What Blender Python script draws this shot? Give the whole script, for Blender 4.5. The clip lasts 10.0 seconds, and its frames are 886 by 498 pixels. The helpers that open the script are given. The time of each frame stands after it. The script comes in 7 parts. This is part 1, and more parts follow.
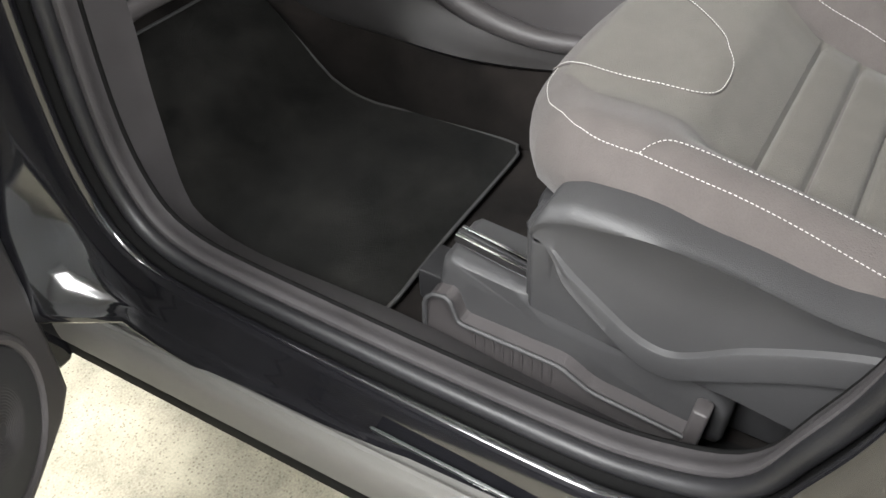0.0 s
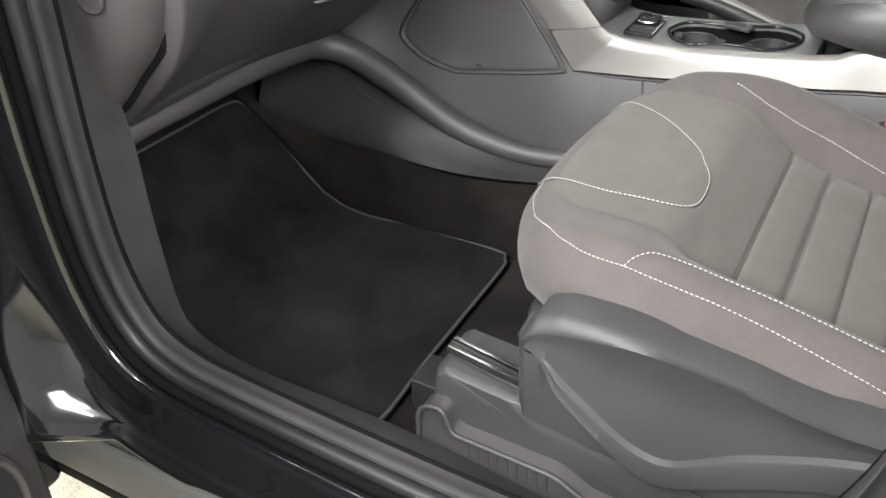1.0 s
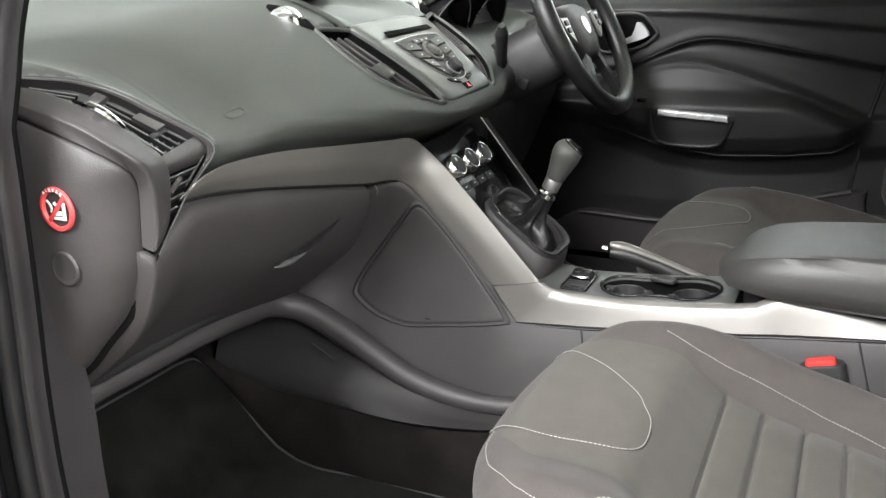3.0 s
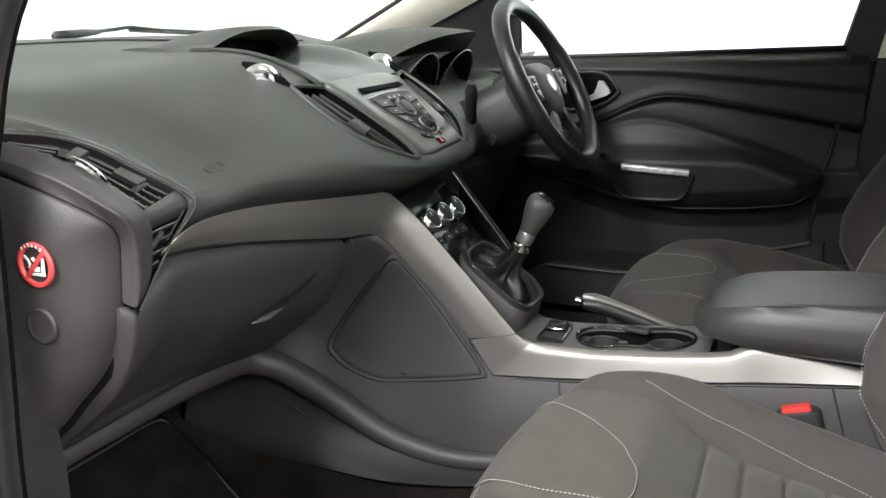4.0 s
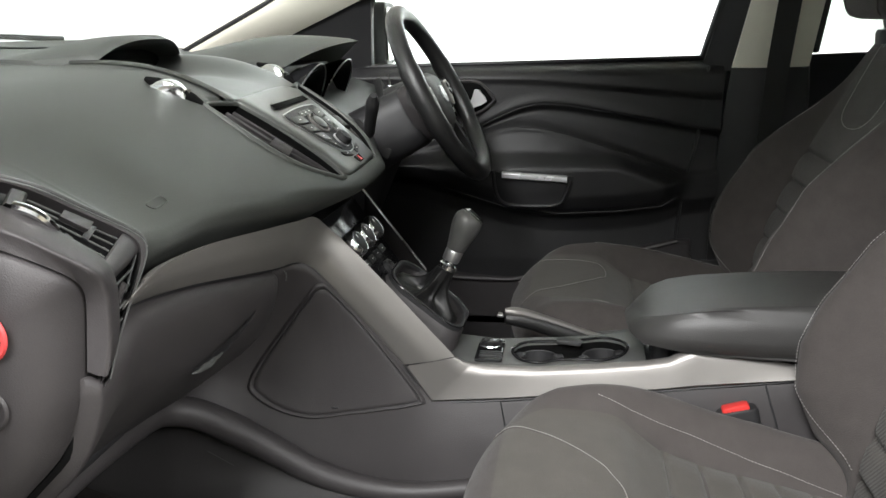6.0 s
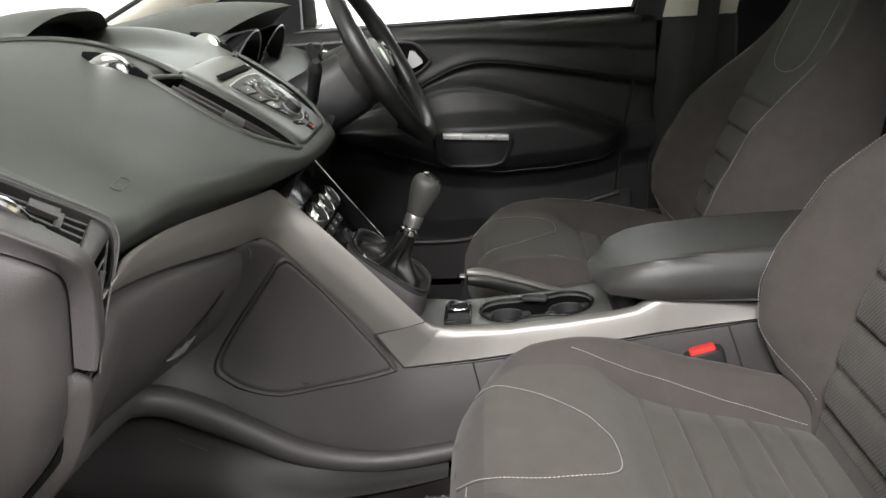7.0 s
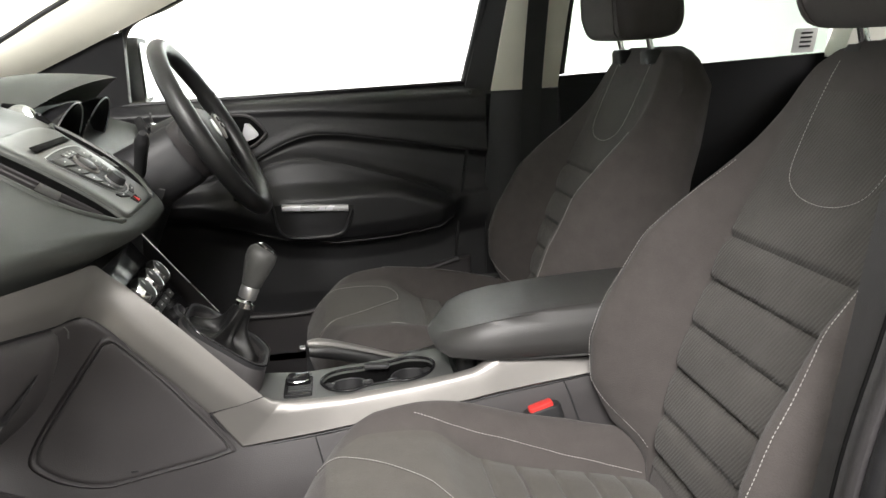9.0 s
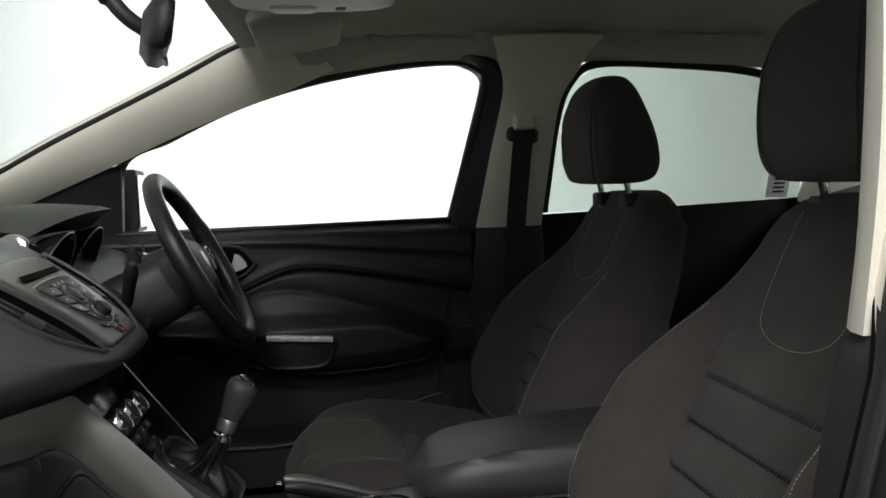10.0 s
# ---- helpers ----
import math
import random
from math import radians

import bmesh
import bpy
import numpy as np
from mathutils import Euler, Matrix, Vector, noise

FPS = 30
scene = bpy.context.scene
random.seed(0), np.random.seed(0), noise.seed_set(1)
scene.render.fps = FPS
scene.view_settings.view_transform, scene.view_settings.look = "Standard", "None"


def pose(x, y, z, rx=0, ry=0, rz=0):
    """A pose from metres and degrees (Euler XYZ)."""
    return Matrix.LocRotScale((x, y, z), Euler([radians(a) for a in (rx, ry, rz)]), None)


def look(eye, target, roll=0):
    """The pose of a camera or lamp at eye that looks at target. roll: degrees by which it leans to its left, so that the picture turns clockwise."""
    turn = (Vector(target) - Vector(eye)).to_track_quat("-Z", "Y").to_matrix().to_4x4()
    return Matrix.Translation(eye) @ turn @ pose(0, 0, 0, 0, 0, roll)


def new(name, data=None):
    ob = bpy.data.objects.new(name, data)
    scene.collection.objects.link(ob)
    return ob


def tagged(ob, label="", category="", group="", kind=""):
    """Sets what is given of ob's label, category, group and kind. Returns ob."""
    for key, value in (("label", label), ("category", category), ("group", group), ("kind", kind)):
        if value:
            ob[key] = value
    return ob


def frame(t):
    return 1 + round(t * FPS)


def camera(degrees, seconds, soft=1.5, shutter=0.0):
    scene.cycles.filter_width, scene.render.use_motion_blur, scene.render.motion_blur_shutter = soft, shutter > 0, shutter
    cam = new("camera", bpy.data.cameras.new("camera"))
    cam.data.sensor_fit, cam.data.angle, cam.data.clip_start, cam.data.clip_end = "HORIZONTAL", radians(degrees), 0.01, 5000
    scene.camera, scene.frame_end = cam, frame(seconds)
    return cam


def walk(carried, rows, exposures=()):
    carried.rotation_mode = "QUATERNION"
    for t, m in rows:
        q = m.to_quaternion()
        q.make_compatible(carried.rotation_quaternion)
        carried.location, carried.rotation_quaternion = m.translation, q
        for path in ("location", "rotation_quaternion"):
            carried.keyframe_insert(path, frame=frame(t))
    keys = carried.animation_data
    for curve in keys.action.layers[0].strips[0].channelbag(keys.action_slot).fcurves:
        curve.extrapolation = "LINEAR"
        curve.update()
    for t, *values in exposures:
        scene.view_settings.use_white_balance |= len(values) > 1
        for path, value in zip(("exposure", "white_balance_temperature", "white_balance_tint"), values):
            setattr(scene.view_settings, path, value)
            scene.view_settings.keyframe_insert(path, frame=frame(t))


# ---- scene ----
cam = camera(56.9, 10.0)
PATH = [
    (0, (-1.133, -0.363, 1.082), (0.086, 0.455, -0.276), -3.3),
    (0.5, (-1.138, -0.365, 1.094), (0.153, 0.483, -0.177), -3.5),
    (1, (-1.143, -0.364, 1.103), (0.232, 0.5, -0.064), -3.2),
    (1.5, (-1.144, -0.367, 1.111), (0.302, 0.514, 0.047), -3.2),
    (2, (-1.154, -0.37, 1.12), (0.378, 0.52, 0.193), -2.8),
    (2.5, (-1.167, -0.377, 1.124), (0.447, 0.51, 0.345), -2.8),
    (3, (-1.178, -0.381, 1.131), (0.505, 0.486, 0.487), -2.6),
    (4.5, (-1.196, -0.322, 1.126), (0.607, 0.392, 0.638), -2.5),
    (5, (-1.197, -0.274, 1.133), (0.646, 0.306, 0.615), -2.0),
    (6.5, (-1.184, -0.121, 1.152), (0.726, 0.101, 0.6), -2.6),
    (7, (-1.182, -0.1, 1.148), (0.714, 0.031, 0.526), -4.0),
    (7.5, (-1.178, -0.091, 1.149), (0.703, -0.065, 0.468), -5.0),
    (8, (-1.175, -0.097, 1.147), (0.706, -0.173, 0.471), -5.0),
    (8.5, (-1.179, -0.105, 1.142), (0.723, -0.275, 0.548), -4.3),
    (9, (-1.184, -0.118, 1.138), (0.744, -0.361, 0.666), -3.3),
    (9.5, (-1.19, -0.129, 1.142), (0.761, -0.415, 0.809), -2.2),
    (10, (-1.205, -0.128, 1.151), (0.768, -0.416, 0.988), -2.0),
]
# seconds, stops, kelvin, tint
EXPOSURES = [(0.0, 0.85, 6500, 10), (1.5, 1.05, 6500, 10), (2.5, 1.08, 6500, 10), (3.2, 0.57, 6500, 10), (4.5, 0.22, 6500, 10), (6.5, 0.09, 6530, 10.5), (7.5, 0.42, 6800, 12.5), (8.0, 0.47, 6800, 12.5), (8.5, 0.55, 6850, 13),
             (9.0, 0.45, 6750, 12), (9.5, -0.16, 6500, 10.5), (10.0, -1.22, 6500, 10.5)]
walk(cam, [(t, look(eye, target, roll)) for t, eye, target, roll in PATH], EXPOSURES)

# ---- light: a white photo studio with a ceiling softbox bank and added fills ----
world = bpy.data.worlds.new("studio_world")
scene.world = world
world.use_nodes = True
world.node_tree.nodes["Background"].inputs[0].default_value = (0.9, 0.95, 1.0, 1)
world.node_tree.nodes["Background"].inputs[1].default_value = 0.25


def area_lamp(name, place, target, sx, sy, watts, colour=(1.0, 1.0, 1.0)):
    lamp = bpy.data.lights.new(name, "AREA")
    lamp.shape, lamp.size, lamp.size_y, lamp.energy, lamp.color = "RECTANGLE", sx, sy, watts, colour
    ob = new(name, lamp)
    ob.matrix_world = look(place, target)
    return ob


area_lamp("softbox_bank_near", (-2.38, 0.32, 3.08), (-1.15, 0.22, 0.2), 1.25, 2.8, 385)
# added, unseen lamp that lifts the glovebox lid and end cap
area_lamp("fill_rear", (-2.3, -3.1, 2.75), (-0.6, 0.25, 0.8), 1.5, 1.2, 185)
# added, unseen lamps turned from the car to whiten far and front walls
area_lamp("wall_fill_far", (2.4, 0.0, 3.0), (4.0, 0.0, 2.0), 0.6, 8.0, 740)
area_lamp("wall_fill_front", (-0.3, 3.7, 3.0), (-0.3, 5.3, 2.0), 7.0, 0.6, 150)


# ---- geometry tools ----
def arr(p):
    return np.array(p, dtype=float)


def spl(pts, n, closed=False):
    """Catmull-Rom through pts, n samples at even chord steps."""
    p = arr(pts)
    m = len(p)
    if closed:
        q = np.vstack([p[-1:], p, p[:2]])
        segs = m
    else:
        q = np.vstack([2 * p[0] - p[1], p, 2 * p[-1] - p[-2]])
        segs = m - 1
    fine = []
    for i in range(segs):
        a, b, c, d = q[i:i + 4]
        t = np.linspace(0, 1, 16, endpoint=False)[:, None]
        fine.append(0.5 * (2 * b + (c - a) * t + (2 * a - 5 * b + 4 * c - d) * t**2 + (3 * b - a - 3 * c + d) * t**3))
    fine.append(p[:1] if closed else p[-1:])
    f = np.vstack(fine)
    s = np.r_[0, np.cumsum(np.linalg.norm(np.diff(f, axis=0), axis=1))]
    at = np.linspace(0, s[-1], n, endpoint=not closed)
    return np.stack([np.interp(at, s, f[:, k]) for k in range(p.shape[1])], 1)


def sheet(p, wrap_u=False, wrap_v=False, flip=False):
    """A grid of points (nu, nv, 3) as verts and faces."""
    nu, nv = p.shape[:2]
    ids = np.arange(nu * nv).reshape(nu, nv)
    faces = []
    for i in range(nu if wrap_u else nu - 1):
        for j in range(nv if wrap_v else nv - 1):
            a, b = ids[i, j], ids[(i + 1) % nu, j]
            c, d = ids[(i + 1) % nu, (j + 1) % nv], ids[i, (j + 1) % nv]
            faces.append((a, d, c, b) if flip else (a, b, c, d))
    return p.reshape(-1, 3), faces


def loft(sections, caps=True):
    """Closed sections (n, m, 3) joined into a solid."""
    p = arr(sections)
    v, f = sheet(p, wrap_v=True)
    if caps:
        m, n = p.shape[1], p.shape[0]
        f = f + [tuple(range(m)), tuple(range((n - 1) * m, n * m))[::-1]]
    return v, f


def join(*geos):
    vs, fs, k = [], [], 0
    for v, f in geos:
        vs.append(arr(v))
        fs += [tuple(int(a) + k for a in face) for face in f]
        k += len(v)
    return np.vstack(vs), fs


def basis(direction, hint=(0, 0, 1)):
    d = arr(direction) / np.linalg.norm(direction)
    h = arr(hint)
    if abs(d @ h) > 0.95 * np.linalg.norm(h):
        h = arr((1, 0, 0)) if abs(d[0]) < 0.8 else arr((0, 1, 0))
    a = np.cross(h, d)
    a /= np.linalg.norm(a)
    return a, np.cross(d, a), d


def tube(path, r, seg=10, closed=False, flat=1.0):
    """A round bar along a path; r may vary by point; flat squashes it along z."""
    p = arr(path)
    rr = np.broadcast_to(arr(r), len(p))
    tan = np.roll(p, -1, 0) - np.roll(p, 1, 0) if closed else np.gradient(p, axis=0)
    ang = np.linspace(0, 2 * np.pi, seg, endpoint=False)
    rings, a = [], basis(tan[0])[0]
    for q, t, k in zip(p, tan, rr):
        t = t / (np.linalg.norm(t) + 1e-12)
        a = a - t * (a @ t)
        a /= np.linalg.norm(a)
        b = np.cross(t, a)
        ring = q + k * (np.cos(ang)[:, None] * a + np.sin(ang)[:, None] * b)
        if flat != 1.0:
            ring[:, 2] = q[2] + flat * (ring[:, 2] - q[2])
        rings.append(ring)
    if closed:
        return sheet(arr(rings), wrap_u=True, wrap_v=True)
    return loft(rings)


def plate(outline, depth, bevel=0.003):
    """An outline (n, 3), pushed by the vector depth into a solid with rounded rims."""
    o, d = arr(outline), arr(depth)
    c, size = o.mean(0), np.abs(o - o.mean(0)).max()
    length = np.linalg.norm(d)
    bevel = min(bevel, 0.45 * length)
    k = 1 - bevel / size
    u = d / length
    rows = [c + (o - c) * k, c + (o - c) * (1 - 0.3 * (1 - k)) + u * 0.3 * bevel, o + u * bevel,
            o + u * (length - bevel), c + (o - c) * (1 - 0.3 * (1 - k)) + u * (length - 0.3 * bevel), c + (o - c) * k + d]
    return loft(rows)


def rrect(w, h, r, seg=5):
    """A rounded rectangle, as points in 2D."""
    r = min(r, 0.49 * w, 0.49 * h)
    pts = []
    for cx, cy, a in ((w / 2 - r, h / 2 - r, 0), (-w / 2 + r, h / 2 - r, 90), (-w / 2 + r, -h / 2 + r, 180), (w / 2 - r, -h / 2 + r, 270)):
        for k in range(seg + 1):
            t = radians(a + 90 * k / seg)
            pts.append((cx + r * math.cos(t), cy + r * math.sin(t)))
    return arr(pts)


def on(pts2, origin, ax, ay):
    p = arr(pts2)
    return arr(origin) + p[:, :1] * arr(ax) + p[:, 1:] * arr(ay)


def rbox(centre, size, r=0.01, bevel=0.003, turn=(0, 0, 0)):
    """A block with rounded corners; turn in degrees."""
    m = arr(Euler([radians(a) for a in turn]).to_matrix())
    o = on(rrect(size[0], size[1], r), arr(centre) - m[:, 2] * size[2] / 2, m[:, 0], m[:, 1])
    return plate(o, m[:, 2] * size[2], bevel)


def lathe(profile, origin, direction, seg=24):
    """Profile of (radius, height) turned about direction from origin."""
    a, b, d = basis(direction)
    ang = np.linspace(0, 2 * np.pi, seg, endpoint=False)
    ring = np.cos(ang)[:, None] * a + np.sin(ang)[:, None] * b
    return loft([arr(origin) + h * d + max(r, 1e-4) * ring for r, h in profile])


def smooth(t):
    t = np.clip(t, 0, 1)
    return t * t * (3 - 2 * t)


def make(name, geo, material, angle=35):
    v, f = geo
    me = bpy.data.meshes.new(name)
    me.from_pydata(arr(v).tolist(), [], [tuple(int(a) for a in face) for face in f])
    bm = bmesh.new()
    bm.from_mesh(me)
    bmesh.ops.recalc_face_normals(bm, faces=bm.faces)
    bm.to_mesh(me)
    bm.free()
    me.shade_smooth()
    me.set_sharp_from_angle(angle=radians(angle))
    me.materials.append(material)
    return new(name, me)


def part(name, geo, material, parent, label="", angle=35):
    ob = make(name, geo, material, angle)
    ob.parent = parent
    ob.matrix_parent_inverse = parent.matrix_world.inverted() if parent.type != "EMPTY" else Matrix.Translation(-parent.location)
    return tagged(ob, label)


def thing(name, place, label, category, group="", kind=""):
    ob = new(name)
    ob.location = place
    ob.empty_display_size = 0.05
    return tagged(ob, label, category, group, kind)


def structure(name, geo, material, label, category="", angle=35):
    return tagged(make(name, geo, material, angle), label, category or name.split("_")[0], kind="structure")


# ---- materials ----
def material(name, colour, rough=0.5, metal=0.0, grain=900.0, bump=0.15, vary=0.18, blotch=9.0, rvary=0.12, coat=0.0, sheen=0.0, spec=0.5, tint=None):
    """Base colour with fine grain and broad blotches; grain in cycles a metre."""
    m = bpy.data.materials.new(name)
    m.use_nodes = True
    n, l = m.node_tree.nodes, m.node_tree.links
    p = n["Principled BSDF"]
    p.inputs["Metallic"].default_value = metal
    p.inputs["Coat Weight"].default_value = coat
    p.inputs["Coat Roughness"].default_value = 0.06
    p.inputs["Sheen Weight"].default_value = sheen
    p.inputs["Specular IOR Level"].default_value = spec
    co = n.new("ShaderNodeTexCoord")
    fine = n.new("ShaderNodeTexNoise")
    fine.inputs["Scale"].default_value, fine.inputs["Detail"].default_value = grain, 2.0
    broad = n.new("ShaderNodeTexNoise")
    broad.inputs["Scale"].default_value, broad.inputs["Detail"].default_value, broad.inputs["Roughness"].default_value = blotch, 5.0, 0.6
    for t in (fine, broad):
        l.new(co.outputs["Object"], t.inputs["Vector"])
    mix = n.new("ShaderNodeMix")
    mix.data_type = "RGBA"
    dark = tuple(c * (1 - vary) for c in colour)
    light = tuple(min(1, c * (1 + vary)) for c in (tint or colour))
    mix.inputs["A"].default_value, mix.inputs["B"].default_value = (*dark, 1), (*light, 1)
    half = n.new("ShaderNodeMath")
    half.operation = "MULTIPLY_ADD"
    half.inputs[1].default_value = 0.35
    l.new(fine.outputs["Fac"], half.inputs[0])
    scaled = n.new("ShaderNodeMath")
    scaled.operation = "MULTIPLY"
    scaled.inputs[1].default_value = 0.65
    l.new(broad.outputs["Fac"], scaled.inputs[0])
    l.new(scaled.outputs[0], half.inputs[2])
    spread = n.new("ShaderNodeMapRange")
    spread.inputs["From Min"].default_value, spread.inputs["From Max"].default_value = 0.36, 0.64
    l.new(half.outputs[0], spread.inputs["Value"])
    l.new(spread.outputs["Result"], mix.inputs["Factor"])
    l.new(mix.outputs["Result"], p.inputs["Base Color"])
    rr = n.new("ShaderNodeMapRange")
    rr.inputs["To Min"].default_value, rr.inputs["To Max"].default_value = max(0.02, rough - rvary), min(1, rough + rvary)
    l.new(broad.outputs["Fac"], rr.inputs["Value"])
    l.new(rr.outputs["Result"], p.inputs["Roughness"])
    if bump:
        b = n.new("ShaderNodeBump")
        b.inputs["Strength"].default_value, b.inputs["Distance"].default_value = bump, 0.001
        l.new(fine.outputs["Fac"], b.inputs["Height"])
        l.new(b.outputs["Normal"], p.inputs["Normal"])
    return m


def ribbed(name, colour, pitch=0.0030):
    """Woven cloth with fine diagonal ribs."""
    m = material(name, colour, 0.92, 0, 1600, 0.3, 0.2, 12, sheen=0.1, spec=0.15)
    n, l = m.node_tree.nodes, m.node_tree.links
    w = n.new("ShaderNodeTexWave")
    w.inputs["Scale"].default_value = 1.0 / pitch / 3.2
    w.bands_direction = "DIAGONAL"
    w.inputs["Distortion"].default_value, w.inputs["Detail"].default_value = 0.4, 1.0
    co = [k for k in n if k.type == "TEX_COORD"][0]
    l.new(co.outputs["Object"], w.inputs["Vector"])
    b = n.new("ShaderNodeBump")
    b.inputs["Strength"].default_value, b.inputs["Distance"].default_value = 0.55, 0.0009
    l.new(w.outputs["Fac"], b.inputs["Height"])
    old = [k for k in n if k.type == "BUMP"][0]
    l.new(old.outputs["Normal"], b.inputs["Normal"])
    l.new(b.outputs["Normal"], n["Principled BSDF"].inputs["Normal"])
    return m


def glass(name, colour):
    m = bpy.data.materials.new(name)
    m.use_nodes = True
    n, l = m.node_tree.nodes, m.node_tree.links
    n.remove(n["Principled BSDF"])
    clear, gloss, mix = n.new("ShaderNodeBsdfTransparent"), n.new("ShaderNodeBsdfGlossy"), n.new("ShaderNodeMixShader")
    clear.inputs[0].default_value = (*colour, 1)
    gloss.inputs["Roughness"].default_value = 0.02
    mix.inputs[0].default_value = 0.06
    l.new(clear.outputs[0], mix.inputs[1])
    l.new(gloss.outputs[0], mix.inputs[2])
    l.new(mix.outputs[0], n["Material Output"].inputs[0])
    return m


PAD = material("soft_grained_plastic_dark", (0.049, 0.053, 0.048), 0.5, 0, 700, 0.3, 0.10, 6, spec=0.6)
LOWER = material("hard_grained_plastic_charcoal", (0.037, 0.0338, 0.0343), 0.54, 0, 750, 0.3, 0.11, 9, spec=0.5)
DECK = material("satin_grey_deck_plastic", (0.085, 0.088, 0.084), 0.42, 0.2, 1200, 0.1, 0.08, 8)
SHIELD = material("hard_plastic_grey", (0.027, 0.027, 0.028), 0.6, 0, 900, 0.3, 0.12, 8, spec=0.5)
# near-zero black: the shade inside recesses and gaps, put into the colour
SHADEBLACK = material("recess_shade_black", (0.0035, 0.0035, 0.0035), 0.9, 0, 900, 0.1, 0.15, 8, spec=0.1)
TUNNEL = material("dark_grained_tunnel_plastic", (0.0195, 0.0184, 0.0184), 0.55, 0, 900, 0.3, 0.2, 9, spec=0.4)
BLACKP = material("black_plastic", (0.018, 0.018, 0.019), 0.5, 0, 1200, 0.2, 0.15, 8)
GLOSSB = material("gloss_black_plastic", (0.012, 0.012, 0.013), 0.15, 0, 400, 0.0, 0.1, 8, 0.05)
PAINT = material("black_car_paint", (0.005, 0.005, 0.006), 0.1, 0, 300, 0.0, 0.2, 6, 0.04, spec=0.5, coat=0.6)
ROCKER = material("grey_textured_plastic", (0.085, 0.083, 0.078), 0.6, 0, 1500, 0.4, 0.12, 8, spec=0.25)
SILLTRIM = material("charcoal_sill_plastic", (0.029, 0.027, 0.028), 0.6, 0, 1300, 0.4, 0.22, 10, spec=0.35)
RUBBER = material("black_rubber_seal", (0.011, 0.011, 0.012), 0.45, 0, 800, 0.2, 0.2, 14, spec=0.35)
CARPET = material("black_carpet", (0.0078, 0.0074, 0.0071), 0.97, 0, 1400, 0.9, 0.45, 10, sheen=0.02, spec=0.03, tint=(0.0115, 0.0098, 0.009))
MATCLOTH = material("black_carpet_mat", (0.0050, 0.0056, 0.0052), 0.98, 0, 900, 1.0, 0.7, 11, sheen=0.05, spec=0.02, tint=(0.0068, 0.0066, 0.0060))
PIPING = material("grey_mat_piping", (0.030, 0.030, 0.030), 0.8, 0, 900, 0.3)
CLOTH = material("charcoal_seat_cloth", (0.068, 0.061, 0.058), 0.95, 0, 650, 0.6, 0.09, 30, sheen=0.1, spec=0.12)
CLOTHMID = ribbed("charcoal_ribbed_cloth", (0.064, 0.060, 0.055))
CLOTHTOP = material("charcoal_centre_cloth", (0.079, 0.074, 0.066), 0.95, 0, 650, 0.6, 0.09, 30, sheen=0.1, spec=0.12)
THREAD = material("pale_grey_thread", (0.38, 0.37, 0.35), 0.85, 0, 900, 0.2)
SILVER = material("satin_silver_trim", (0.225, 0.215, 0.203), 0.42, 0.6, 2500, 0.05, 0.07, 6, 0.05)
CHROME = material("chrome", (0.75, 0.75, 0.76), 0.12, 1.0, 300, 0.0, 0.05, 8, 0.04)
SATIN = material("satin_metal", (0.5, 0.5, 0.5), 0.3, 0.9, 1500, 0.05, 0.08, 8)
SILVERP = material("bright_silver_paint", (0.72, 0.72, 0.73), 0.3, 0.35, 1200, 0.03, 0.05, 8)
ARMPAD = material("soft_dark_grey_vinyl", (0.034, 0.033, 0.032), 0.46, 0, 900, 0.3, 0.1, 8, spec=0.6)
LEATHER = material("black_leather", (0.016, 0.016, 0.016), 0.33, 0, 700, 0.45, 0.15, 10)
BOOT = material("creased_black_leather", (0.008, 0.008, 0.008), 0.4, 0, 700, 0.5, 0.2, 20)
DOORTRIM = material("soft_black_door_trim", (0.016, 0.016, 0.017), 0.45, 0, 1000, 0.3, 0.14, 6, spec=0.45)
# darker than the door trim, to paint in the shade at the rear
REARSHADE = material("shaded_rear_lining", (0.008, 0.008, 0.009), 0.75, 0, 900, 0.3, 0.2, 8, spec=0.2)
CREAM = material("cream_pillar_trim", (0.80, 0.77, 0.66), 0.75, 0, 1400, 0.2, 0.06, 6)
OHCP = material("pale_grey_roof_plastic", (0.6, 0.6, 0.58), 0.5, 0, 1300, 0.15, 0.05, 7)
HEADLINER = material("grey_headliner_felt", (0.50, 0.49, 0.44), 0.95, 0, 1500, 0.4, 0.08, 6, sheen=0.2, spec=0.1)
WEB = material("black_belt_webbing", (0.03, 0.03, 0.03), 0.75, 0, 1800, 0.5, 0.15, 12)
RED = material("red_plastic", (0.62, 0.04, 0.035), 0.4, 0, 800, 0.05, 0.08)
REDPRINT = material("red_print", (0.6, 0.06, 0.06), 0.5, 0, 800, 0.0, 0.05)
WHITEPRINT = material("white_print", (0.8, 0.8, 0.78), 0.5, 0, 800, 0.0, 0.04)
SCREEN = material("dark_display_glass", (0.006, 0.007, 0.008), 0.08, 0, 300, 0.0, 0.1)
WALLP = material("white_studio_wall", (0.82, 0.84, 0.86), 0.85, 0, 300, 0.1, 0.02, 1.5)
CEILP = material("white_studio_ceiling", (0.8, 0.8, 0.8), 0.9, 0, 300, 0.1, 0.02, 1.5)
GLASS = glass("clear_car_glass", (0.9, 0.93, 0.91))
TINT = glass("tinted_car_glass", (0.74, 0.80, 0.75))
MIRROR = material("mirror_glass", (0.85, 0.87, 0.88), 0.02, 1.0, 100, 0.0, 0.0, 5, 0.0)


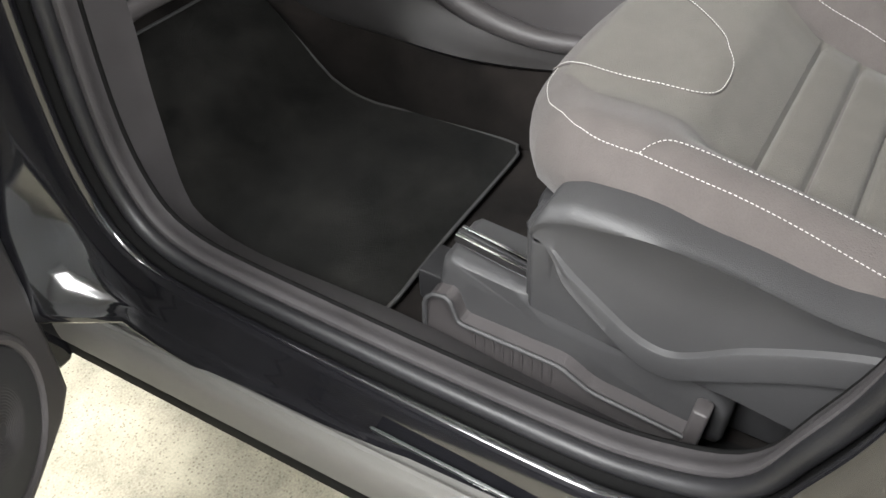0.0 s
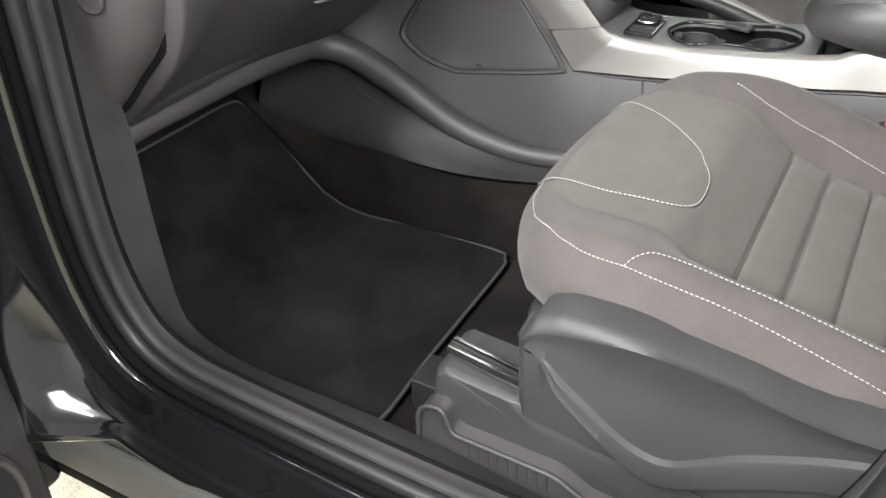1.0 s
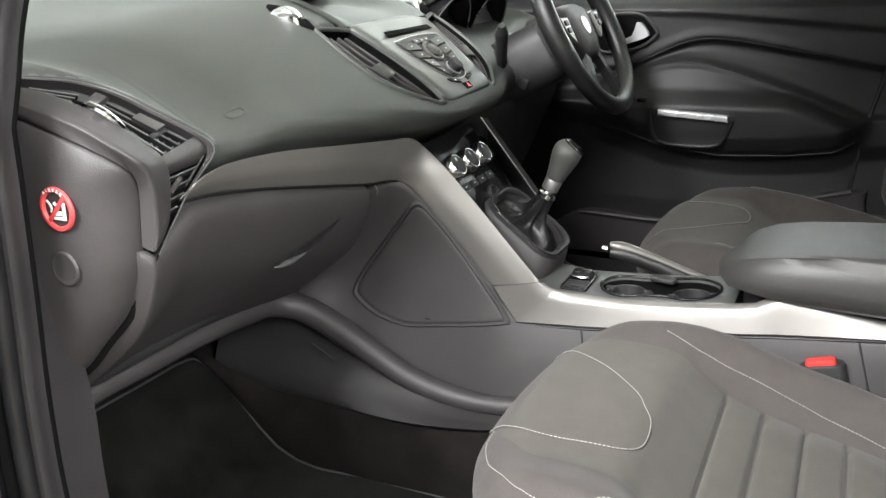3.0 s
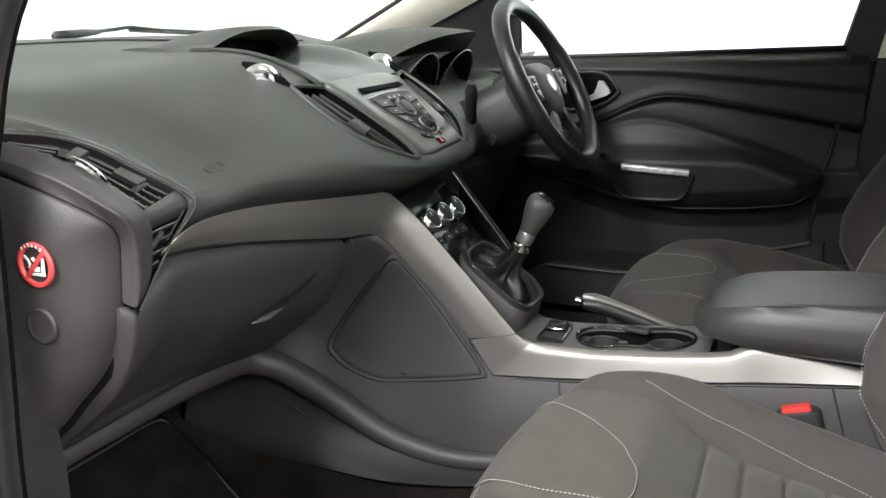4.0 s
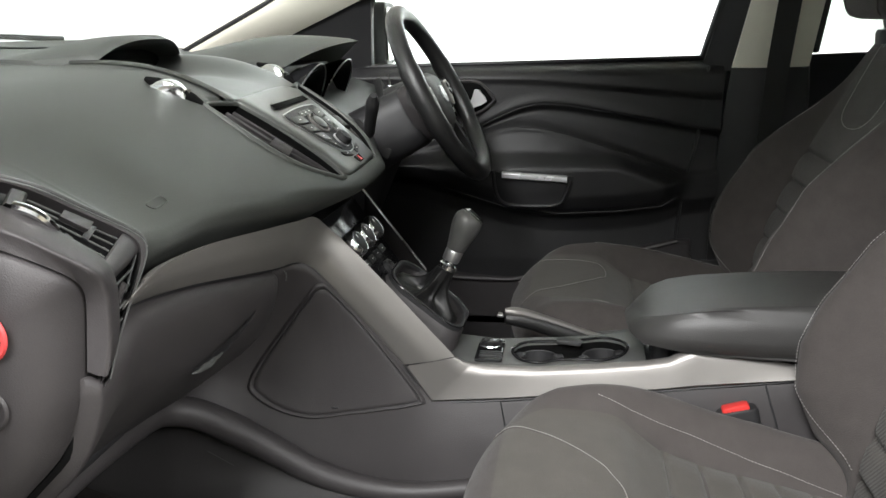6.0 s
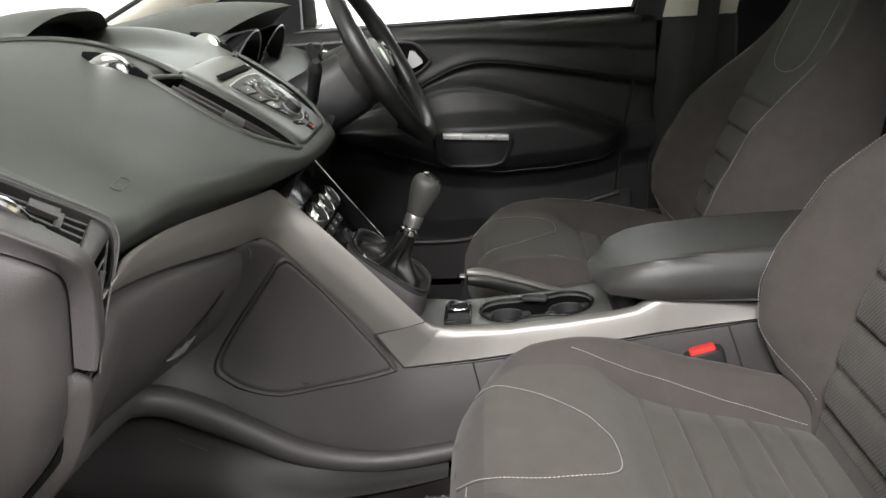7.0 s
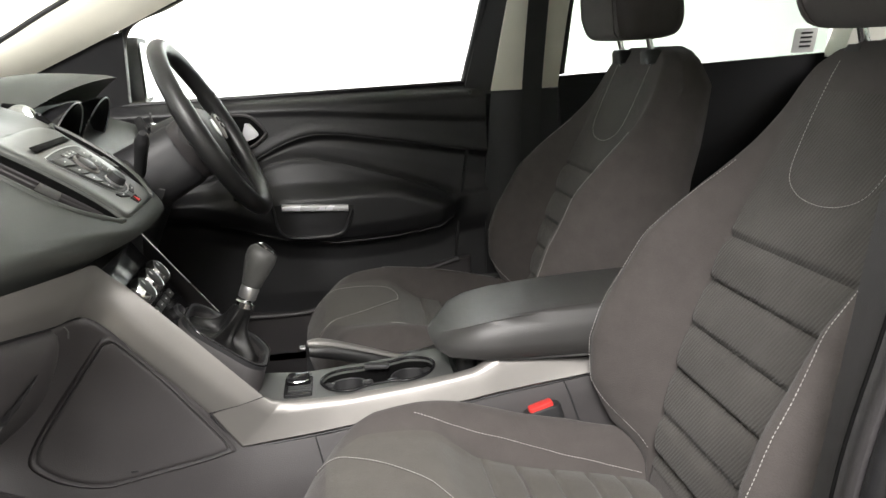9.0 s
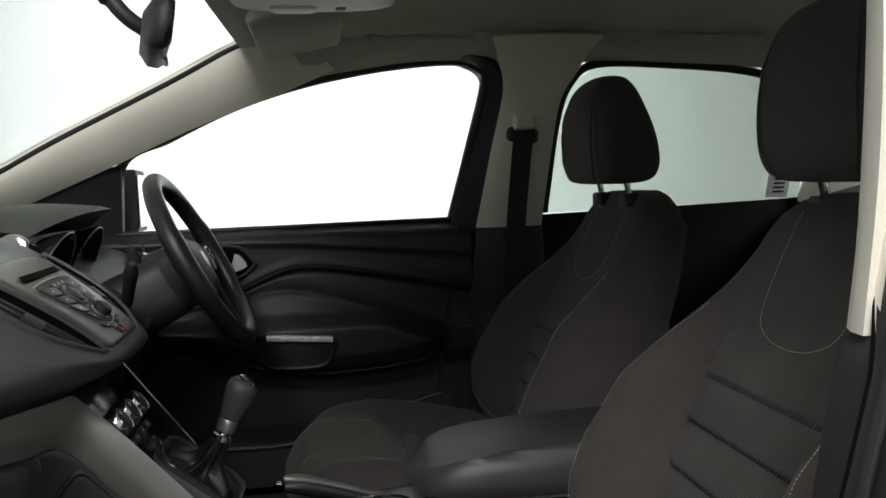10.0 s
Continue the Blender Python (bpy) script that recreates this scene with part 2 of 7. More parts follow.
def concrete():
    m = material("pale_speckled_concrete", (0.250, 0.230, 0.172), 0.8, 0, 260, 0.5, 0.34, 11)
    n, l = m.node_tree.nodes, m.node_tree.links
    v = n.new("ShaderNodeTexVoronoi")
    v.inputs["Scale"].default_value = 140
    ramp = n.new("ShaderNodeMapRange")
    ramp.inputs["From Min"].default_value, ramp.inputs["From Max"].default_value = 0.06, 0.34
    ramp.inputs["To Min"].default_value, ramp.inputs["To Max"].default_value = 0.0, 1.0
    co = [k for k in n if k.type == "TEX_COORD"][0]
    l.new(co.outputs["Object"], v.inputs["Vector"])
    l.new(v.outputs["Distance"], ramp.inputs["Value"])
    old = [k for k in n if k.type == "MIX"][0]
    mix = n.new("ShaderNodeMix")
    mix.data_type = "RGBA"
    mix.inputs["A"].default_value = (0.125, 0.113, 0.082, 1)
    l.new(old.outputs["Result"], mix.inputs["B"])
    l.new(ramp.outputs["Result"], mix.inputs["Factor"])
    l.new(mix.outputs["Result"], n["Principled BSDF"].inputs["Base Color"])
    return m


CONCRETE = concrete()


# ---- studio ----
structure("ground", rbox((0, 0, -0.05), (11, 13, 0.1), 0.01), CONCRETE, "pale speckled concrete studio floor", "ground")
for nm, c, s in (("wall_east", (4.1, 0, 1.6), (0.2, 11, 3.4)), ("wall_west", (-5.1, 0, 1.6), (0.2, 11, 3.4)),
                 ("wall_north", (-0.5, 5.4, 1.6), (9.0, 0.2, 3.4)), ("wall_south", (-0.5, -5.4, 1.6), (9.0, 0.2, 3.4))):
    structure(nm, rbox(c, s, 0.005), WALLP, "plain white studio wall", "wall")
structure("ceiling", rbox((-0.5, 0, 3.3), (9.2, 11, 0.1), 0.005), CEILP, "plain white studio ceiling", "ceiling")


def solid(ob, t, offset=0.0):
    m = ob.modifiers.new("thickness", "SOLIDIFY")
    m.thickness, m.offset = t, offset
    return ob


def mirrored(geo):
    v, f = geo
    return arr(v) * (-1, 1, 1), [face[::-1] for face in f]


# ---- body shell round the open doorway ----
RIM = [(-0.06, 1.345), (0.09, 1.28), (0.205, 1.215), (0.246, 1.17), (0.262, 1.11), (0.265, 1.05), (0.270, 1.0), (0.275, 0.952), (0.287, 0.853), (0.301, 0.75), (0.308, 0.65), (0.304, 0.585), (0.290, 0.537),
       (0.268, 0.508), (0.23, 0.492), (0.18, 0.486), (0.05, 0.482), (-0.1, 0.481), (-0.22, 0.484), (-0.275, 0.490), (-0.338, 0.512),
       (-0.37, 0.543), (-0.389, 0.595), (-0.416, 0.685), (-0.440, 0.842), (-0.466, 0.94), (-0.486, 1.02), (-0.496, 1.06), (-0.514, 1.126), (-0.546, 1.25), (-0.572, 1.36)]
rim = spl(RIM, 150)
rim_t = np.gradient(rim, axis=0)
rim_n = np.stack([-rim_t[:, 1], rim_t[:, 0]], 1)
rim_n /= np.linalg.norm(rim_n, axis=1)[:, None]
if rim_n[60, 1] > 0:
    rim_n = -rim_n


def rim_x(z):
    """How far out the doorway lies at a height: the glass house leans in above the belt."""
    return np.where(z > 1.02, 0.30 * (z - 1.02), 0.0)


def along_rim(dx, dn, flare=0.0):
    down = smooth((-rim_n[:, 1:] - 0.35) / 0.45)
    dn = dn if dn < 0.055 else 0.055 + (dn - 0.055) * (1 - 0.8 * down)
    corner = smooth((-rim_n[:, 1] + 0.02) / 0.32) * (1 - smooth((-rim_n[:, 1] - 0.74) / 0.2)) * (rim_n[:, 0] > 0)
    p = rim + rim_n * dn
    return np.stack([dx + flare * (1 - down[:, 0] + 1.3 * corner) + rim_x(rim[:, 1]), p[:, 0], p[:, 1]], 1)


def rim_band(profile):
    return sheet(arr([along_rim(*q) for q in profile]))


FILM = material("scuffed_protection_film", (0.020, 0.024, 0.022), 0.34, 0, 700, 0.15, 0.4, 25, 0.2)
shell = thing("car_body", (-0.78, 0, 0.2), "gloss black car body side with open front doorway", "car body")
# the channel's shade is painted: near-zero black that reflects almost nothing
solid(part("jamb_channel", rim_band([(-0.735, 0.012), (-0.752, 0.016), (-0.764, 0.021), (-0.771, 0.022), (-0.773, 0.016)]), SHADEBLACK, shell, "shade-black recess beside the door seal", 75), 0.004, 1)
solid(part("door_jamb", rim_band([(-0.773, 0.016), (-0.7745, 0.010), (-0.777, 0.0075), (-0.780, 0.0085), (-0.784, 0.016), (-0.788, 0.027), (-0.793, 0.038, -0.001), (-0.798, 0.046, -0.005), (-0.801, 0.055, -0.0105), (-0.804, 0.066, -0.0175), (-0.806, 0.08, -0.0260), (-0.808, 0.10, -0.0345), (-0.812, 0.12, -0.0405), (-0.815, 0.136, -0.044), (-0.815, 0.142, -0.044), (-0.805, 0.147, -0.040)]), PAINT, shell, "gloss black painted jamb", 75), 0.004, 1)
part("door_seal", tube(along_rim(-0.7525, 0.002), 0.0088, 14), RUBBER, shell, "black rubber door seal", 70)
part("seal_lip", rim_band([(-0.7455, 0.010), (-0.7445, -0.001), (-0.7425, -0.0055), (-0.739, -0.0070), (-0.7345, -0.0060), (-0.730, -0.0040), (-0.724, -0.0020), (-0.7205, -0.0022), (-0.719, 0.001), (-0.7185, 0.016)]), SILLTRIM, shell, "flat lip of the door seal", 40)
# a dark tube stands in for the shaded groove
part("seal_groove", tube(along_rim(-0.7165, 0.0010), 0.0030, 8), SHADEBLACK, shell, "", 70)
ys = np.linspace(1.2, -1.4, 30)
sec = arr([(-0.812, 0.403), (-0.8135, 0.4085), (-0.8165, 0.4105), (-0.8205, 0.4095), (-0.8225, 0.4045), (-0.8245, 0.4025), (-0.8275, 0.398), (-0.8292, 0.380), (-0.829, 0.352), (-0.8275, 0.340), (-0.820, 0.333), (-0.79, 0.332), (-0.72, 0.332), (-0.72, 0.4)])
part("sill_cover", loft([[(x, y, z + 0.075 * (0.25 - y)) for x, z in sec] for y in ys]), ROCKER, shell, "grey textured plastic sill cover")
# strip under the sill cover, its shade put into the colour
low = arr([(-0.815, 0.331), (-0.8225, 0.326), (-0.823, 0.308), (-0.818, 0.299), (-0.79, 0.292), (-0.6, 0.288), (-0.6, 0.331)])
part("sill_underside", loft([[(x, y, z + 0.075 * (0.25 - y)) for x, z in low] for y in ys]), SHADEBLACK, shell, "underside strip blackened for shade")
part("kick_plate", rbox((-0.800, -0.23, 0.437), (0.003, 0.36, 0.030), 0.004, 0.001, (0, -20, 0)), FILM, shell, "clear scuffed protection film")
rng = random.Random(5)
for _ in range(26):
    f = rng.uniform(-0.012, 0.012)
    part("scuff_mark", rbox((-0.8018 + 0.34 * f, -0.23 + rng.uniform(-0.15, 0.15), 0.437 - f * 0.94), (0.0006, rng.uniform(0.0008, 0.0020), rng.uniform(0.003, 0.013)), 0.0003, 0.0001, (rng.uniform(-60, 60), -20, 0)), SATIN, shell)
bolt = lathe([(0.012, 0), (0.012, 0.004), (0.008, 0.007), (0.008, 0.012), (0, 0.013)], (0, 0, 0), (-1, 0, 0), 10)
for y, z in ((0.36, 0.86), (0.37, 0.60)):
    part("hinge_bolt", (bolt[0] + arr((-0.803, y, z)), bolt[1]), SATIN, shell, "silver hinge bolt")
for y, z in ((0.21, 0.426), (0.13, 0.427)):
    part("sill_clip", rbox((-0.790, y, z + 0.026), (0.004, 0.012, 0.004), 0.0015, 0.001), SATIN, shell)

part("wing_return", rbox((-0.885, 0.435, 0.72), (0.13, 0.03, 0.86), 0.012, 0.006), PAINT, shell, "gloss black wing edge behind the open door")

# inner trim that runs round the doorway
INNER = [(0.44, 1.10), (0.39, 1.03), (0.345, 0.953), (0.329, 0.884), (0.316, 0.81), (0.308, 0.73), (0.313, 0.657), (0.315, 0.60), (0.314, 0.507), (0.292, 0.466), (0.212, 0.447),
         (0.08, 0.449), (-0.02, 0.449), (-0.249, 0.430), (-0.302, 0.44), (-0.37, 0.47), (-0.40, 0.53), (-0.43, 0.65), (-0.466, 0.86), (-0.496, 1.035)]
inner = spl(INNER, 90)
outer = spl(RIM[4:-4], 90)
rows = []
for k in np.linspace(0, 1, 6):
    x = -0.742 + 0.062 * k
    lift = 0.006 * math.sin(math.pi * k)
    rows.append(np.stack([np.full(90, x), *(outer * (1 - k) + inner * k).T + arr([[0], [lift]])], 1))
rows.append(np.stack([np.full(90, -0.665), inner[:, 0], inner[:, 1] - 0.012], 1))
rows.append(np.stack([np.full(90, -0.66), inner[:, 0] + 0.02 * (inner[:, 0] > 0.25), inner[:, 1] - 0.08], 1))
sill_trim = structure("trim_doorway", sheet(arr(rows)), SILLTRIM, "dark grey plastic doorway and sill trim", "trim")
solid(sill_trim, 0.003)
structure("trim_kick_panel", rbox((-0.672, 0.64, 0.62), (0.02, 0.58, 0.6), 0.02, 0.004), LOWER, "dark plastic footwell side trim", "trim")

# ---- floor pan ----
prof = spl([(-1.6, 0.37), (-0.6, 0.37), (0.2, 0.372), (0.33, 0.374), (0.41, 0.40), (0.47, 0.465), (0.55, 0.545), (0.70, 0.66), (0.80, 0.80)], 60)
xs = np.linspace(-0.70, 0.70, 40)
structure("floor_carpet", sheet(arr([[(x, y, z) for y, z in prof] for x in xs])), CARPET, "black carpeted car floor and toe board", "floor")
structure("floor_pan", rbox((0, -0.4, 0.29), (1.5, 2.6, 0.05), 0.01), BLACKP, "black car floor pan", "floor")
structure("trim_sill_driver", rbox((0.765, -0.1, 0.385), (0.15, 1.3, 0.17), 0.03, 0.012), SILLTRIM, "dark sill trim under the driver door", "trim")
structure("bulkhead", rbox((0, 0.84, 0.68), (1.46, 0.04, 0.66), 0.01), BLACKP, "black bulkhead ahead of the footwells", "wall")


def mat_z(y):
    return np.interp(y, prof[:, 0], prof[:, 1]) + 0.012


mat = thing("floor_mat", (-0.45, 0.3, 0.38), "black carpet floor mat with grey piped edge", "floor mat")
o2 = spl([(-0.275, 0.075), (-0.262, 0.095), (-0.263, 0.24), (-0.268, 0.29), (-0.275, 0.36), (-0.275, 0.46), (-0.282, 0.525), (-0.30, 0.545), (-0.40, 0.548), (-0.56, 0.548),
          (-0.61, 0.53), (-0.63, 0.45), (-0.652, 0.3), (-0.655, 0.15), (-0.645, 0.085), (-0.62, 0.062), (-0.5, 0.066), (-0.3, 0.068)], 140, True)
cc = o2.mean(0)
rings = [cc + (o2 - cc) * k for k in np.linspace(0.001, 1, 14)]
top = [np.stack([r[:, 0], r[:, 1], mat_z(r[:, 1])], 1) for r in rings]
side = [top[-1] - (0, 0, 0.010)]
part("mat_carpet", sheet(arr(top + side), wrap_v=True), MATCLOTH, mat)
part("mat_piping", tube(top[-1] + (0, 0, -0.001), 0.0026, 8, True), PIPING, mat, "grey sewn piping")

# ---- roof, pillars and glass ----
xs = np.linspace(-0.62, 0.62, 31)
stations = [(0.05, 1.462, 1.435), (-0.1, 1.50, 1.442), (-0.35, 1.525, 1.452), (-0.7, 1.53, 1.452), (-1.1, 1.52, 1.44), (-1.7, 1.47, 1.40)]
grid = []
for y, zc, ze in spl(stations, 40):
    grid.append([(x, y - 0.03 * (x / 0.6) ** 2 * (y > -0.1), ze + (zc - ze) * (1 - abs(x / 0.62) ** 2.6)) for x in xs])
solid(structure("headliner", sheet(arr(grid)), HEADLINER, "grey felt roof lining", "ceiling"), 0.01, 1)
outer_roof = [[(x * 1.06, y, z + 0.05) for x, y, z in row] for row in grid]
solid(structure("roof_panel", sheet(arr(outer_roof)), PAINT, "gloss black car roof panel", "roof"), 0.01, 1)

UP = [(0.672, 0.86, 1.05), (0.655, 0.72, 1.115), (0.631, 0.535, 1.198), (0.612, 0.413, 1.259), (0.579, 0.173, 1.37), (0.558, 0.03, 1.44), (0.545, -0.06, 1.468)]
LOW = [(0.735, 0.70, 1.03), (0.715, 0.62, 1.085), (0.695, 0.50, 1.135), (0.67, 0.342, 1.199), (0.643, 0.13, 1.289), (0.625, -0.055, 1.356), (0.618, -0.13, 1.386), (0.612, -0.17, 1.402)]
up, lo = spl(UP, 40), spl(LOW, 40)


def pillar_a(sx):
    rows = []
    for k in np.linspace(0, 1, 9):
        mid = up * (1 - k) + lo * k
        bulge = 0.018 * math.sin(math.pi * k) ** 0.7
        rows.append(mid - arr((bulge, 0, -0.3 * bulge)))
    back = [lo + (0.05, 0.02, 0.0), up + (0.06, 0.03, 0.02)]
    g = sheet(arr(rows + back), wrap_u=True)
    return mirrored(g) if sx < 0 else g


for nm, sx in (("pillar_windscreen_driver", 1), ("pillar_windscreen_passenger", -1)):
    structure(nm, pillar_a(sx), CREAM, "cream plastic windscreen pillar trim", "pillar")
edge = tube(up + (0.004, 0.006, 0.004), 0.006, 8)
structure("trim_windscreen_edge", join(edge, mirrored(edge)), BLACKP, "black windscreen edge seal", "trim")

RAIL_IN = [(0.545, -0.06, 1.468), (0.555, -0.25, 1.478), (0.56, -0.5, 1.475), (0.56, -0.9, 1.465), (0.55, -1.5, 1.44)]
RAIL_OUT = [(0.620, -0.12, 1.388), (0.640, -0.30, 1.414), (0.638, -0.5, 1.420), (0.630, -0.9, 1.412), (0.63, -1.5, 1.38)]
ri, ro = spl(RAIL_IN, 40), spl(RAIL_OUT, 40)
rows = [ri * (1 - k) + ro * k - arr((0.012, 0, 0.006)) * math.sin(math.pi * k) for k in np.linspace(0, 1, 8)] + [ro + (0.09, 0, 0.01), ri + (0.06, 0, 0.06)]
rail_geo = sheet(arr(rows), wrap_u=True)
structure("trim_roof_rail_driver", rail_geo, HEADLINER, "grey roof edge lining", "trim")
structure("trim_roof_rail_passenger", mirrored(rail_geo), HEADLINER, "grey roof edge lining", "trim")

# windscreen, a curved pane from the scuttle to the roof
ws = []
for k in np.linspace(-1, 1, 21):
    bow = 1 - k * k
    a = arr((0.672 * k, 0.90 + 0.10 * bow, 1.115 + 0.035 * bow))
    b = arr((0.60 * k, 0.535 + 0.07 * bow + 0.02, 1.20 + 0.02 * bow))
    c = arr((0.556 * k, 0.03 + 0.04 * bow, 1.452 + 0.03 * bow))
    ws.append(spl([a, a * 0.5 + b * 0.5 + (0, 0.0, 0.004), b, b * 0.5 + c * 0.5 + (0, 0.01, 0.008), c], 20))
screen = structure("window_windscreen", sheet(arr(ws)), GLASS, "clear curved windscreen", "window")
solid(screen, 0.004)
screen.visible_shadow = False
base = arr([w[0] for w in ws])
structure("trim_scuttle", tube(base + (0, 0.02, -0.045), 0.024, 10), BLACKP, "black scuttle panel below the windscreen", "trim")

# centre pillars: cream above the belt, black below
def pillar_b(sx):
    pts_f = spl([(0.712, -0.49, 1.04), (0.668, -0.52, 1.2), (0.638, -0.545, 1.33), (0.622, -0.545, 1.38), (0.60, -0.53, 1.425), (0.55, -0.51, 1.46)], 24)
    pts_b = spl([(0.715, -0.65, 1.04), (0.672, -0.665, 1.2), (0.645, -0.685, 1.33), (0.628, -0.72, 1.39), (0.60, -0.735, 1.425), (0.55, -0.76, 1.46)], 24)
    rows = []
    for k in np.linspace(0, 1, 8):
        rows.append(pts_f * (1 - k) + pts_b * k - arr((0.022, 0, 0)) * math.sin(math.pi * k) ** 0.6)
    rows += [pts_b + (0.06, 0, 0.01), pts_f + (0.06, 0, 0.01)]
    g = sheet(arr(rows), wrap_u=True)
    return mirrored(g) if sx < 0 else g


def pillar_b_low(sx):
    pts_f = spl([(0.70, -0.47, 0.40), (0.705, -0.46, 0.6), (0.712, -0.47, 0.85), (0.712, -0.49, 1.038)], 16)
    pts_b = spl([(0.70, -0.66, 0.40), (0.705, -0.66, 0.6), (0.712, -0.65, 0.85), (0.715, -0.65, 1.038)], 16)
    rows = [pts_f * (1 - k) + pts_b * k - arr((0.026, 0, 0)) * math.sin(math.pi * k) ** 0.6 for k in np.linspace(0, 1, 8)]
    rows += [pts_b + (0.06, 0, 0), pts_f + (0.06, 0, 0)]
    g = sheet(arr(rows), wrap_u=True)
    return mirrored(g) if sx < 0 else g


for side_name, sx in (("driver", 1), ("passenger", -1)):
    structure("pillar_centre_upper_" + side_name, pillar_b(sx), CREAM, "cream upper centre pillar trim", "pillar")
    structure("pillar_centre_lower_" + side_name, pillar_b_low(sx), DOORTRIM, "black lower centre pillar trim", "pillar")

strip_in = spl([(-0.672, -0.497, 1.037), (-0.672, -0.506, 1.122), (-0.665, -0.516, 1.268), (-0.64, -0.53, 1.40)], 20)
strip_out = spl([(-0.704, -0.487, 1.037), (-0.704, -0.498, 1.150), (-0.700, -0.503, 1.262), (-0.68, -0.51, 1.40)], 20)
structure("trim_pillar_edge", loft([[a, (a + b) / 2 + arr((0, 0.003, 0)), b, b - arr((0, 0.05, 0)), a - arr((0, 0.05, 0))] for a, b in zip(strip_in, strip_out)]), CREAM, "cream front edge of the passenger centre pillar", "trim")

# rear side and tail, dark, seen past the seats; side linings have shade in their colour
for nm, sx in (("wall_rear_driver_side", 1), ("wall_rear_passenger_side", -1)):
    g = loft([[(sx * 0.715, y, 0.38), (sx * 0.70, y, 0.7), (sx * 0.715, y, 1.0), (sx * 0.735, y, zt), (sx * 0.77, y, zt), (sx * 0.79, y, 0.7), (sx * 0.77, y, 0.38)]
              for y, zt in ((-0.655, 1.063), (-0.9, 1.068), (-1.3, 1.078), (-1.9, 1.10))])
    structure(nm, g, REARSHADE, "rear door lining blackened for shade", "wall")
    c = loft([[(sx * 0.66, y0, z), (sx * 0.74, y0, z), (sx * 0.74, -1.95, z), (sx * 0.60, -1.95, z)] for z, y0 in ((1.07, -1.33), (1.2, -1.38), (1.4, -1.45), (1.46, -1.5))])
    structure("pillar_rear_" + ("driver" if sx > 0 else "passenger"), c, HEADLINER, "grey rear pillar trim", "pillar")
structure("wall_tail", rbox((0, -1.95, 0.7), (1.5, 0.06, 0.75), 0.02), DOORTRIM, "dark tailgate lining", "wall")
rear_bench = thing("rear_bench", (0, -1.3, 0.4), "dark cloth rear bench in shade", "bench")
part("bench_seat", rbox((0, -1.15, 0.56), (1.32, 0.46, 0.16), 0.05, 0.04), CLOTH, rear_bench)
part("bench_back", rbox((0, -1.46, 0.80), (1.32, 0.16, 0.62), 0.04, 0.04, (-12, 0, 0)), CLOTH, rear_bench)


def pane(name, pts, mat_, label):
    """A side window pane from an outline that bows out a little."""
    o = arr(pts)
    ob = structure(name, plate(o, (0.005, 0, 0) if o[0, 0] > 0 else (-0.005, 0, 0), 0.001), mat_, label, "window")
    ob.visible_shadow = False
    return ob


FW = [(0.749, 0.337), (0.702, 0.305), (0.686, 0.199), (0.669, 0.072), (0.656, -0.054), (0.648, -0.179), (0.642, -0.305), (0.640, -0.433), (0.645, -0.491), (0.654, -0.509), (0.699, -0.476), (0.747, -0.437)]
FZ = [1.052, 1.21, 1.263, 1.32, 1.362, 1.39, 1.409, 1.417, 1.401, 1.37, 1.219, 1.059]
fw = arr([(x, y, z) for (x, y), z in zip(FW, FZ)])
pane("window_driver", fw + (0.012, 0, 0), GLASS, "clear front side window, driver's door")
RW = arr([(0.735, -0.664, 1.066), (0.672, -0.682, 1.277), (0.645, -0.71, 1.366), (0.633, -0.774, 1.407), (0.635, -0.967, 1.402), (0.64, -1.154, 1.384), (0.66, -1.33, 1.34), (0.73, -1.34, 1.079)])
pane("window_rear_driver", RW + (0.014, 0, 0), TINT, "grey tinted rear side window")
pane("window_rear_passenger", RW * (-1, 1, 1) - (0.014, 0, 0), TINT, "grey tinted rear side window")
rear_glass = arr([(-0.55, -1.9, 1.1), (0.55, -1.9, 1.1), (0.5, -1.72, 1.42), (-0.5, -1.72, 1.42)])
rg = structure("window_tail", plate(rear_glass, (0, 0.005, 0), 0.001), TINT, "grey tinted tailgate window", "window")
rg.visible_shadow = False


run = spl(np.vstack([fw[0:1], fw[1:12]]) + (0.004, 0, 0.006), 80)
structure("window_frame_driver", tube(run, 0.011, 8), BLACKP, "black rubber window frame", "window frame")
run = spl(RW[:7] + (0.004, 0, 0.004), 60)
structure("window_frame_rear_driver", tube(run, 0.010, 8), BLACKP, "black rubber rear window frame", "window frame")
structure("window_frame_rear_passenger", mirrored(tube(run, 0.010, 8)), BLACKP, "black rubber rear window frame", "window frame")


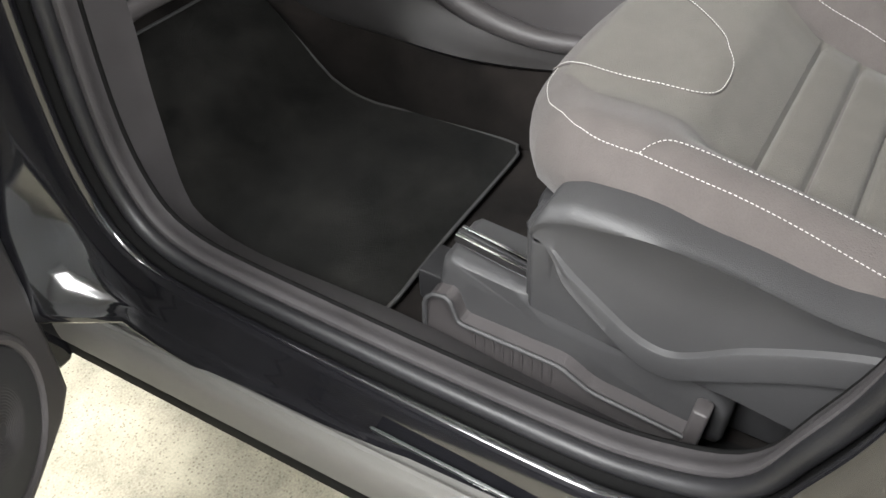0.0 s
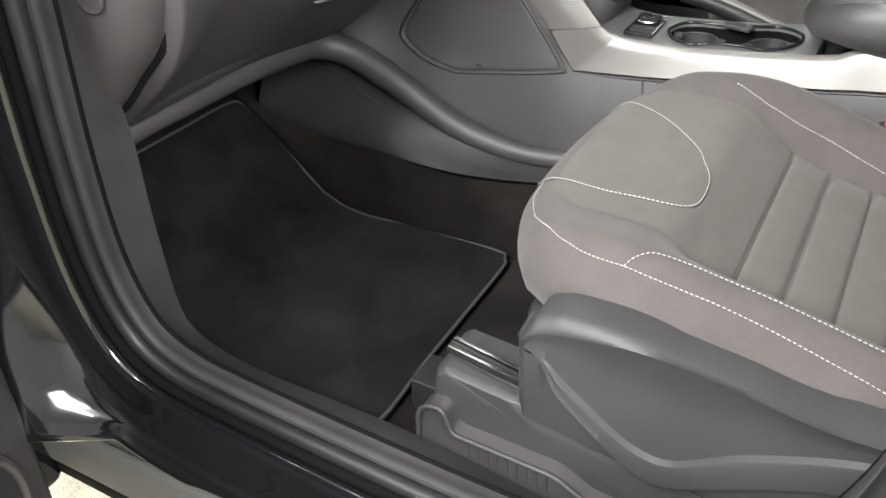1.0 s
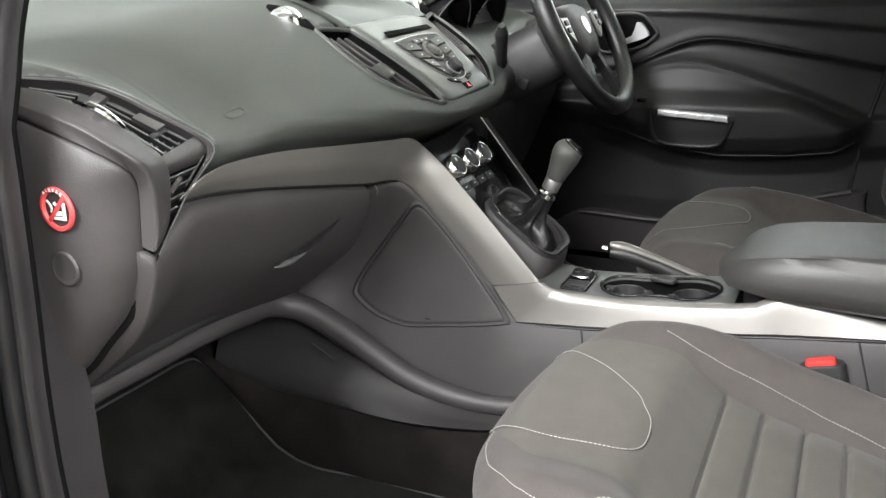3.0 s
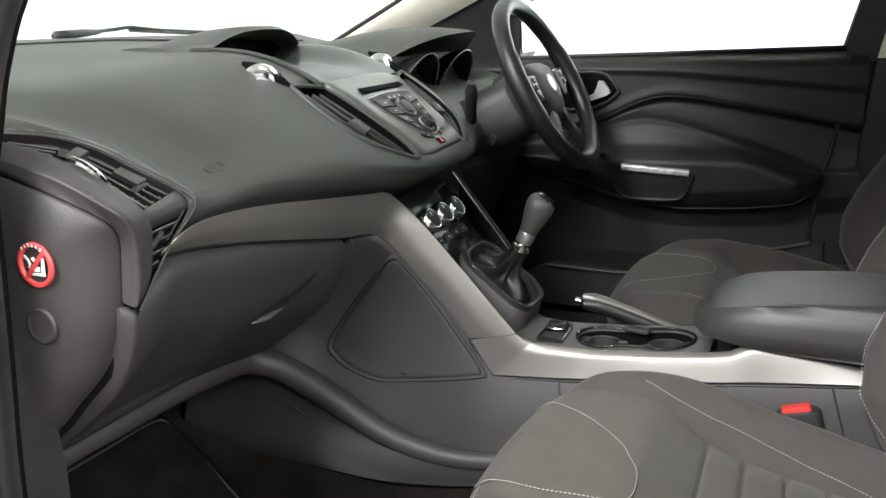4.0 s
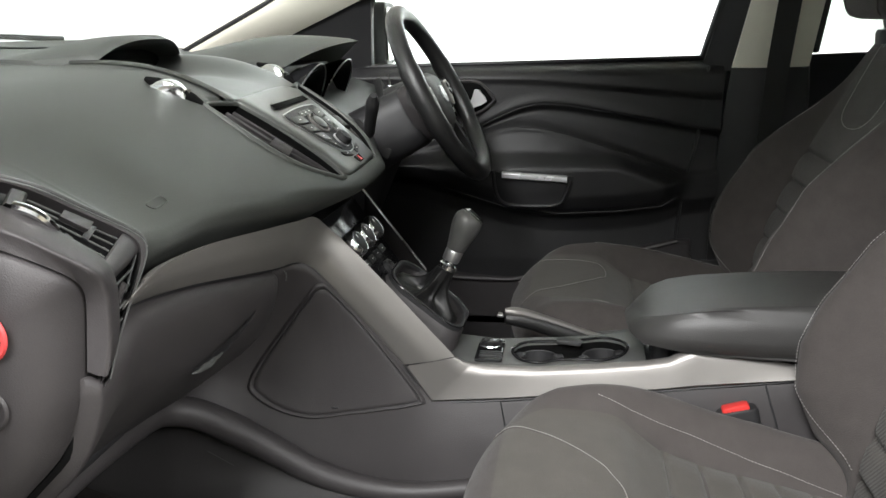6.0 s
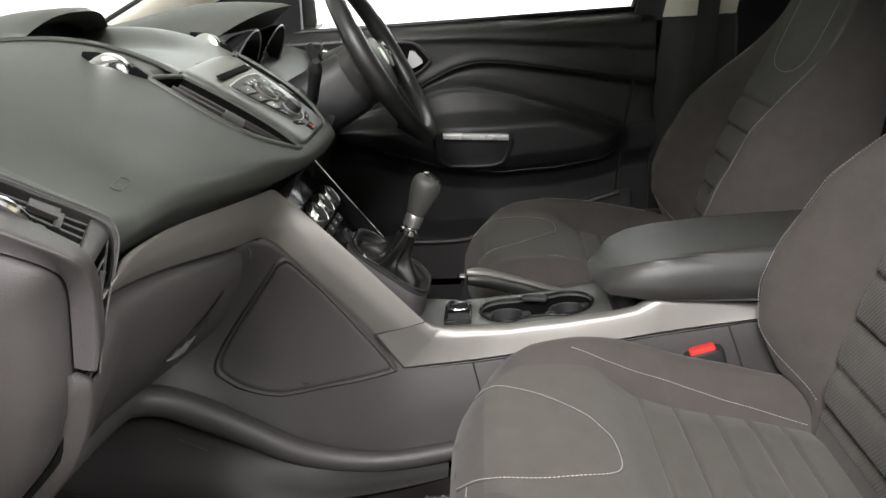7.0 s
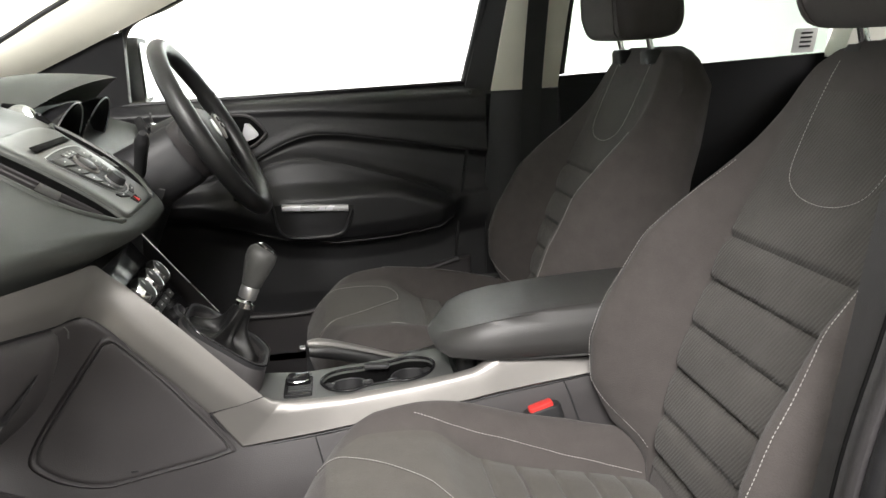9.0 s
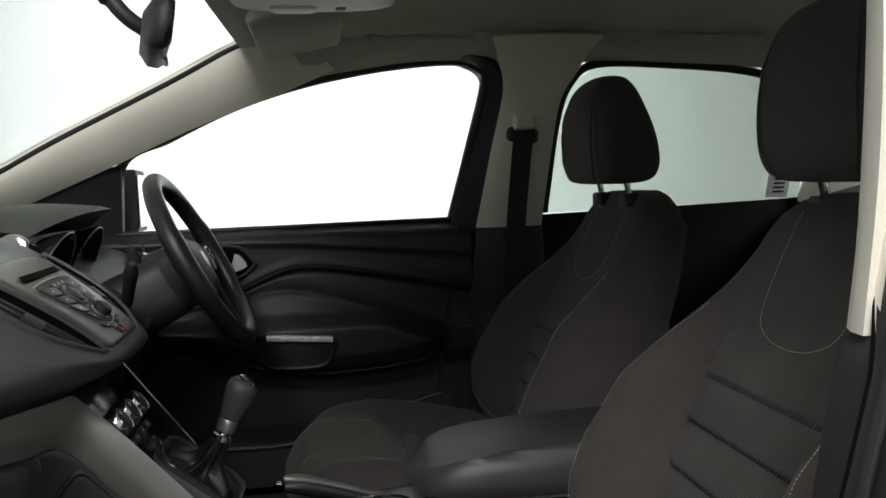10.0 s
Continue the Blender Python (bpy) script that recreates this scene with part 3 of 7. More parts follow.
# ---- dashboard ----
DASH = [
    (-0.675, [(0.25, 0.96), (0.235, 0.972), (0.24, 0.99), (0.27, 1.012), (0.34, 1.04), (0.45, 1.066), (0.60, 1.088), (0.88, 1.138)]),
    (-0.52, [(0.252, 0.944), (0.228, 0.966), (0.233, 0.979), (0.262, 0.996), (0.34, 1.032), (0.45, 1.070), (0.60, 1.092), (0.92, 1.140)]),
    (-0.35, [(0.230, 0.922), (0.196, 0.954), (0.205, 0.975), (0.25, 1.005), (0.34, 1.05), (0.45, 1.086), (0.60, 1.100), (0.95, 1.141)]),
    (-0.20, [(0.220, 0.902), (0.167, 0.937), (0.176, 0.962), (0.25, 1.022), (0.335, 1.075), (0.44, 1.105), (0.62, 1.112), (0.96, 1.142)]),
    (-0.08, [(0.215, 0.890), (0.147, 0.922), (0.151, 0.948), (0.25, 1.03), (0.335, 1.084), (0.44, 1.112), (0.62, 1.116), (0.97, 1.142)]),
    (0.08, [(0.215, 0.890), (0.147, 0.922), (0.151, 0.948), (0.25, 1.03), (0.335, 1.084), (0.44, 1.112), (0.62, 1.116), (0.97, 1.142)]),
    (0.20, [(0.205, 0.905), (0.185, 0.925), (0.195, 0.955), (0.27, 1.01), (0.35, 1.045), (0.45, 1.075), (0.62, 1.10), (0.96, 1.142)]),
    (0.45, [(0.24, 0.90), (0.235, 0.93), (0.25, 0.96), (0.29, 0.99), (0.36, 1.03), (0.45, 1.06), (0.62, 1.09), (0.94, 1.140)]),
    (0.70, [(0.25, 0.93), (0.235, 0.95), (0.24, 0.97), (0.27, 1.00), (0.34, 1.03), (0.45, 1.055), (0.62, 1.08), (0.88, 1.136)]),
]
dash_x = arr([s[0] for s in DASH])
dash_p = arr([s[1] for s in DASH])


dash_fine_x = np.linspace(dash_x[0], dash_x[-1], 220)


def dash_control(c):
    """One control point of the profile, carried smoothly along x."""
    k = spl(np.c_[dash_x, dash_p[:, c]], 400)
    order = np.argsort(k[:, 0])
    raw = np.stack([np.interp(dash_fine_x, k[order, 0], k[order, n]) for n in (1, 2)], 1)
    pad = np.vstack([raw[:1]] * 9 + [raw] + [raw[-1:]] * 9)
    return sum(pad[n:n + 220] for n in range(19)) / 19


dash_ctrl = arr([dash_control(c) for c in range(dash_p.shape[1])])
dash_memo = {}


def dash_section(x, n=48):
    """The dashboard's profile (y, z) at x, from the rear lip to the windscreen."""
    key_ = round(float(x), 4)
    if key_ not in dash_memo:
        dash_memo[key_] = spl(arr([[np.interp(x, dash_fine_x, c[:, m]) for m in (0, 1)] for c in dash_ctrl]), n)
    return dash_memo[key_]


def dash_top(x, y):
    s = dash_section(x)
    m = int(np.argmin(s[:, 0]))
    return float(np.interp(y, s[m:, 0], s[m:, 1]))


# edge of the side vent's bezel, from the windscreen to the glovebox
BEZEL = [(-0.648, 0.42, 1.056), (-0.640, 0.36, 1.050), (-0.613, 0.31, 1.043), (-0.588, 0.28, 1.028), (-0.561, 0.26, 1.005), (-0.531, 0.241, 0.981), (-0.518, 0.231, 0.967), (-0.526, 0.224, 0.956),
         (-0.56, 0.214, 0.943), (-0.583, 0.211, 0.930), (-0.610, 0.209, 0.907), (-0.640, 0.203, 0.884)]
bez_in = arr([(-0.70, 0.43, 1.055)] + BEZEL[:7])


def pad_row(x):
    """The pad's section, cut back where the side vent's bezel takes the corner."""
    s = dash_section(x).copy()
    if x > -0.40:
        return s
    yb, zb = [float(np.interp(x, bez_in[:, 0], bez_in[:, k])) for k in (1, 2)]
    s[:, 1] += (zb + 0.001 - dash_top(max(x, -0.518), yb)) * (1 - smooth((s[:, 0] - yb) / 0.16)) * (1 - smooth((x + 0.518) / 0.115))
    if x > -0.516:
        s[:, 0] = np.maximum(s[:, 0], np.interp(x, [-0.516, -0.49, -0.43], [0.231, 0.221, 0.19]) + 0.5 * np.maximum(0, 0.962 - s[:, 1]))
        return s
    cut = s[:, 0] < yb + 0.004
    s[cut, 1] = np.minimum(s[cut, 1], zb - 0.004 - 0.25 * (yb - s[cut, 0]))
    s[cut, 0] = yb + 0.004
    return s


# outline of a long centre vent, inner and outer edge from below to above, and the line the stack is mirrored in
STACK_X = -0.024
VENT_IN = spl([(-0.113, 0.158), (-0.114, 0.183), (-0.121, 0.216), (-0.131, 0.250), (-0.144, 0.287)], 30)
VENT_OUT = spl([(-0.126, 0.160), (-0.146, 0.171), (-0.171, 0.186), (-0.191, 0.207), (-0.202, 0.235), (-0.205, 0.27), (-0.201, 0.305)], 30)


def stack_cut(x, y):
    """How far the pad is sunk below the centre vents and the display recess."""
    m = -abs(x - STACK_X) + STACK_X
    if 0.162 < y < 0.305:
        if np.interp(y, VENT_OUT[:, 1], VENT_OUT[:, 0]) - 0.002 < m < np.interp(y, VENT_IN[:, 1], VENT_IN[:, 0]) + 0.008:
            return 0.034
    if 0.297 < y < 0.56 and m > -0.142:
        return 0.05
    return 0.0


dash = thing("dashboard", (0, 0.3, 0.65), "dark grey grained plastic dashboard with silver trim band", "dashboard")
rows = []
for x in np.r_[np.linspace(-0.668, -0.5185, 50), -0.5172, -0.5155, np.linspace(-0.512, -0.45, 16), np.linspace(-0.446, -0.22, 16), np.linspace(-0.216, 0.168, 110), np.linspace(0.175, 0.70, 40)]:
    s = pad_row(x)
    if abs(x - STACK_X) < 0.19:
        s = np.stack([np.interp(np.linspace(0, 1, 110), np.linspace(0, 1, 48), s[:, k]) for k in (0, 1)], 1)
        s[:, 1] -= [stack_cut(x, y) if z > 0.93 else 0.0 for y, z in s]
    else:
        s = np.stack([np.interp(np.linspace(0, 1, 110), np.linspace(0, 1, 48), s[:, k]) for k in (0, 1)], 1)
    rows.append(np.vstack([np.c_[np.full(len(s), x), s], [[x, s[-1, 0], 0.90], [x, s[0, 0] + 0.05, s[0, 1] - 0.03]]]))
part("upper_pad", loft(rows), PAD, dash, "soft dark green-grey upper pad", 85)
part("lower_carrier", rbox((0.02, 0.52, 0.83), (1.36, 0.36, 0.24), 0.03, 0.01), BLACKP, dash)
mark = rrect(0.030, 0.0095, 0.0045, 5) + (-0.462, 0.243)
part("airbag_mark", tube([(x, y, dash_top(x, y) + 0.0001) for x, y in mark], 0.0007, 5, True), PAD, dash, "faint embossed airbag mark")
slot = [(x, 0.80 + 0.06 * (1 - (x / 0.6) ** 2), dash_top(x, 0.80 + 0.06 * (1 - (x / 0.6) ** 2)) + 0.001) for x in np.linspace(-0.6, 0.6, 50)]
part("defroster_slot", tube(slot, 0.006, 6, False, 0.4), BLACKP, dash, "black defroster slot")

# end cap towards the doorway
CAP = [(-0.6840, 0.3286, 1.0242), (-0.6820, 0.2867, 1.0123), (-0.6800, 0.2644, 1.0051), (-0.6760, 0.2387, 0.9952), (-0.6670, 0.2187, 0.9826), (-0.6580, 0.2103, 0.9723), (-0.6490, 0.2094, 0.9609), (-0.6460, 0.2110, 0.9460), (-0.6455, 0.2149, 0.9192), (-0.6455, 0.2191, 0.8919), (-0.6470, 0.2227, 0.8745), (-0.6500, 0.2315, 0.8509), (-0.6540, 0.2478, 0.8184), (-0.6600, 0.2787, 0.7852), (-0.6640, 0.3201, 0.7450), (-0.6680, 0.4000, 0.7000), (-0.6700, 0.5200, 0.7000), (-0.6720, 0.5500, 0.8500), (-0.6800, 0.5000, 1.0450), (-0.6840, 0.4000, 1.0400)]
cap_o = spl(CAP, 110, True)
cap_c = cap_o.mean(0)
rows = []
for k, f in ((0.10, 0.0), (0.5, 0.0), (0.68, 0.0), (0.76, 0.05), (0.83, 0.15), (0.89, 0.32), (0.94, 0.55), (0.975, 0.82), (0.990, 1.0), (0.990, 1.35)):
    p = cap_c + (cap_o - cap_c) * k
    p[:, 0] = -0.689 + (cap_o[:, 0] + 0.689) * f + (0.010 if f > 1 else 0)
    rows.append(p)
part("end_cap", loft(rows), LOWER, dash, "dark grey dashboard end cap", 60)
part("end_cap_gap", sheet(arr([cap_c + (cap_o - cap_c) * k + (d, 0, 0) for k, d in ((0.97, 0.007), (1.0, 0.005), (1.03, 0.009))]), wrap_v=True), SHADEBLACK, dash, "dark gap round the end cap")
part("end_cap_plug", lathe([(0.0182, -0.001), (0.0172, 0.0012), (0.0160, 0.0016), (0.0148, 0.0010), (0.0120, 0.0004), (0, 0.0002)], (-0.689, 0.276, 0.878), (-1, 0, 0), 32), LOWER, dash, "shallow round plug", 60)

# glovebox
GX = np.r_[-0.6490, -0.6480, -0.6405, -0.6388, -0.6365, np.linspace(-0.630, -0.236, 25)]
G_BACK = {0: 0.034, 1: 0.0185, 2: 0.0020, 3: 0.0007, 4: 0.0001}
rows = []
for n_, x in enumerate(GX):
    k = (x + 0.632) / 0.396
    zt, zb = float(np.interp(x, [-0.652, -0.634, -0.6, -0.575, -0.53, -0.448, -0.34, -0.24, -0.2], [0.8885, 0.886, 0.903, 0.916, 0.912, 0.898, 0.874, 0.852, 0.846])), 0.703 - 0.045 * max(k, 0.0) ** 2
    yb = 0.358 + 0.022 * k
    p = spl([(0.219, zt), (0.2125, zt - 0.006), (0.2115, zt - 0.016), (0.214, zt - 0.030), (0.2215, zt - 0.050), (0.235, zt - 0.076), (0.258, zt - 0.104), (0.5 * (0.258 + yb), 0.5 * (zt - 0.104 + zb) - 0.002), (yb, zb)], 24)
    rows.append(np.vstack([np.c_[np.full(24, x), p], [[x, yb + 0.05, zb + 0.02], [x, 0.33, zt]]]))
rows = arr(rows)
for n_, d_ in G_BACK.items():
    rows[n_, :24, 1] += d_ * np.clip((rows[n_, 0, 2] - rows[n_, :24, 2]) / 0.027, 0.02, 1) ** 0.8
rows[-1, :, 1] += 0.004
glovebox = part("glovebox_lid", loft(rows), LOWER, dash, "dark grey plastic glovebox lid", 50)


def glove_face(x, z):
    p = rows[int(np.argmin(np.abs(GX - x)))][:24]
    return float(np.interp(z, p[::-1, 2], p[::-1, 1]))


hp = []
for k in np.linspace(0, 1, 18):
    x = -0.412 + 0.100 * k
    z = 0.790 + 0.014 * k + 0.020 * k ** 2
    hp.append((x, glove_face(x, z), z))
hw = [0.0100 * math.sin(math.pi * (0.10 + 0.86 * k)) ** 0.8 + 0.0006 for k in np.linspace(0, 1, 18)]
slope = arr((0, 0.46, -0.89))
nrm = arr((0, -0.89, -0.46))
scoop = np.array([[arr(q) + slope * w * math.sin(a) - nrm * (0.0035 * math.cos(a) - 0.0012) * 0.4 for a in np.linspace(-1.5, 1.5, 9)] for q, w in zip(hp, hw)])
scoop = scoop + nrm * 0.0022
part("handle_recess", sheet(scoop), BLACKP, glovebox, "crescent finger recess")
# lip in a paler plastic, which paints the glint on the recess edge
part("handle_glint", tube([arr(q) + slope * w * 0.8 + nrm * 0.0026 for q, w in zip(hp[:9], hw[:9])], [0.0008, 0.002, 0.0034, 0.0042, 0.0044, 0.0040, 0.003, 0.0018, 0.0008], 10), DECK, glovebox, "raised lip in pale plastic for the recess glint")
part("glovebox_notch", tube([(-0.2365, 0.2065, 0.853), (-0.2350, 0.2035, 0.846), (-0.2345, 0.2050, 0.838)], 0.0010, 6), DECK, glovebox)

# rounded roll under the glovebox, running back along the tunnel
ROLL = [(-0.66, 0.372, 0.688), (-0.60, 0.372, 0.692), (-0.53, 0.372, 0.690), (-0.43, 0.378, 0.684), (-0.33, 0.384, 0.672), (-0.272, 0.382, 0.662), (-0.238, 0.35, 0.645),
        (-0.224, 0.30, 0.615), (-0.216, 0.25, 0.583), (-0.212, 0.19, 0.549), (-0.208, 0.13, 0.530), (-0.206, 0.07, 0.524), (-0.204, 0.0, 0.531), (-0.20, -0.08, 0.545)]
roll = spl(ROLL, 90)
part("knee_roll", tube(roll, np.interp(np.linspace(0, 1, 90), [0, 0.4, 0.55, 0.8, 1], [0.017, 0.02, 0.022, 0.015, 0.012]), 12), LOWER, dash, "rounded plastic roll under the glovebox")

# silver band: along the dash and down beside the gear lever
SU = [(-0.590, 0.214, 0.928), (-0.560, 0.203, 0.946), (-0.520, 0.199, 0.950), (-0.439, 0.197, 0.944), (-0.331, 0.193, 0.929), (-0.215, 0.188, 0.913), (-0.165, 0.185, 0.906), (-0.135, 0.178, 0.886), (-0.126, 0.15, 0.855),
      (-0.124, 0.10, 0.800), (-0.124, 0.05, 0.744), (-0.124, 0.006, 0.695)]
SL = [(-0.588, 0.224, 0.920), (-0.575, 0.224, 0.920), (-0.530, 0.222, 0.916), (-0.448, 0.219, 0.902), (-0.340, 0.217, 0.878), (-0.240, 0.214, 0.856), (-0.200, 0.212, 0.850), (-0.168, 0.206, 0.842), (-0.150, 0.192, 0.820),
      (-0.139, 0.155, 0.775), (-0.133, 0.115, 0.727), (-0.130, 0.079, 0.682)]
n = 90
su, sl = spl(SU, n), spl(SL, n)
cols = []
for k in np.linspace(0, 1, 17):
    b = 0.0085 * min(k / 0.5, (1 - k) / 0.42, 0.93) ** 0.75
    cols.append(su * (1 - k) + sl * k + arr((-0.5, -0.6, 0.1)) * b)
cols += [sl + (0.012, 0.014, 0.0), su + (0.012, 0.016, -0.006)]
part("trim_band", sheet(arr(cols), wrap_u=True), SILVER, dash, "satin silver trim band", 50)
part("trim_band_gap", tube(sl + (0.003, 0.003, -0.002), 0.0013, 6), BLACKP, dash)

# side vent: a curved bezel that runs over the dashboard's corner and down its rear face
BU = spl(BEZEL, 80)
BL = spl([(-0.6960, 0.4200, 1.0600), (-0.6900, 0.3600, 1.0500), (-0.6860, 0.3218, 1.0410), (-0.6820, 0.2890, 1.0305), (-0.6790, 0.2617, 1.0222), (-0.6760, 0.2351, 1.0126), (-0.6700, 0.2126, 0.9988), (-0.6610, 0.1931, 0.9838), (-0.6520, 0.1895, 0.9734), (-0.6460, 0.1896, 0.9602), (-0.6440, 0.1911, 0.9466), (-0.6430, 0.1939, 0.9279), (-0.6430, 0.1970, 0.9090), (-0.6450, 0.2018, 0.8894)], 80)
BC = spl(CAP[:10], 80)
bo = arr((-0.25, -0.62, 0.62))
BI = spl([(-0.690, 0.41, 1.056), (-0.680, 0.345, 1.051), (-0.667, 0.30, 1.044), (-0.652, 0.273, 1.032), (-0.641, 0.256, 1.021), (-0.622, 0.236, 1.000), (-0.610, 0.212, 0.976), (-0.610, 0.204, 0.960), (-0.615, 0.201, 0.938), (-0.622, 0.200, 0.916), (-0.632, 0.201, 0.900), (-0.642, 0.203, 0.8895)], 80)
deep = bo * -0.024
# rows over the near rail: vent edge, crown, ridge, then the outer face back to the end cap
near_strip = [BI + deep, BI - bo * 0.001, BI * 0.92 + BL * 0.08 + bo * 0.0008, BI * 0.5 + BL * 0.5 + bo * 0.0022, BI * 0.16 + BL * 0.84 + bo * 0.0012, BI * 0.06 + BL * 0.94 + bo * 0.0003, BL + arr((0.0002, 0.0010, -0.0003)), BL * 0.93 + BC * 0.07 + arr((-0.0010, 0, 0)), BL * 0.84 + BC * 0.16 + arr((-0.0010, 0, 0)), BL * 0.5 + BC * 0.5 + arr((-0.0005, 0, 0)), BC + arr((0.0004, -0.001, 0.001)), BC + arr((0.020, 0.002, -0.002))]
vent = part("side_vent", sheet(arr(near_strip)), LOWER, dash, "dark vent bezel over the dashboard corner", 78)
BU2 = BU * 0.90 + BI * 0.10
part("bezel_edge", sheet(arr([BU + deep, BU + bo * 0.0005, BU * 0.95 + BI * 0.05 + bo * 0.0012, BU2, BU2 + deep])), LOWER, vent, "", 40)
part("bezel_line", tube(BU + arr((0.0028, 0.0015, 0.0014)), 0.0013, 6), BLACKP, vent)
part("bezel_line", tube(BU + arr((0.0058, 0.003, 0.0026)), 0.0014, 6), DECK, vent)
part("bezel_line", tube(BU + bo * 0.0012, 0.0010, 6), DECK, vent)
# well floor coloured as deep shade
part("vent_well", sheet(arr([BU + deep, BI + deep])), SHADEBLACK, vent, "shade-black vent opening")
VQ = [arr(q) for q in ((-0.604, 0.274, 1.027), (-0.533, 0.240, 0.978), (-0.641, 0.256, 1.022), (-0.608, 0.214, 0.974))]
TQ = [arr(q) for q in ((-0.6095, 0.2045, 0.963), (-0.5300, 0.2290, 0.9590), (-0.6225, 0.2010, 0.913))]


def on_vent(a, b, h=0.0):
    """a along the vent, b across it, h proud of it."""
    return VQ[0] * (1 - a) * (1 - b) + VQ[1] * a * (1 - b) + VQ[2] * (1 - a) * b + VQ[3] * a * b + bo * h


def vent_quad(a0, a1, b0, b1, h, d):
    return plate([on_vent(a, b, h) for a, b in ((a0, b0), (a1, b0), (a1, b1), (a0, b1))], bo * d, 0.0006)


def blade(p, q, depth, slat_name="vent_slat"):
    """A thin black louvre from p to q with a lighter grey edge."""
    p, q = arr(p), arr(q)
    across = np.cross(q - p, bo)
    across *= 0.0005 / np.linalg.norm(across)
    slat = part(slat_name, plate([p - across, q - across, q + across, p + across], bo * -depth, 0.0001), BLACKP, vent)
    part("slat_edge", tube([p, q], 0.0011, 6), DECK, slat)


for b in (0.20, 0.42, 0.64, 0.86):
    blade(on_vent(0.01, b, -0.0035), on_vent(0.99, b, -0.0035), 0.012)
for a in (0.06, 0.14, 0.24, 0.72, 0.80, 0.92):
    blade(on_vent(a, 0.04, -0.012), on_vent(a + 0.02, 0.96, -0.012), 0.008, "vent_vane")
part("vent_tab", vent_quad(0.36, 0.68, 0.10, 0.44, -0.004, 0.006), LOWER, vent, "grey direction tab")
part("vent_tab_stem", vent_quad(0.66, 0.74, 0.12, 0.66, -0.006, 0.004), BLACKP, vent)
divide = [[on_vent(a, b, h) for b in np.linspace(-0.02, 0.98, 9)] for a, h in ((-0.17, -0.016), (-0.165, -0.003), (-0.15, -0.0008), (-0.09, 0.0002), (-0.03, 0.0006), (-0.005, -0.002), (0.0, -0.016))]
part("vent_divider", sheet(arr(divide)), LOWER, vent, "smooth grey divider", 40)
edge_a = [VQ[1] * (1 - b) + VQ[3] * b for b in np.linspace(-0.12, 1.06, 9)]
edge_b = [TQ[1] * (1 - b) + TQ[0] * b for b in np.linspace(-0.12, 1.06, 9)]
divide = [[p * (1 - f) + q * f + bo * h for p, q in zip(edge_a, edge_b)] for f, h in ((0.0, -0.016), (0.02, -0.001), (0.12, 0.0012), (0.5, 0.0030), (0.85, 0.0016), (0.98, -0.001), (1.0, -0.016))]
part("vent_divider", sheet(arr(divide)), LOWER, vent, "smooth grey divider", 40)
rim_w = [on_vent(a, 0.93 + 0.06 * math.sin(math.pi * (a + 0.12) / 0.56), -0.003 + 0.009 * math.sin(math.pi * (a + 0.12) / 0.56)) for a in np.linspace(-0.10, 0.42, 18)]
part("vent_wheel", tube(rim_w, [0.0022] + [0.0046] * 16 + [0.0022], 10), CHROME, vent, "chrome vent thumbwheel")
part("vent_wheel_hub", vent_quad(-0.10, 0.46, 0.80, 0.98, -0.006, 0.004), BLACKP, vent)
part("vent_tab", vent_quad(0.50, 0.60, 0.86, 1.00, -0.006, 0.006), LOWER, vent)
for k in (0.25, 0.55, 0.85):
    blade(arr((-0.650, 0.322, 1.045)) * (1 - k) + arr((-0.672, 0.310, 1.043)) * k - bo * 0.003, arr((-0.622, 0.290, 1.036)) * (1 - k) + arr((-0.650, 0.274, 1.031)) * k - bo * 0.003, 0.010)
for f in (0.16, 0.36, 0.56, 0.76):
    a = TQ[0] * (1 - f) + TQ[2] * f
    b = TQ[1] * (1 - f) + TQ[2] * f
    b = a + (b - a) * 0.90
    blade(a - bo * 0.006, b - bo * 0.004, 0.010)
blade(TQ[1] * 0.93 + TQ[0] * 0.07 - bo * 0.003, TQ[1] * 0.55 + TQ[2] * 0.45 - bo * 0.003 + arr((-0.006, 0, 0)), 0.010, "vent_vane")
part("vent_tab", tube([TQ[0] * 0.55 + TQ[2] * 0.45 - bo * 0.004 + arr((0.002, 0, 0)), TQ[0] * 0.62 + TQ[1] * 0.10 + TQ[2] * 0.28 - bo * 0.003 + arr((0.014, 0.003, 0.001))], 0.0030, 8), LOWER, vent)

# airbag warning sticker
sticker = thing("airbag_sticker", (-0.689, 0.25, 0.945), "round red and white no-child-seat airbag sticker", "sticker")
sc, sy, sz = arr((-0.6902, 0.268, 0.938)), arr((0, -1, 0)), arr((0, 0, 1))


def disc(pts, depth=0.0006):
    return plate(on(arr(pts) * 0.72, sc, sy, sz), (-depth, 0, 0), 0.0001)


ang = np.linspace(0, 2 * np.pi, 40, endpoint=False)
part("ring", tube(on(np.c_[0.0190 * np.cos(ang), 0.0190 * np.sin(ang)], sc, sy, sz), 0.0026, 6, True), REDPRINT, sticker)
bar = arr([(-0.020, -0.016), (-0.016, -0.020), (0.020, 0.016), (0.016, 0.020)])
part("slash", disc(bar, 0.0016), REDPRINT, sticker)
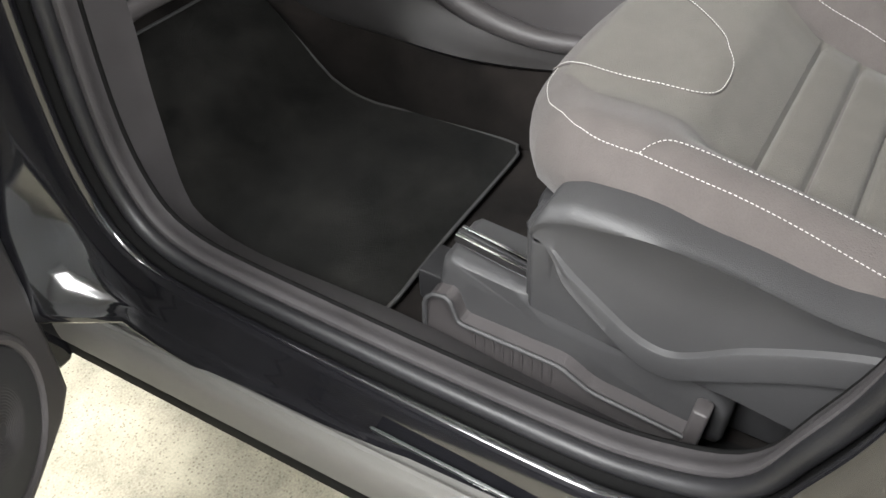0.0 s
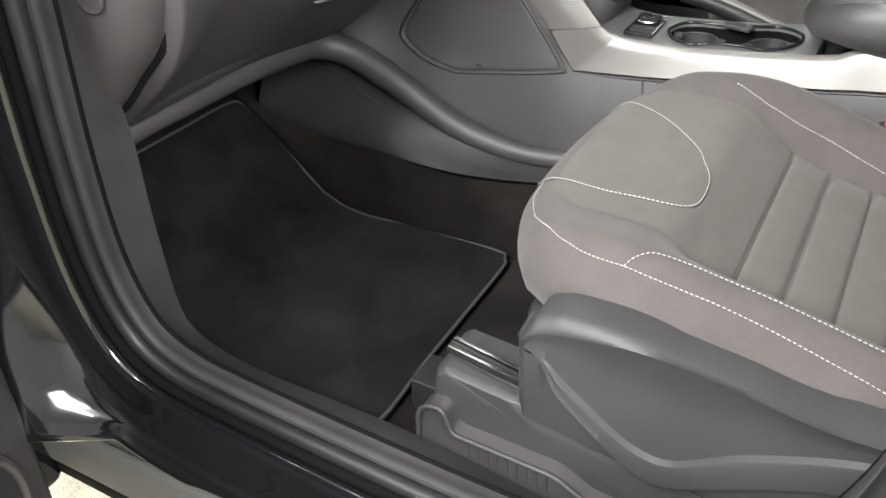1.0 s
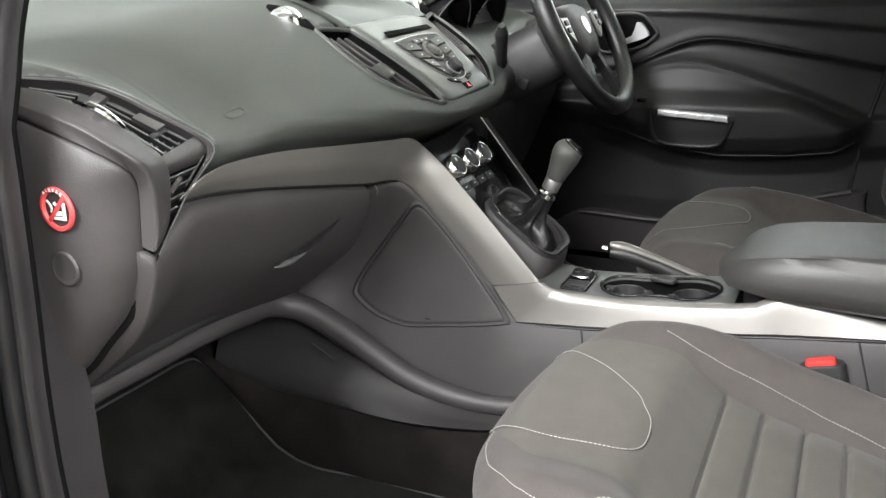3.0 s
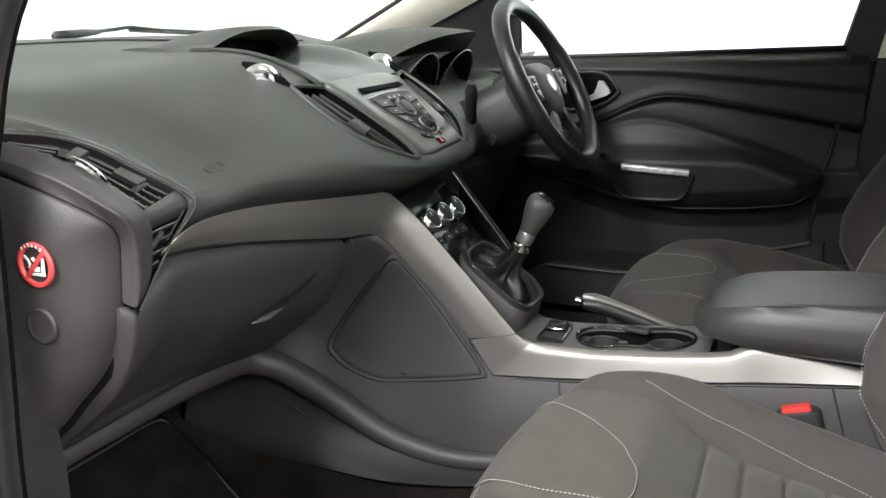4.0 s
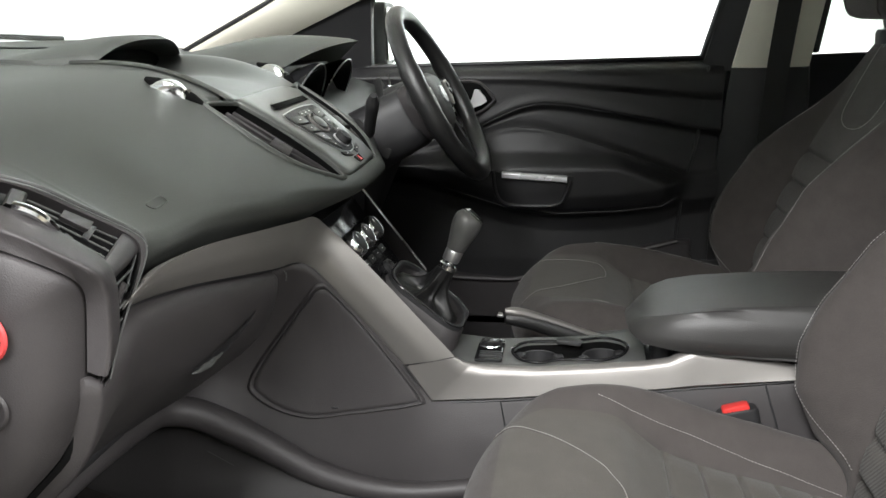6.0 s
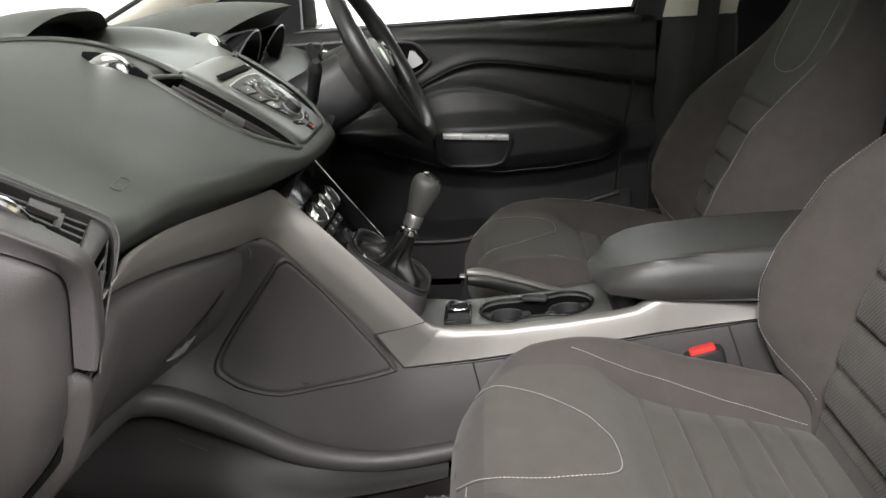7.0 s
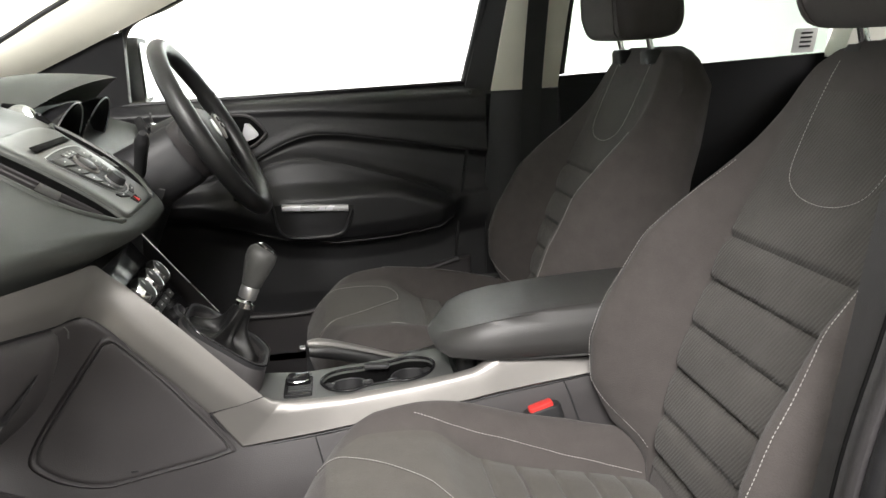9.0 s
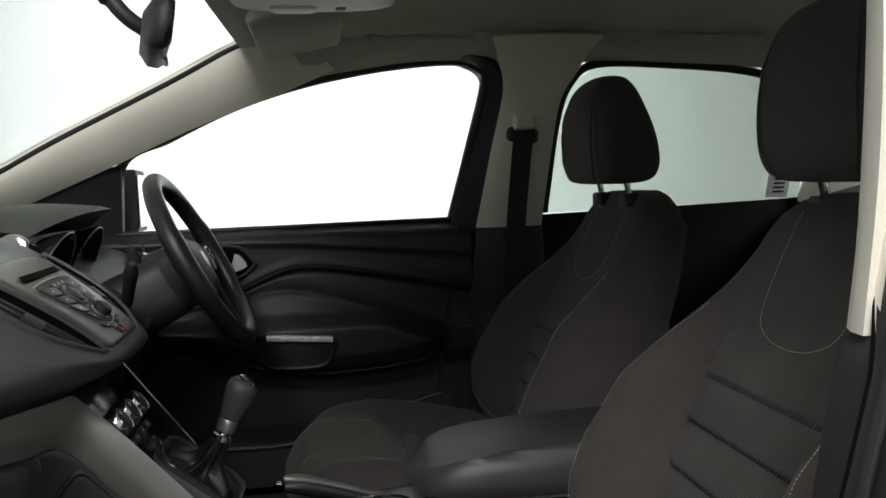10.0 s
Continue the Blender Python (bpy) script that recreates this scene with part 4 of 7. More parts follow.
for pts in ([(-0.018, 0.010), (-0.016, 0.012), (-0.010, 0.006), (-0.008, 0.0), (-0.011, -0.005), (-0.013, -0.004), (-0.011, 0.0), (-0.013, 0.005)],
            [(-0.006, 0.008), (-0.002, 0.010), (0.001, 0.007), (-0.002, 0.004)],
            [(0.012, 0.010), (0.016, 0.010), (0.014, -0.014), (-0.008, -0.014), (-0.008, -0.011), (0.009, -0.010)],
            [(-0.004, -0.009), (0.006, -0.008), (0.007, -0.002), (-0.001, -0.003)]):
    part("pictogram", disc(arr(pts), 0.0010), WHITEPRINT, sticker)


def lettering(text, size, material_, parent, matrix, name="lettering"):
    cu = bpy.data.curves.new(name, "FONT")
    cu.body, cu.size, cu.align_x, cu.align_y, cu.extrude = text, size, "CENTER", "CENTER", 0.0002
    tmp = new("tmp", cu)
    bpy.context.view_layer.update()
    me = bpy.data.meshes.new_from_object(tmp)
    bpy.data.objects.remove(tmp)
    me.materials.clear()
    me.materials.append(material_)
    ob = new(name, me)
    ob.matrix_world = matrix
    ob.parent = parent
    ob.matrix_parent_inverse = Matrix.Translation(-parent.location)
    ob.matrix_basis = matrix
    return ob


side = Matrix(((0, 0, -1, 0), (-1, 0, 0, 0), (0, 1, 0, 0), (0, 0, 0, 1)))
for k, ch in enumerate("AIRBAG"):
    a = radians(90 + 36 - 14.4 * k)
    p = sc + sy * 0.0190 * math.cos(a) + sz * 0.0190 * math.sin(a) + arr((-0.0028, 0, 0))
    lettering(ch, 0.0046, WHITEPRINT, sticker, Matrix.Translation(p) @ side @ pose(0, 0, 0, 0, 0, math.degrees(a) - 90))

# centre stack: shield-shaped control panel between two long vents
stack = thing("centre_stack", (0, 0.2, 0.95), "dark silver audio control panel with buttons", "control panel")
ex, ey = arr((1, 0, 0)), arr((0, 0.745, 0.667))
en = np.cross(ex, ey)


def stack_at(x, s, h=0.0):
    """A place on the stack's face: s up the slope from its lower edge."""
    y = 0.150 + 0.745 * s
    x = x + STACK_X
    return arr((x, y, dash_top(x if abs(x) < 0.08 else math.copysign(0.08, x), y))) + en * (h - 0.003)


FACE = [(-0.05, 0.003), (0.05, 0.003), (0.078, 0.009), (0.087, 0.03), (0.0895, 0.055), (0.096, 0.09), (0.106, 0.135), (0.118, 0.178), (0.108, 0.190), (0.0, 0.193), (-0.108, 0.190), (-0.118, 0.178), (-0.106, 0.135), (-0.096, 0.09), (-0.0895, 0.055), (-0.087, 0.03), (-0.078, 0.009)]
fo = spl(FACE, 84, True)
fc = fo.mean(0)
rows = [[stack_at(*(fc + (q - fc) * k), h) for q in fo] for k, h in [(k, 0.0085) for k in np.linspace(0.02, 0.86, 14)] + [(0.93, 0.0080), (0.965, 0.0068), (0.985, 0.0052), (1.0, 0.003), (1.0, -0.01)]]
FASCIA = material("satin_grey_fascia", (0.15, 0.155, 0.148), 0.36, 0.5, 1800, 0.06, 0.08, 6)
part("fascia", loft(rows), FASCIA, stack, "satin grey fascia", 50)
part("disc_slot", plate([stack_at(x, s, 0.0108) for x, s in ((-0.072, 0.145), (0.072, 0.145), (0.070, 0.156), (-0.070, 0.156))], en * 0.0006, 0.0002), SHADEBLACK, stack, "shade-black disc slot")
KEYP = spl([(-0.072, 0.128), (-0.05, 0.134), (0.0, 0.136), (0.05, 0.134), (0.072, 0.128), (0.060, 0.090), (0.040, 0.052), (0.022, 0.034), (0.0, 0.030), (-0.022, 0.034), (-0.040, 0.052), (-0.060, 0.090)], 60, True)
part("key_panel", loft([[stack_at(*(arr((0, 0.088)) + (q - (0, 0.088)) * k), h) for q in KEYP] for k, h in ((0.02, 0.0092), (0.5, 0.0092), (0.97, 0.0095), (1.0, 0.0082))]), BLACKP, stack, "black key panel")
part("key_panel_rim", tube([stack_at(*q, 0.0090) for q in KEYP], 0.0011, 6, True), SATIN, stack, "thin silver rim")


def key(corners, m, name="key", hh=0.0095, label="", parent=None):
    """A key on the stack, from its corners as (x, s)."""
    q = [stack_at(x, s_, hh) for x, s_ in corners]
    ob = part(name, plate(q, en * 0.0022, 0.0006), m, parent or stack, label)
    c_ = sum(q) / len(q)
    part("key_mark", plate(on(rrect(0.0055, 0.0014, 0.0006, 2), c_ + en * 0.0022, ex, ey), en * 0.0003, 0.0001), WHITEPRINT, ob)
    return ob


def key_half(s_):
    """Half of the key panel's width at s."""
    return float(np.interp(s_, [0.034, 0.052, 0.09, 0.128], [0.020, 0.038, 0.058, 0.070]))


for sx in (-1, 1):
    for i in range(4):
        s0 = 0.046 + 0.0205 * i
        key([(sx * 0.025, s0 - 0.006), (sx * (key_half(s0) - 0.003), s0), (sx * (key_half(s0 + 0.016) - 0.003), s0 + 0.016), (sx * 0.025, s0 + 0.011)][::sx], DECK, "key", 0.0095, "slanted grey key")
    key([(sx * 0.012, 0.030), (sx * 0.040, 0.036), (sx * 0.036, 0.029), (sx * 0.012, 0.022)][::sx], BLACKP, "wing_key", 0.0085)
for i in range(3):
    x0 = -0.016 + 0.016 * i
    key([(x0 - 0.007, 0.116), (x0 + 0.007, 0.116), (x0 + 0.007, 0.126), (x0 - 0.007, 0.126)], DECK)
part("navigation_ring", lathe([(0.0195, 0), (0.0195, 0.003), (0.0175, 0.0042), (0.0155, 0.003), (0.015, 0.001)], stack_at(0, 0.094, 0.0090), en, 32), SILVER, stack, "satin ring of keys")
part("navigation_key", lathe([(0.0125, 0), (0.0125, 0.005), (0.0095, 0.0068), (0, 0.0068)], stack_at(0, 0.094, 0.0090), en, 24), DECK, stack)
part("volume_knob", lathe([(0.0125, 0), (0.0120, 0.011), (0.0100, 0.013), (0, 0.013)], stack_at(0.006, 0.052, 0.0085), en, 26), BLACKP, stack, "black volume knob")
part("volume_knob_ring", lathe([(0.0138, 0), (0.0138, 0.002), (0.0122, 0.003)], stack_at(0.006, 0.052, 0.0085), en, 26), SATIN, stack)
hz = part("hazard_switch", plate([stack_at(x, s_, 0.0085) for x, s_ in ((-0.012, 0.008), (0.006, 0.008), (0.010, 0.020), (-0.016, 0.020))], en * 0.002, 0.0007), GLOSSB, stack, "gloss black hazard switch")
tri = arr([(-0.0055, -0.0045), (0.0055, -0.0045), (0.0, 0.0050)])
part("hazard_triangle", plate(on(tri, stack_at(-0.004, 0.014, 0.0108), ex, ey), en * 0.0006, 0.0001), RED, hz, "red warning triangle")

for sx in (-1, 1):
    v = thing("centre_vent", (STACK_X + sx * 0.14, 0.24, 1.0), "long black centre air vent with slats", "air vent", "centre air vents")

    def vent_at(k, w, h=0.0):
        """k: 0 below, 1 above; w: 0 at the inner edge, 1 at the outer; h: off the dash."""
        i_ = arr([np.interp(k, np.linspace(0, 1, 30), VENT_IN[:, n]) for n in (0, 1)])
        o_ = arr([np.interp(k, np.linspace(0, 1, 30), VENT_OUT[:, n]) for n in (0, 1)])
        x, y = i_ * (1 - w) + o_ * w
        z = dash_top(x, y)
        return arr((x if sx < 0 else 2 * STACK_X - x, y, z)) + en * h

    ks = np.linspace(0, 1, 36)
    loop = arr([vent_at(k, 0.0) for k in ks] + [vent_at(1.0, w) for w in (0.2, 0.4, 0.6, 0.8)] + [vent_at(k, 1.0) for k in ks[::-1]] + [vent_at(0.0, 0.5)])
    lc = loop.mean(0)
    out_ = loop - lc
    out_ /= np.linalg.norm(out_, axis=1)[:, None]
    part("vent_rim", sheet(arr([loop + out_ * 0.0085 + en * -0.004, loop + out_ * 0.0075 + en * 0.0012, loop + out_ * 0.004 + en * 0.0032, loop + out_ * 0.001 + en * 0.0030, loop - out_ * 0.0006 + en * 0.0016, loop - out_ * 0.001 - en * 0.001]), wrap_v=True), PAD, v, "dark rounded vent rim", 50)
    # walls and floor of the well take the shade as colour
    part("vent_wall", sheet(arr([loop - out_ * 0.001 - en * 0.001, loop - out_ * 0.0015 - en * 0.022]), wrap_v=True), SHADEBLACK, v, "shade-black vent wall", 50)
    part("vent_well", sheet(arr([[vent_at(k, w, -0.020) for w in np.linspace(0, 1, 6)] for k in ks])), SHADEBLACK, v, "shade-black vent opening")
    for n_, w in enumerate((0.22, 0.45, 0.68, 0.88)):
        louvre = [[vent_at(k, w - 0.03, -0.013), vent_at(k, w - 0.025, -0.0065), vent_at(k, w + 0.005, -0.0055), vent_at(k, w + 0.02, -0.0075), vent_at(k, w, -0.013)] for k in np.linspace(0.05 + 0.03 * n_, 0.95, 24)]
        part("vent_slat", loft(louvre), LOWER, v, "", 40)
    part("vent_tab", loft([[vent_at(k, w, h) for w, h in ((0.38, -0.010), (0.38, -0.0025), (0.43, -0.0010), (0.70, -0.0010), (0.76, -0.003), (0.76, -0.010))] for k in (0.44, 0.45, 0.57, 0.58)]), LOWER, v, "grey direction tab", 40)
    wc_ = arr((STACK_X + sx * 0.183, 0.340, dash_top(-0.18, 0.340)))
    tang = arr((sx * 0.12, 0.80, 0.40))
    tang /= np.linalg.norm(tang)
    axle = np.cross(tang, en)
    wr, ww = 0.028, 0.0100
    wheel_ = part("vent_wheel", lathe([(0.010, -ww), (wr - 0.003, -ww), (wr - 0.0005, -0.75 * ww), (wr, -0.4 * ww), (wr, 0.4 * ww), (wr - 0.0005, 0.75 * ww), (wr - 0.003, ww), (0.010, ww)], wc_ - en * (wr - 0.0095), axle, 44), CHROME, v, "chrome vent thumbwheel", 50)
    part("wheel_insert", sheet(arr([[wc_ - en * (wr - 0.0095) + (wr + 0.0007) * (math.sin(a) * en + math.cos(a) * tang) + axle * d for d in (-0.6 * ww, 0.6 * ww)] for a in np.linspace(2.0, 2.65, 8)])), GLOSSB, wheel_, "gloss black wheel insert")
    part("wheel_slot", tube([wc_ + tang * d - en * 0.003 for d in (-0.040, -0.024, 0.024, 0.040)], [0.003, 0.0085, 0.0085, 0.003], 12), SHADEBLACK, v, "shade-black thumbwheel slot")

# display under its hood
display = thing("display_hood", (0, 0.5, 1.1), "dark hooded display on top of the dashboard", "display")
rows = []
for k in np.linspace(-1, 1, 41):
    x = STACK_X - 0.004 + 0.119 * k
    f = 1 - abs(k) ** 3.0
    lip = 0.456 + 0.022 * abs(k) ** 2
    zt = 1.120 + 0.025 * f
    rows.append(spl([(x, lip, zt - 0.004), (x, lip + 0.004, zt), (x, lip + 0.03, zt + 0.0025 * f), (x, 0.56, zt - 0.003), (x, 0.66, 1.118), (x, 0.80, 1.085), (x, 0.66, 1.07), (x, 0.55, zt - 0.024), (x, lip + 0.010, zt - 0.010)], 44, True))
part("hood", loft(rows), PAD, display, "dark grained hood", 60)


def recess_at(u, y):
    """The bowl between fascia and hood: u from -1 at the passenger's edge to 1."""
    x = STACK_X + 0.124 * u
    rim = dash_top(-0.1, y) + 0.003
    d = float(np.interp(y, [0.288, 0.31, 0.36, 0.44, 0.50], [0.0, 0.004, 0.016, 0.030, 0.034]))
    return (x, y, rim - d * float(smooth((u + 1) / 0.22)) * float(1 - 0.93 * smooth((u - 0.15) / 0.85)))


grid = arr([[recess_at(u, y) for y in np.linspace(0.290, 0.520, 26)] for u in np.linspace(-1, 1, 60)])
edge_l, edge_r = grid[:1] + arr((-0.008, 0, -0.004)), grid[-1:] + arr((0.008, 0, -0.006))
part("recess", sheet(np.concatenate([edge_l, grid, edge_r])), material("satin_dark_recess", (0.030, 0.032, 0.030), 0.32, 0, 900, 0.1, 0.08, 6), display, "satin dark bowl below the hood", 60)
part("screen", plate([(STACK_X - 0.10, 0.492, 1.076), (STACK_X + 0.10, 0.492, 1.076), (STACK_X + 0.095, 0.512, 1.125), (STACK_X - 0.095, 0.512, 1.125)], (0, 0.01, 0.002), 0.002), SCREEN, display, "dark display glass")

# instrument binnacle
cluster = thing("instrument_cluster", (0.37, 0.35, 1.0), "instrument cluster under a dark visor", "instrument cluster")
rows = []
for k in np.linspace(-1, 1, 31):
    x = 0.372 + 0.182 * k
    f = 1 - abs(k) ** 2.6
    lip = 0.257 + 0.085 * abs(k) ** 1.7
    zt = 1.085 + 0.038 * f
    rows.append(spl([(x, lip, zt), (x, lip + 0.012, zt + 0.005), (x, 0.42, zt + 0.010 * f + 0.004), (x, 0.60, 1.105), (x, 0.74, 1.075), (x, 0.60, 1.05), (x, 0.45, zt - 0.014), (x, lip + 0.016, zt - 0.006)], 36, True))
part("visor", loft(rows), PAD, cluster, "dark grained visor", 60)
part("surround", loft([on(rrect(w, h, 0.05, 6), (0.365, y, z), (1, 0, 0), (0, 0.25, 0.968)) for w, h, y, z in ((0.36, 0.13, 0.345, 1.02), (0.35, 0.125, 0.40, 1.025), (0.30, 0.1, 0.43, 1.03))]), BLACKP, cluster)
for x in (0.262, 0.446):
    hood_ = [[arr((x + r * math.cos(a), y - 0.036 * math.sin(a), 1.012 + 0.93 * r * math.sin(a))) for a in np.linspace(-0.7, 3.84, 30)] for r, y in ((0.066, 0.375), (0.076, 0.346), (0.081, 0.332), (0.082, 0.346), (0.074, 0.375))]
    part("gauge_hood", sheet(arr(hood_)), GLOSSB, cluster, "gloss black gauge hood")
    part("gauge_rim", tube(hood_[2], 0.0013, 6), SATIN, cluster, "thin grey gauge rim")
    dial = part("gauge", lathe([(0.066, 0), (0.066, 0.004), (0, 0.004)], (x, 0.352, 1.018), (0, -0.97, 0.25), 32), SCREEN, cluster, "black gauge face")
    for a in np.linspace(-0.6, 3.74, 15):
        p, q = [arr((x + r * math.cos(a), 0.3475 + 0.25 * r * math.sin(a), 1.019 + 0.97 * r * math.sin(a))) for r in (0.050, 0.057)]
        part("gauge_mark", tube([p, q], 0.0009, 5), WHITEPRINT, dial)

# far side vent of the dashboard
dv = thing("driver_side_vent", (0.62, 0.26, 1.0), "black side air vent with chrome wheel", "air vent")
part("vent_well", plate(on(rrect(0.14, 0.036, 0.006), (0.62, 0.262, 1.002), (0.9, 0.3, 0.3), (-0.1, 0.5, 0.86)), (0, 0.015, -0.008), 0.003), BLACKP, dv)
for k in range(3):
    part("vent_slat", tube([(0.56, 0.236, 0.982 + 0.010 * k), (0.68, 0.270, 1.020 + 0.010 * k)], 0.002, 6), LOWER, dv)
part("vent_wheel", lathe([(0.013, -0.006), (0.014, 0), (0.013, 0.006)], (0.60, 0.25, 1.01), (0.9, 0.3, 0.3), 18), CHROME, dv, "chrome thumbwheel")


# ---- centre console ----
console = thing("centre_console", (0, -0.15, 0.4), "charcoal centre console with satin silver side trim", "centre console")
ST = [(-0.60, [(-0.112, 0.690), (-0.124, 0.65), (-0.136, 0.58), (-0.150, 0.45)]),
      (-0.42, [(-0.118, 0.674), (-0.128, 0.645), (-0.140, 0.58), (-0.155, 0.48)]),
      (-0.20, [(-0.122, 0.650), (-0.133, 0.615), (-0.146, 0.572), (-0.160, 0.500)]),
      (-0.06, [(-0.124, 0.632), (-0.136, 0.602), (-0.148, 0.566), (-0.163, 0.495)]),
      (0.04, [(-0.126, 0.640), (-0.136, 0.608), (-0.148, 0.562), (-0.165, 0.485)]),
      (0.10, [(-0.129, 0.715), (-0.136, 0.66), (-0.147, 0.585), (-0.166, 0.485)]),
      (0.16, [(-0.139, 0.785), (-0.139, 0.715), (-0.149, 0.615), (-0.170, 0.495)]),
      (0.21, [(-0.170, 0.845), (-0.150, 0.755), (-0.157, 0.65), (-0.182, 0.540)]),
      (0.26, [(-0.200, 0.825), (-0.166, 0.755), (-0.164, 0.67), (-0.190, 0.575)]),
      (0.31, [(-0.212, 0.770), (-0.182, 0.725), (-0.176, 0.675), (-0.204, 0.605)]),
      (0.37, [(-0.215, 0.725), (-0.200, 0.705), (-0.196, 0.68), (-0.222, 0.640)]),
      (0.46, [(-0.225, 0.735), (-0.212, 0.705), (-0.210, 0.67), (-0.235, 0.625)])]
sta = [np.c_[np.array(p)[:, 0], np.full(4, y), np.array(p)[:, 1]] for y, p in ST]
sta = arr([spl(s, 22) for s in sta])
sideg = arr([spl(sta[:, j], 60) for j in range(22)])
flat = sideg.reshape(-1, 3)


def side_x(y, z):
    """The side panel's x at a height, along its grid lines."""
    zs_ = np.array([np.interp(y, row[:, 1], row[:, 2]) for row in sideg])
    xs_ = np.array([np.interp(y, row[:, 1], row[:, 0]) for row in sideg])
    o_ = np.argsort(zs_)
    return float(np.interp(z, zs_[o_], xs_[o_]))


solid(part("side_panel", sheet(sideg), LOWER, console, "charcoal grained side panel", 60), 0.004, -1)
solid(part("side_panel_far", sheet(sideg * (-1, 1, 1) + (-0.02, 0, 0)), BLACKP, console, "", 60), 0.004, 1)
joint = [(side_x(y, z) - 0.0006, y, z) for y, z in zip(np.linspace(-0.058, -0.075, 8), np.linspace(0.632, 0.555, 8))]
part("panel_joint", tube(joint, 0.0012, 6), BLACKP, console)
joint = [(side_x(y, z) - 0.0006, y, z) for y, z in zip(np.linspace(-0.416, -0.45, 8), np.linspace(0.668, 0.55, 8))]
part("panel_joint", tube(joint, 0.0015, 6), BLACKP, console)
ledge = roll[36:]
part("tunnel_ledge", sheet(arr([ledge + arr((0.004, 0, 0.008)), ledge + arr((0.018, 0, -0.002)), ledge + arr((0.034, 0, -0.016)), ledge + arr((0.055, 0, -0.03))])), LOWER, console, "", 60)
tc_top = spl([(-0.275, 0.62, 0.62), (-0.270, 0.52, 0.545), (-0.262, 0.44, 0.517), (-0.258, 0.37, 0.510), (-0.256, 0.30, 0.506), (-0.252, 0.19, 0.500), (-0.240, 0.07, 0.503), (-0.222, -0.08, 0.515), (-0.19, -0.3, 0.52), (-0.18, -0.6, 0.52)], 70)
tc_low = spl([(-0.285, 0.66, 0.63), (-0.278, 0.54, 0.545), (-0.272, 0.46, 0.452), (-0.268, 0.40, 0.392), (-0.262, 0.30, 0.368), (-0.256, 0.10, 0.366), (-0.25, -0.08, 0.366), (-0.25, -0.3, 0.366), (-0.25, -0.6, 0.366)], 70)
part("tunnel_carpet", sheet(arr([tc_top * (1 - k) + tc_low * k + arr((-0.016, 0, 0.004)) * math.sin(math.pi * k) for k in np.linspace(0, 1, 10)])), CARPET, console, "black tunnel carpet", 60)
tp_top = spl([(-0.245, 0.50, 0.668), (-0.242, 0.40, 0.655), (-0.236, 0.345, 0.640), (-0.226, 0.29, 0.604), (-0.219, 0.24, 0.572), (-0.215, 0.185, 0.541), (-0.211, 0.13, 0.522), (-0.208, 0.06, 0.515), (-0.204, -0.02, 0.520)], 60)
tp_low = spl([(-0.268, 0.52, 0.535), (-0.266, 0.44, 0.512), (-0.264, 0.37, 0.507), (-0.262, 0.30, 0.504), (-0.260, 0.24, 0.500), (-0.256, 0.18, 0.500), (-0.250, 0.13, 0.502), (-0.238, 0.06, 0.505), (-0.222, -0.02, 0.512)], 60)
panel_rows = []
for k in np.linspace(0, 1, 12):
    dip = arr((0.010, 0, 0)) * math.sin(math.pi * min(1.0, k * 1.25)) * smooth((tp_top[:, 1:2] - 0.12) / 0.10)
    panel_rows.append(tp_top * (1 - k) + tp_low * k + dip + arr((-0.010, 0, 0)) * float(smooth((k - 0.7) / 0.3)) * smooth((0.27 - tp_top[:, 1:2]) / 0.15))
panel_rows += [panel_rows[-1] + arr((0.004, 0, -0.006)), panel_rows[-1] + arr((0.03, 0, -0.010))]
part("tunnel_panel", sheet(arr(panel_rows)), TUNNEL, console, "charcoal plastic panel below the knee roll", 60)
part("hush_mark", tube([(-0.2445, 0.335, 0.592), (-0.2435, 0.300, 0.572)], 0.0008, 5), PIPING, console)

# knee panel set into the side
K = [(0.183, 0.804), (0.176, 0.797), (0.155, 0.769), (0.114, 0.714), (0.061, 0.640), (0.0555, 0.630), (0.0595, 0.6255), (0.129, 0.6155), (0.193, 0.6105), (0.228, 0.6155), (0.262, 0.630), (0.287, 0.650), (0.2925, 0.662), (0.285, 0.682), (0.258, 0.721), (0.206, 0.787), (0.194, 0.801)]
ko = spl(K, 110, True)
kc = ko.mean(0)


def knee_ring(k, h):
    return [(side_x(y, z) - h, y, z) for y, z in kc + (ko - kc) * k]


rows = [knee_ring(k, 0.0030) for k in np.linspace(0.001, 0.945, 22)] + [knee_ring(0.960, 0.0022), knee_ring(0.968, -0.002)]
part("knee_panel", loft(rows, False), LOWER, console, "flush charcoal knee panel", 40)
part("knee_panel_gap", sheet(arr([knee_ring(0.95, -0.0012), knee_ring(0.975, 0.0002), knee_ring(0.99, 0.0006)]), wrap_v=True), BLACKP, console, "", 40)
part("knee_panel_edge", sheet(arr([knee_ring(0.982, 0.0006), knee_ring(0.992, 0.0032), knee_ring(1.008, 0.0040), knee_ring(1.03, 0.0026), knee_ring(1.05, 0.0003), knee_ring(1.06, -0.002)]), wrap_v=True), LOWER, console, "rounded raised edge round the knee panel", 60)
part("knee_panel_mark", rbox((side_x(0.18, 0.622) - 0.0032, 0.178, 0.622), (0.001, 0.012, 0.003), 0.0005, 0.0003), SHIELD, console)

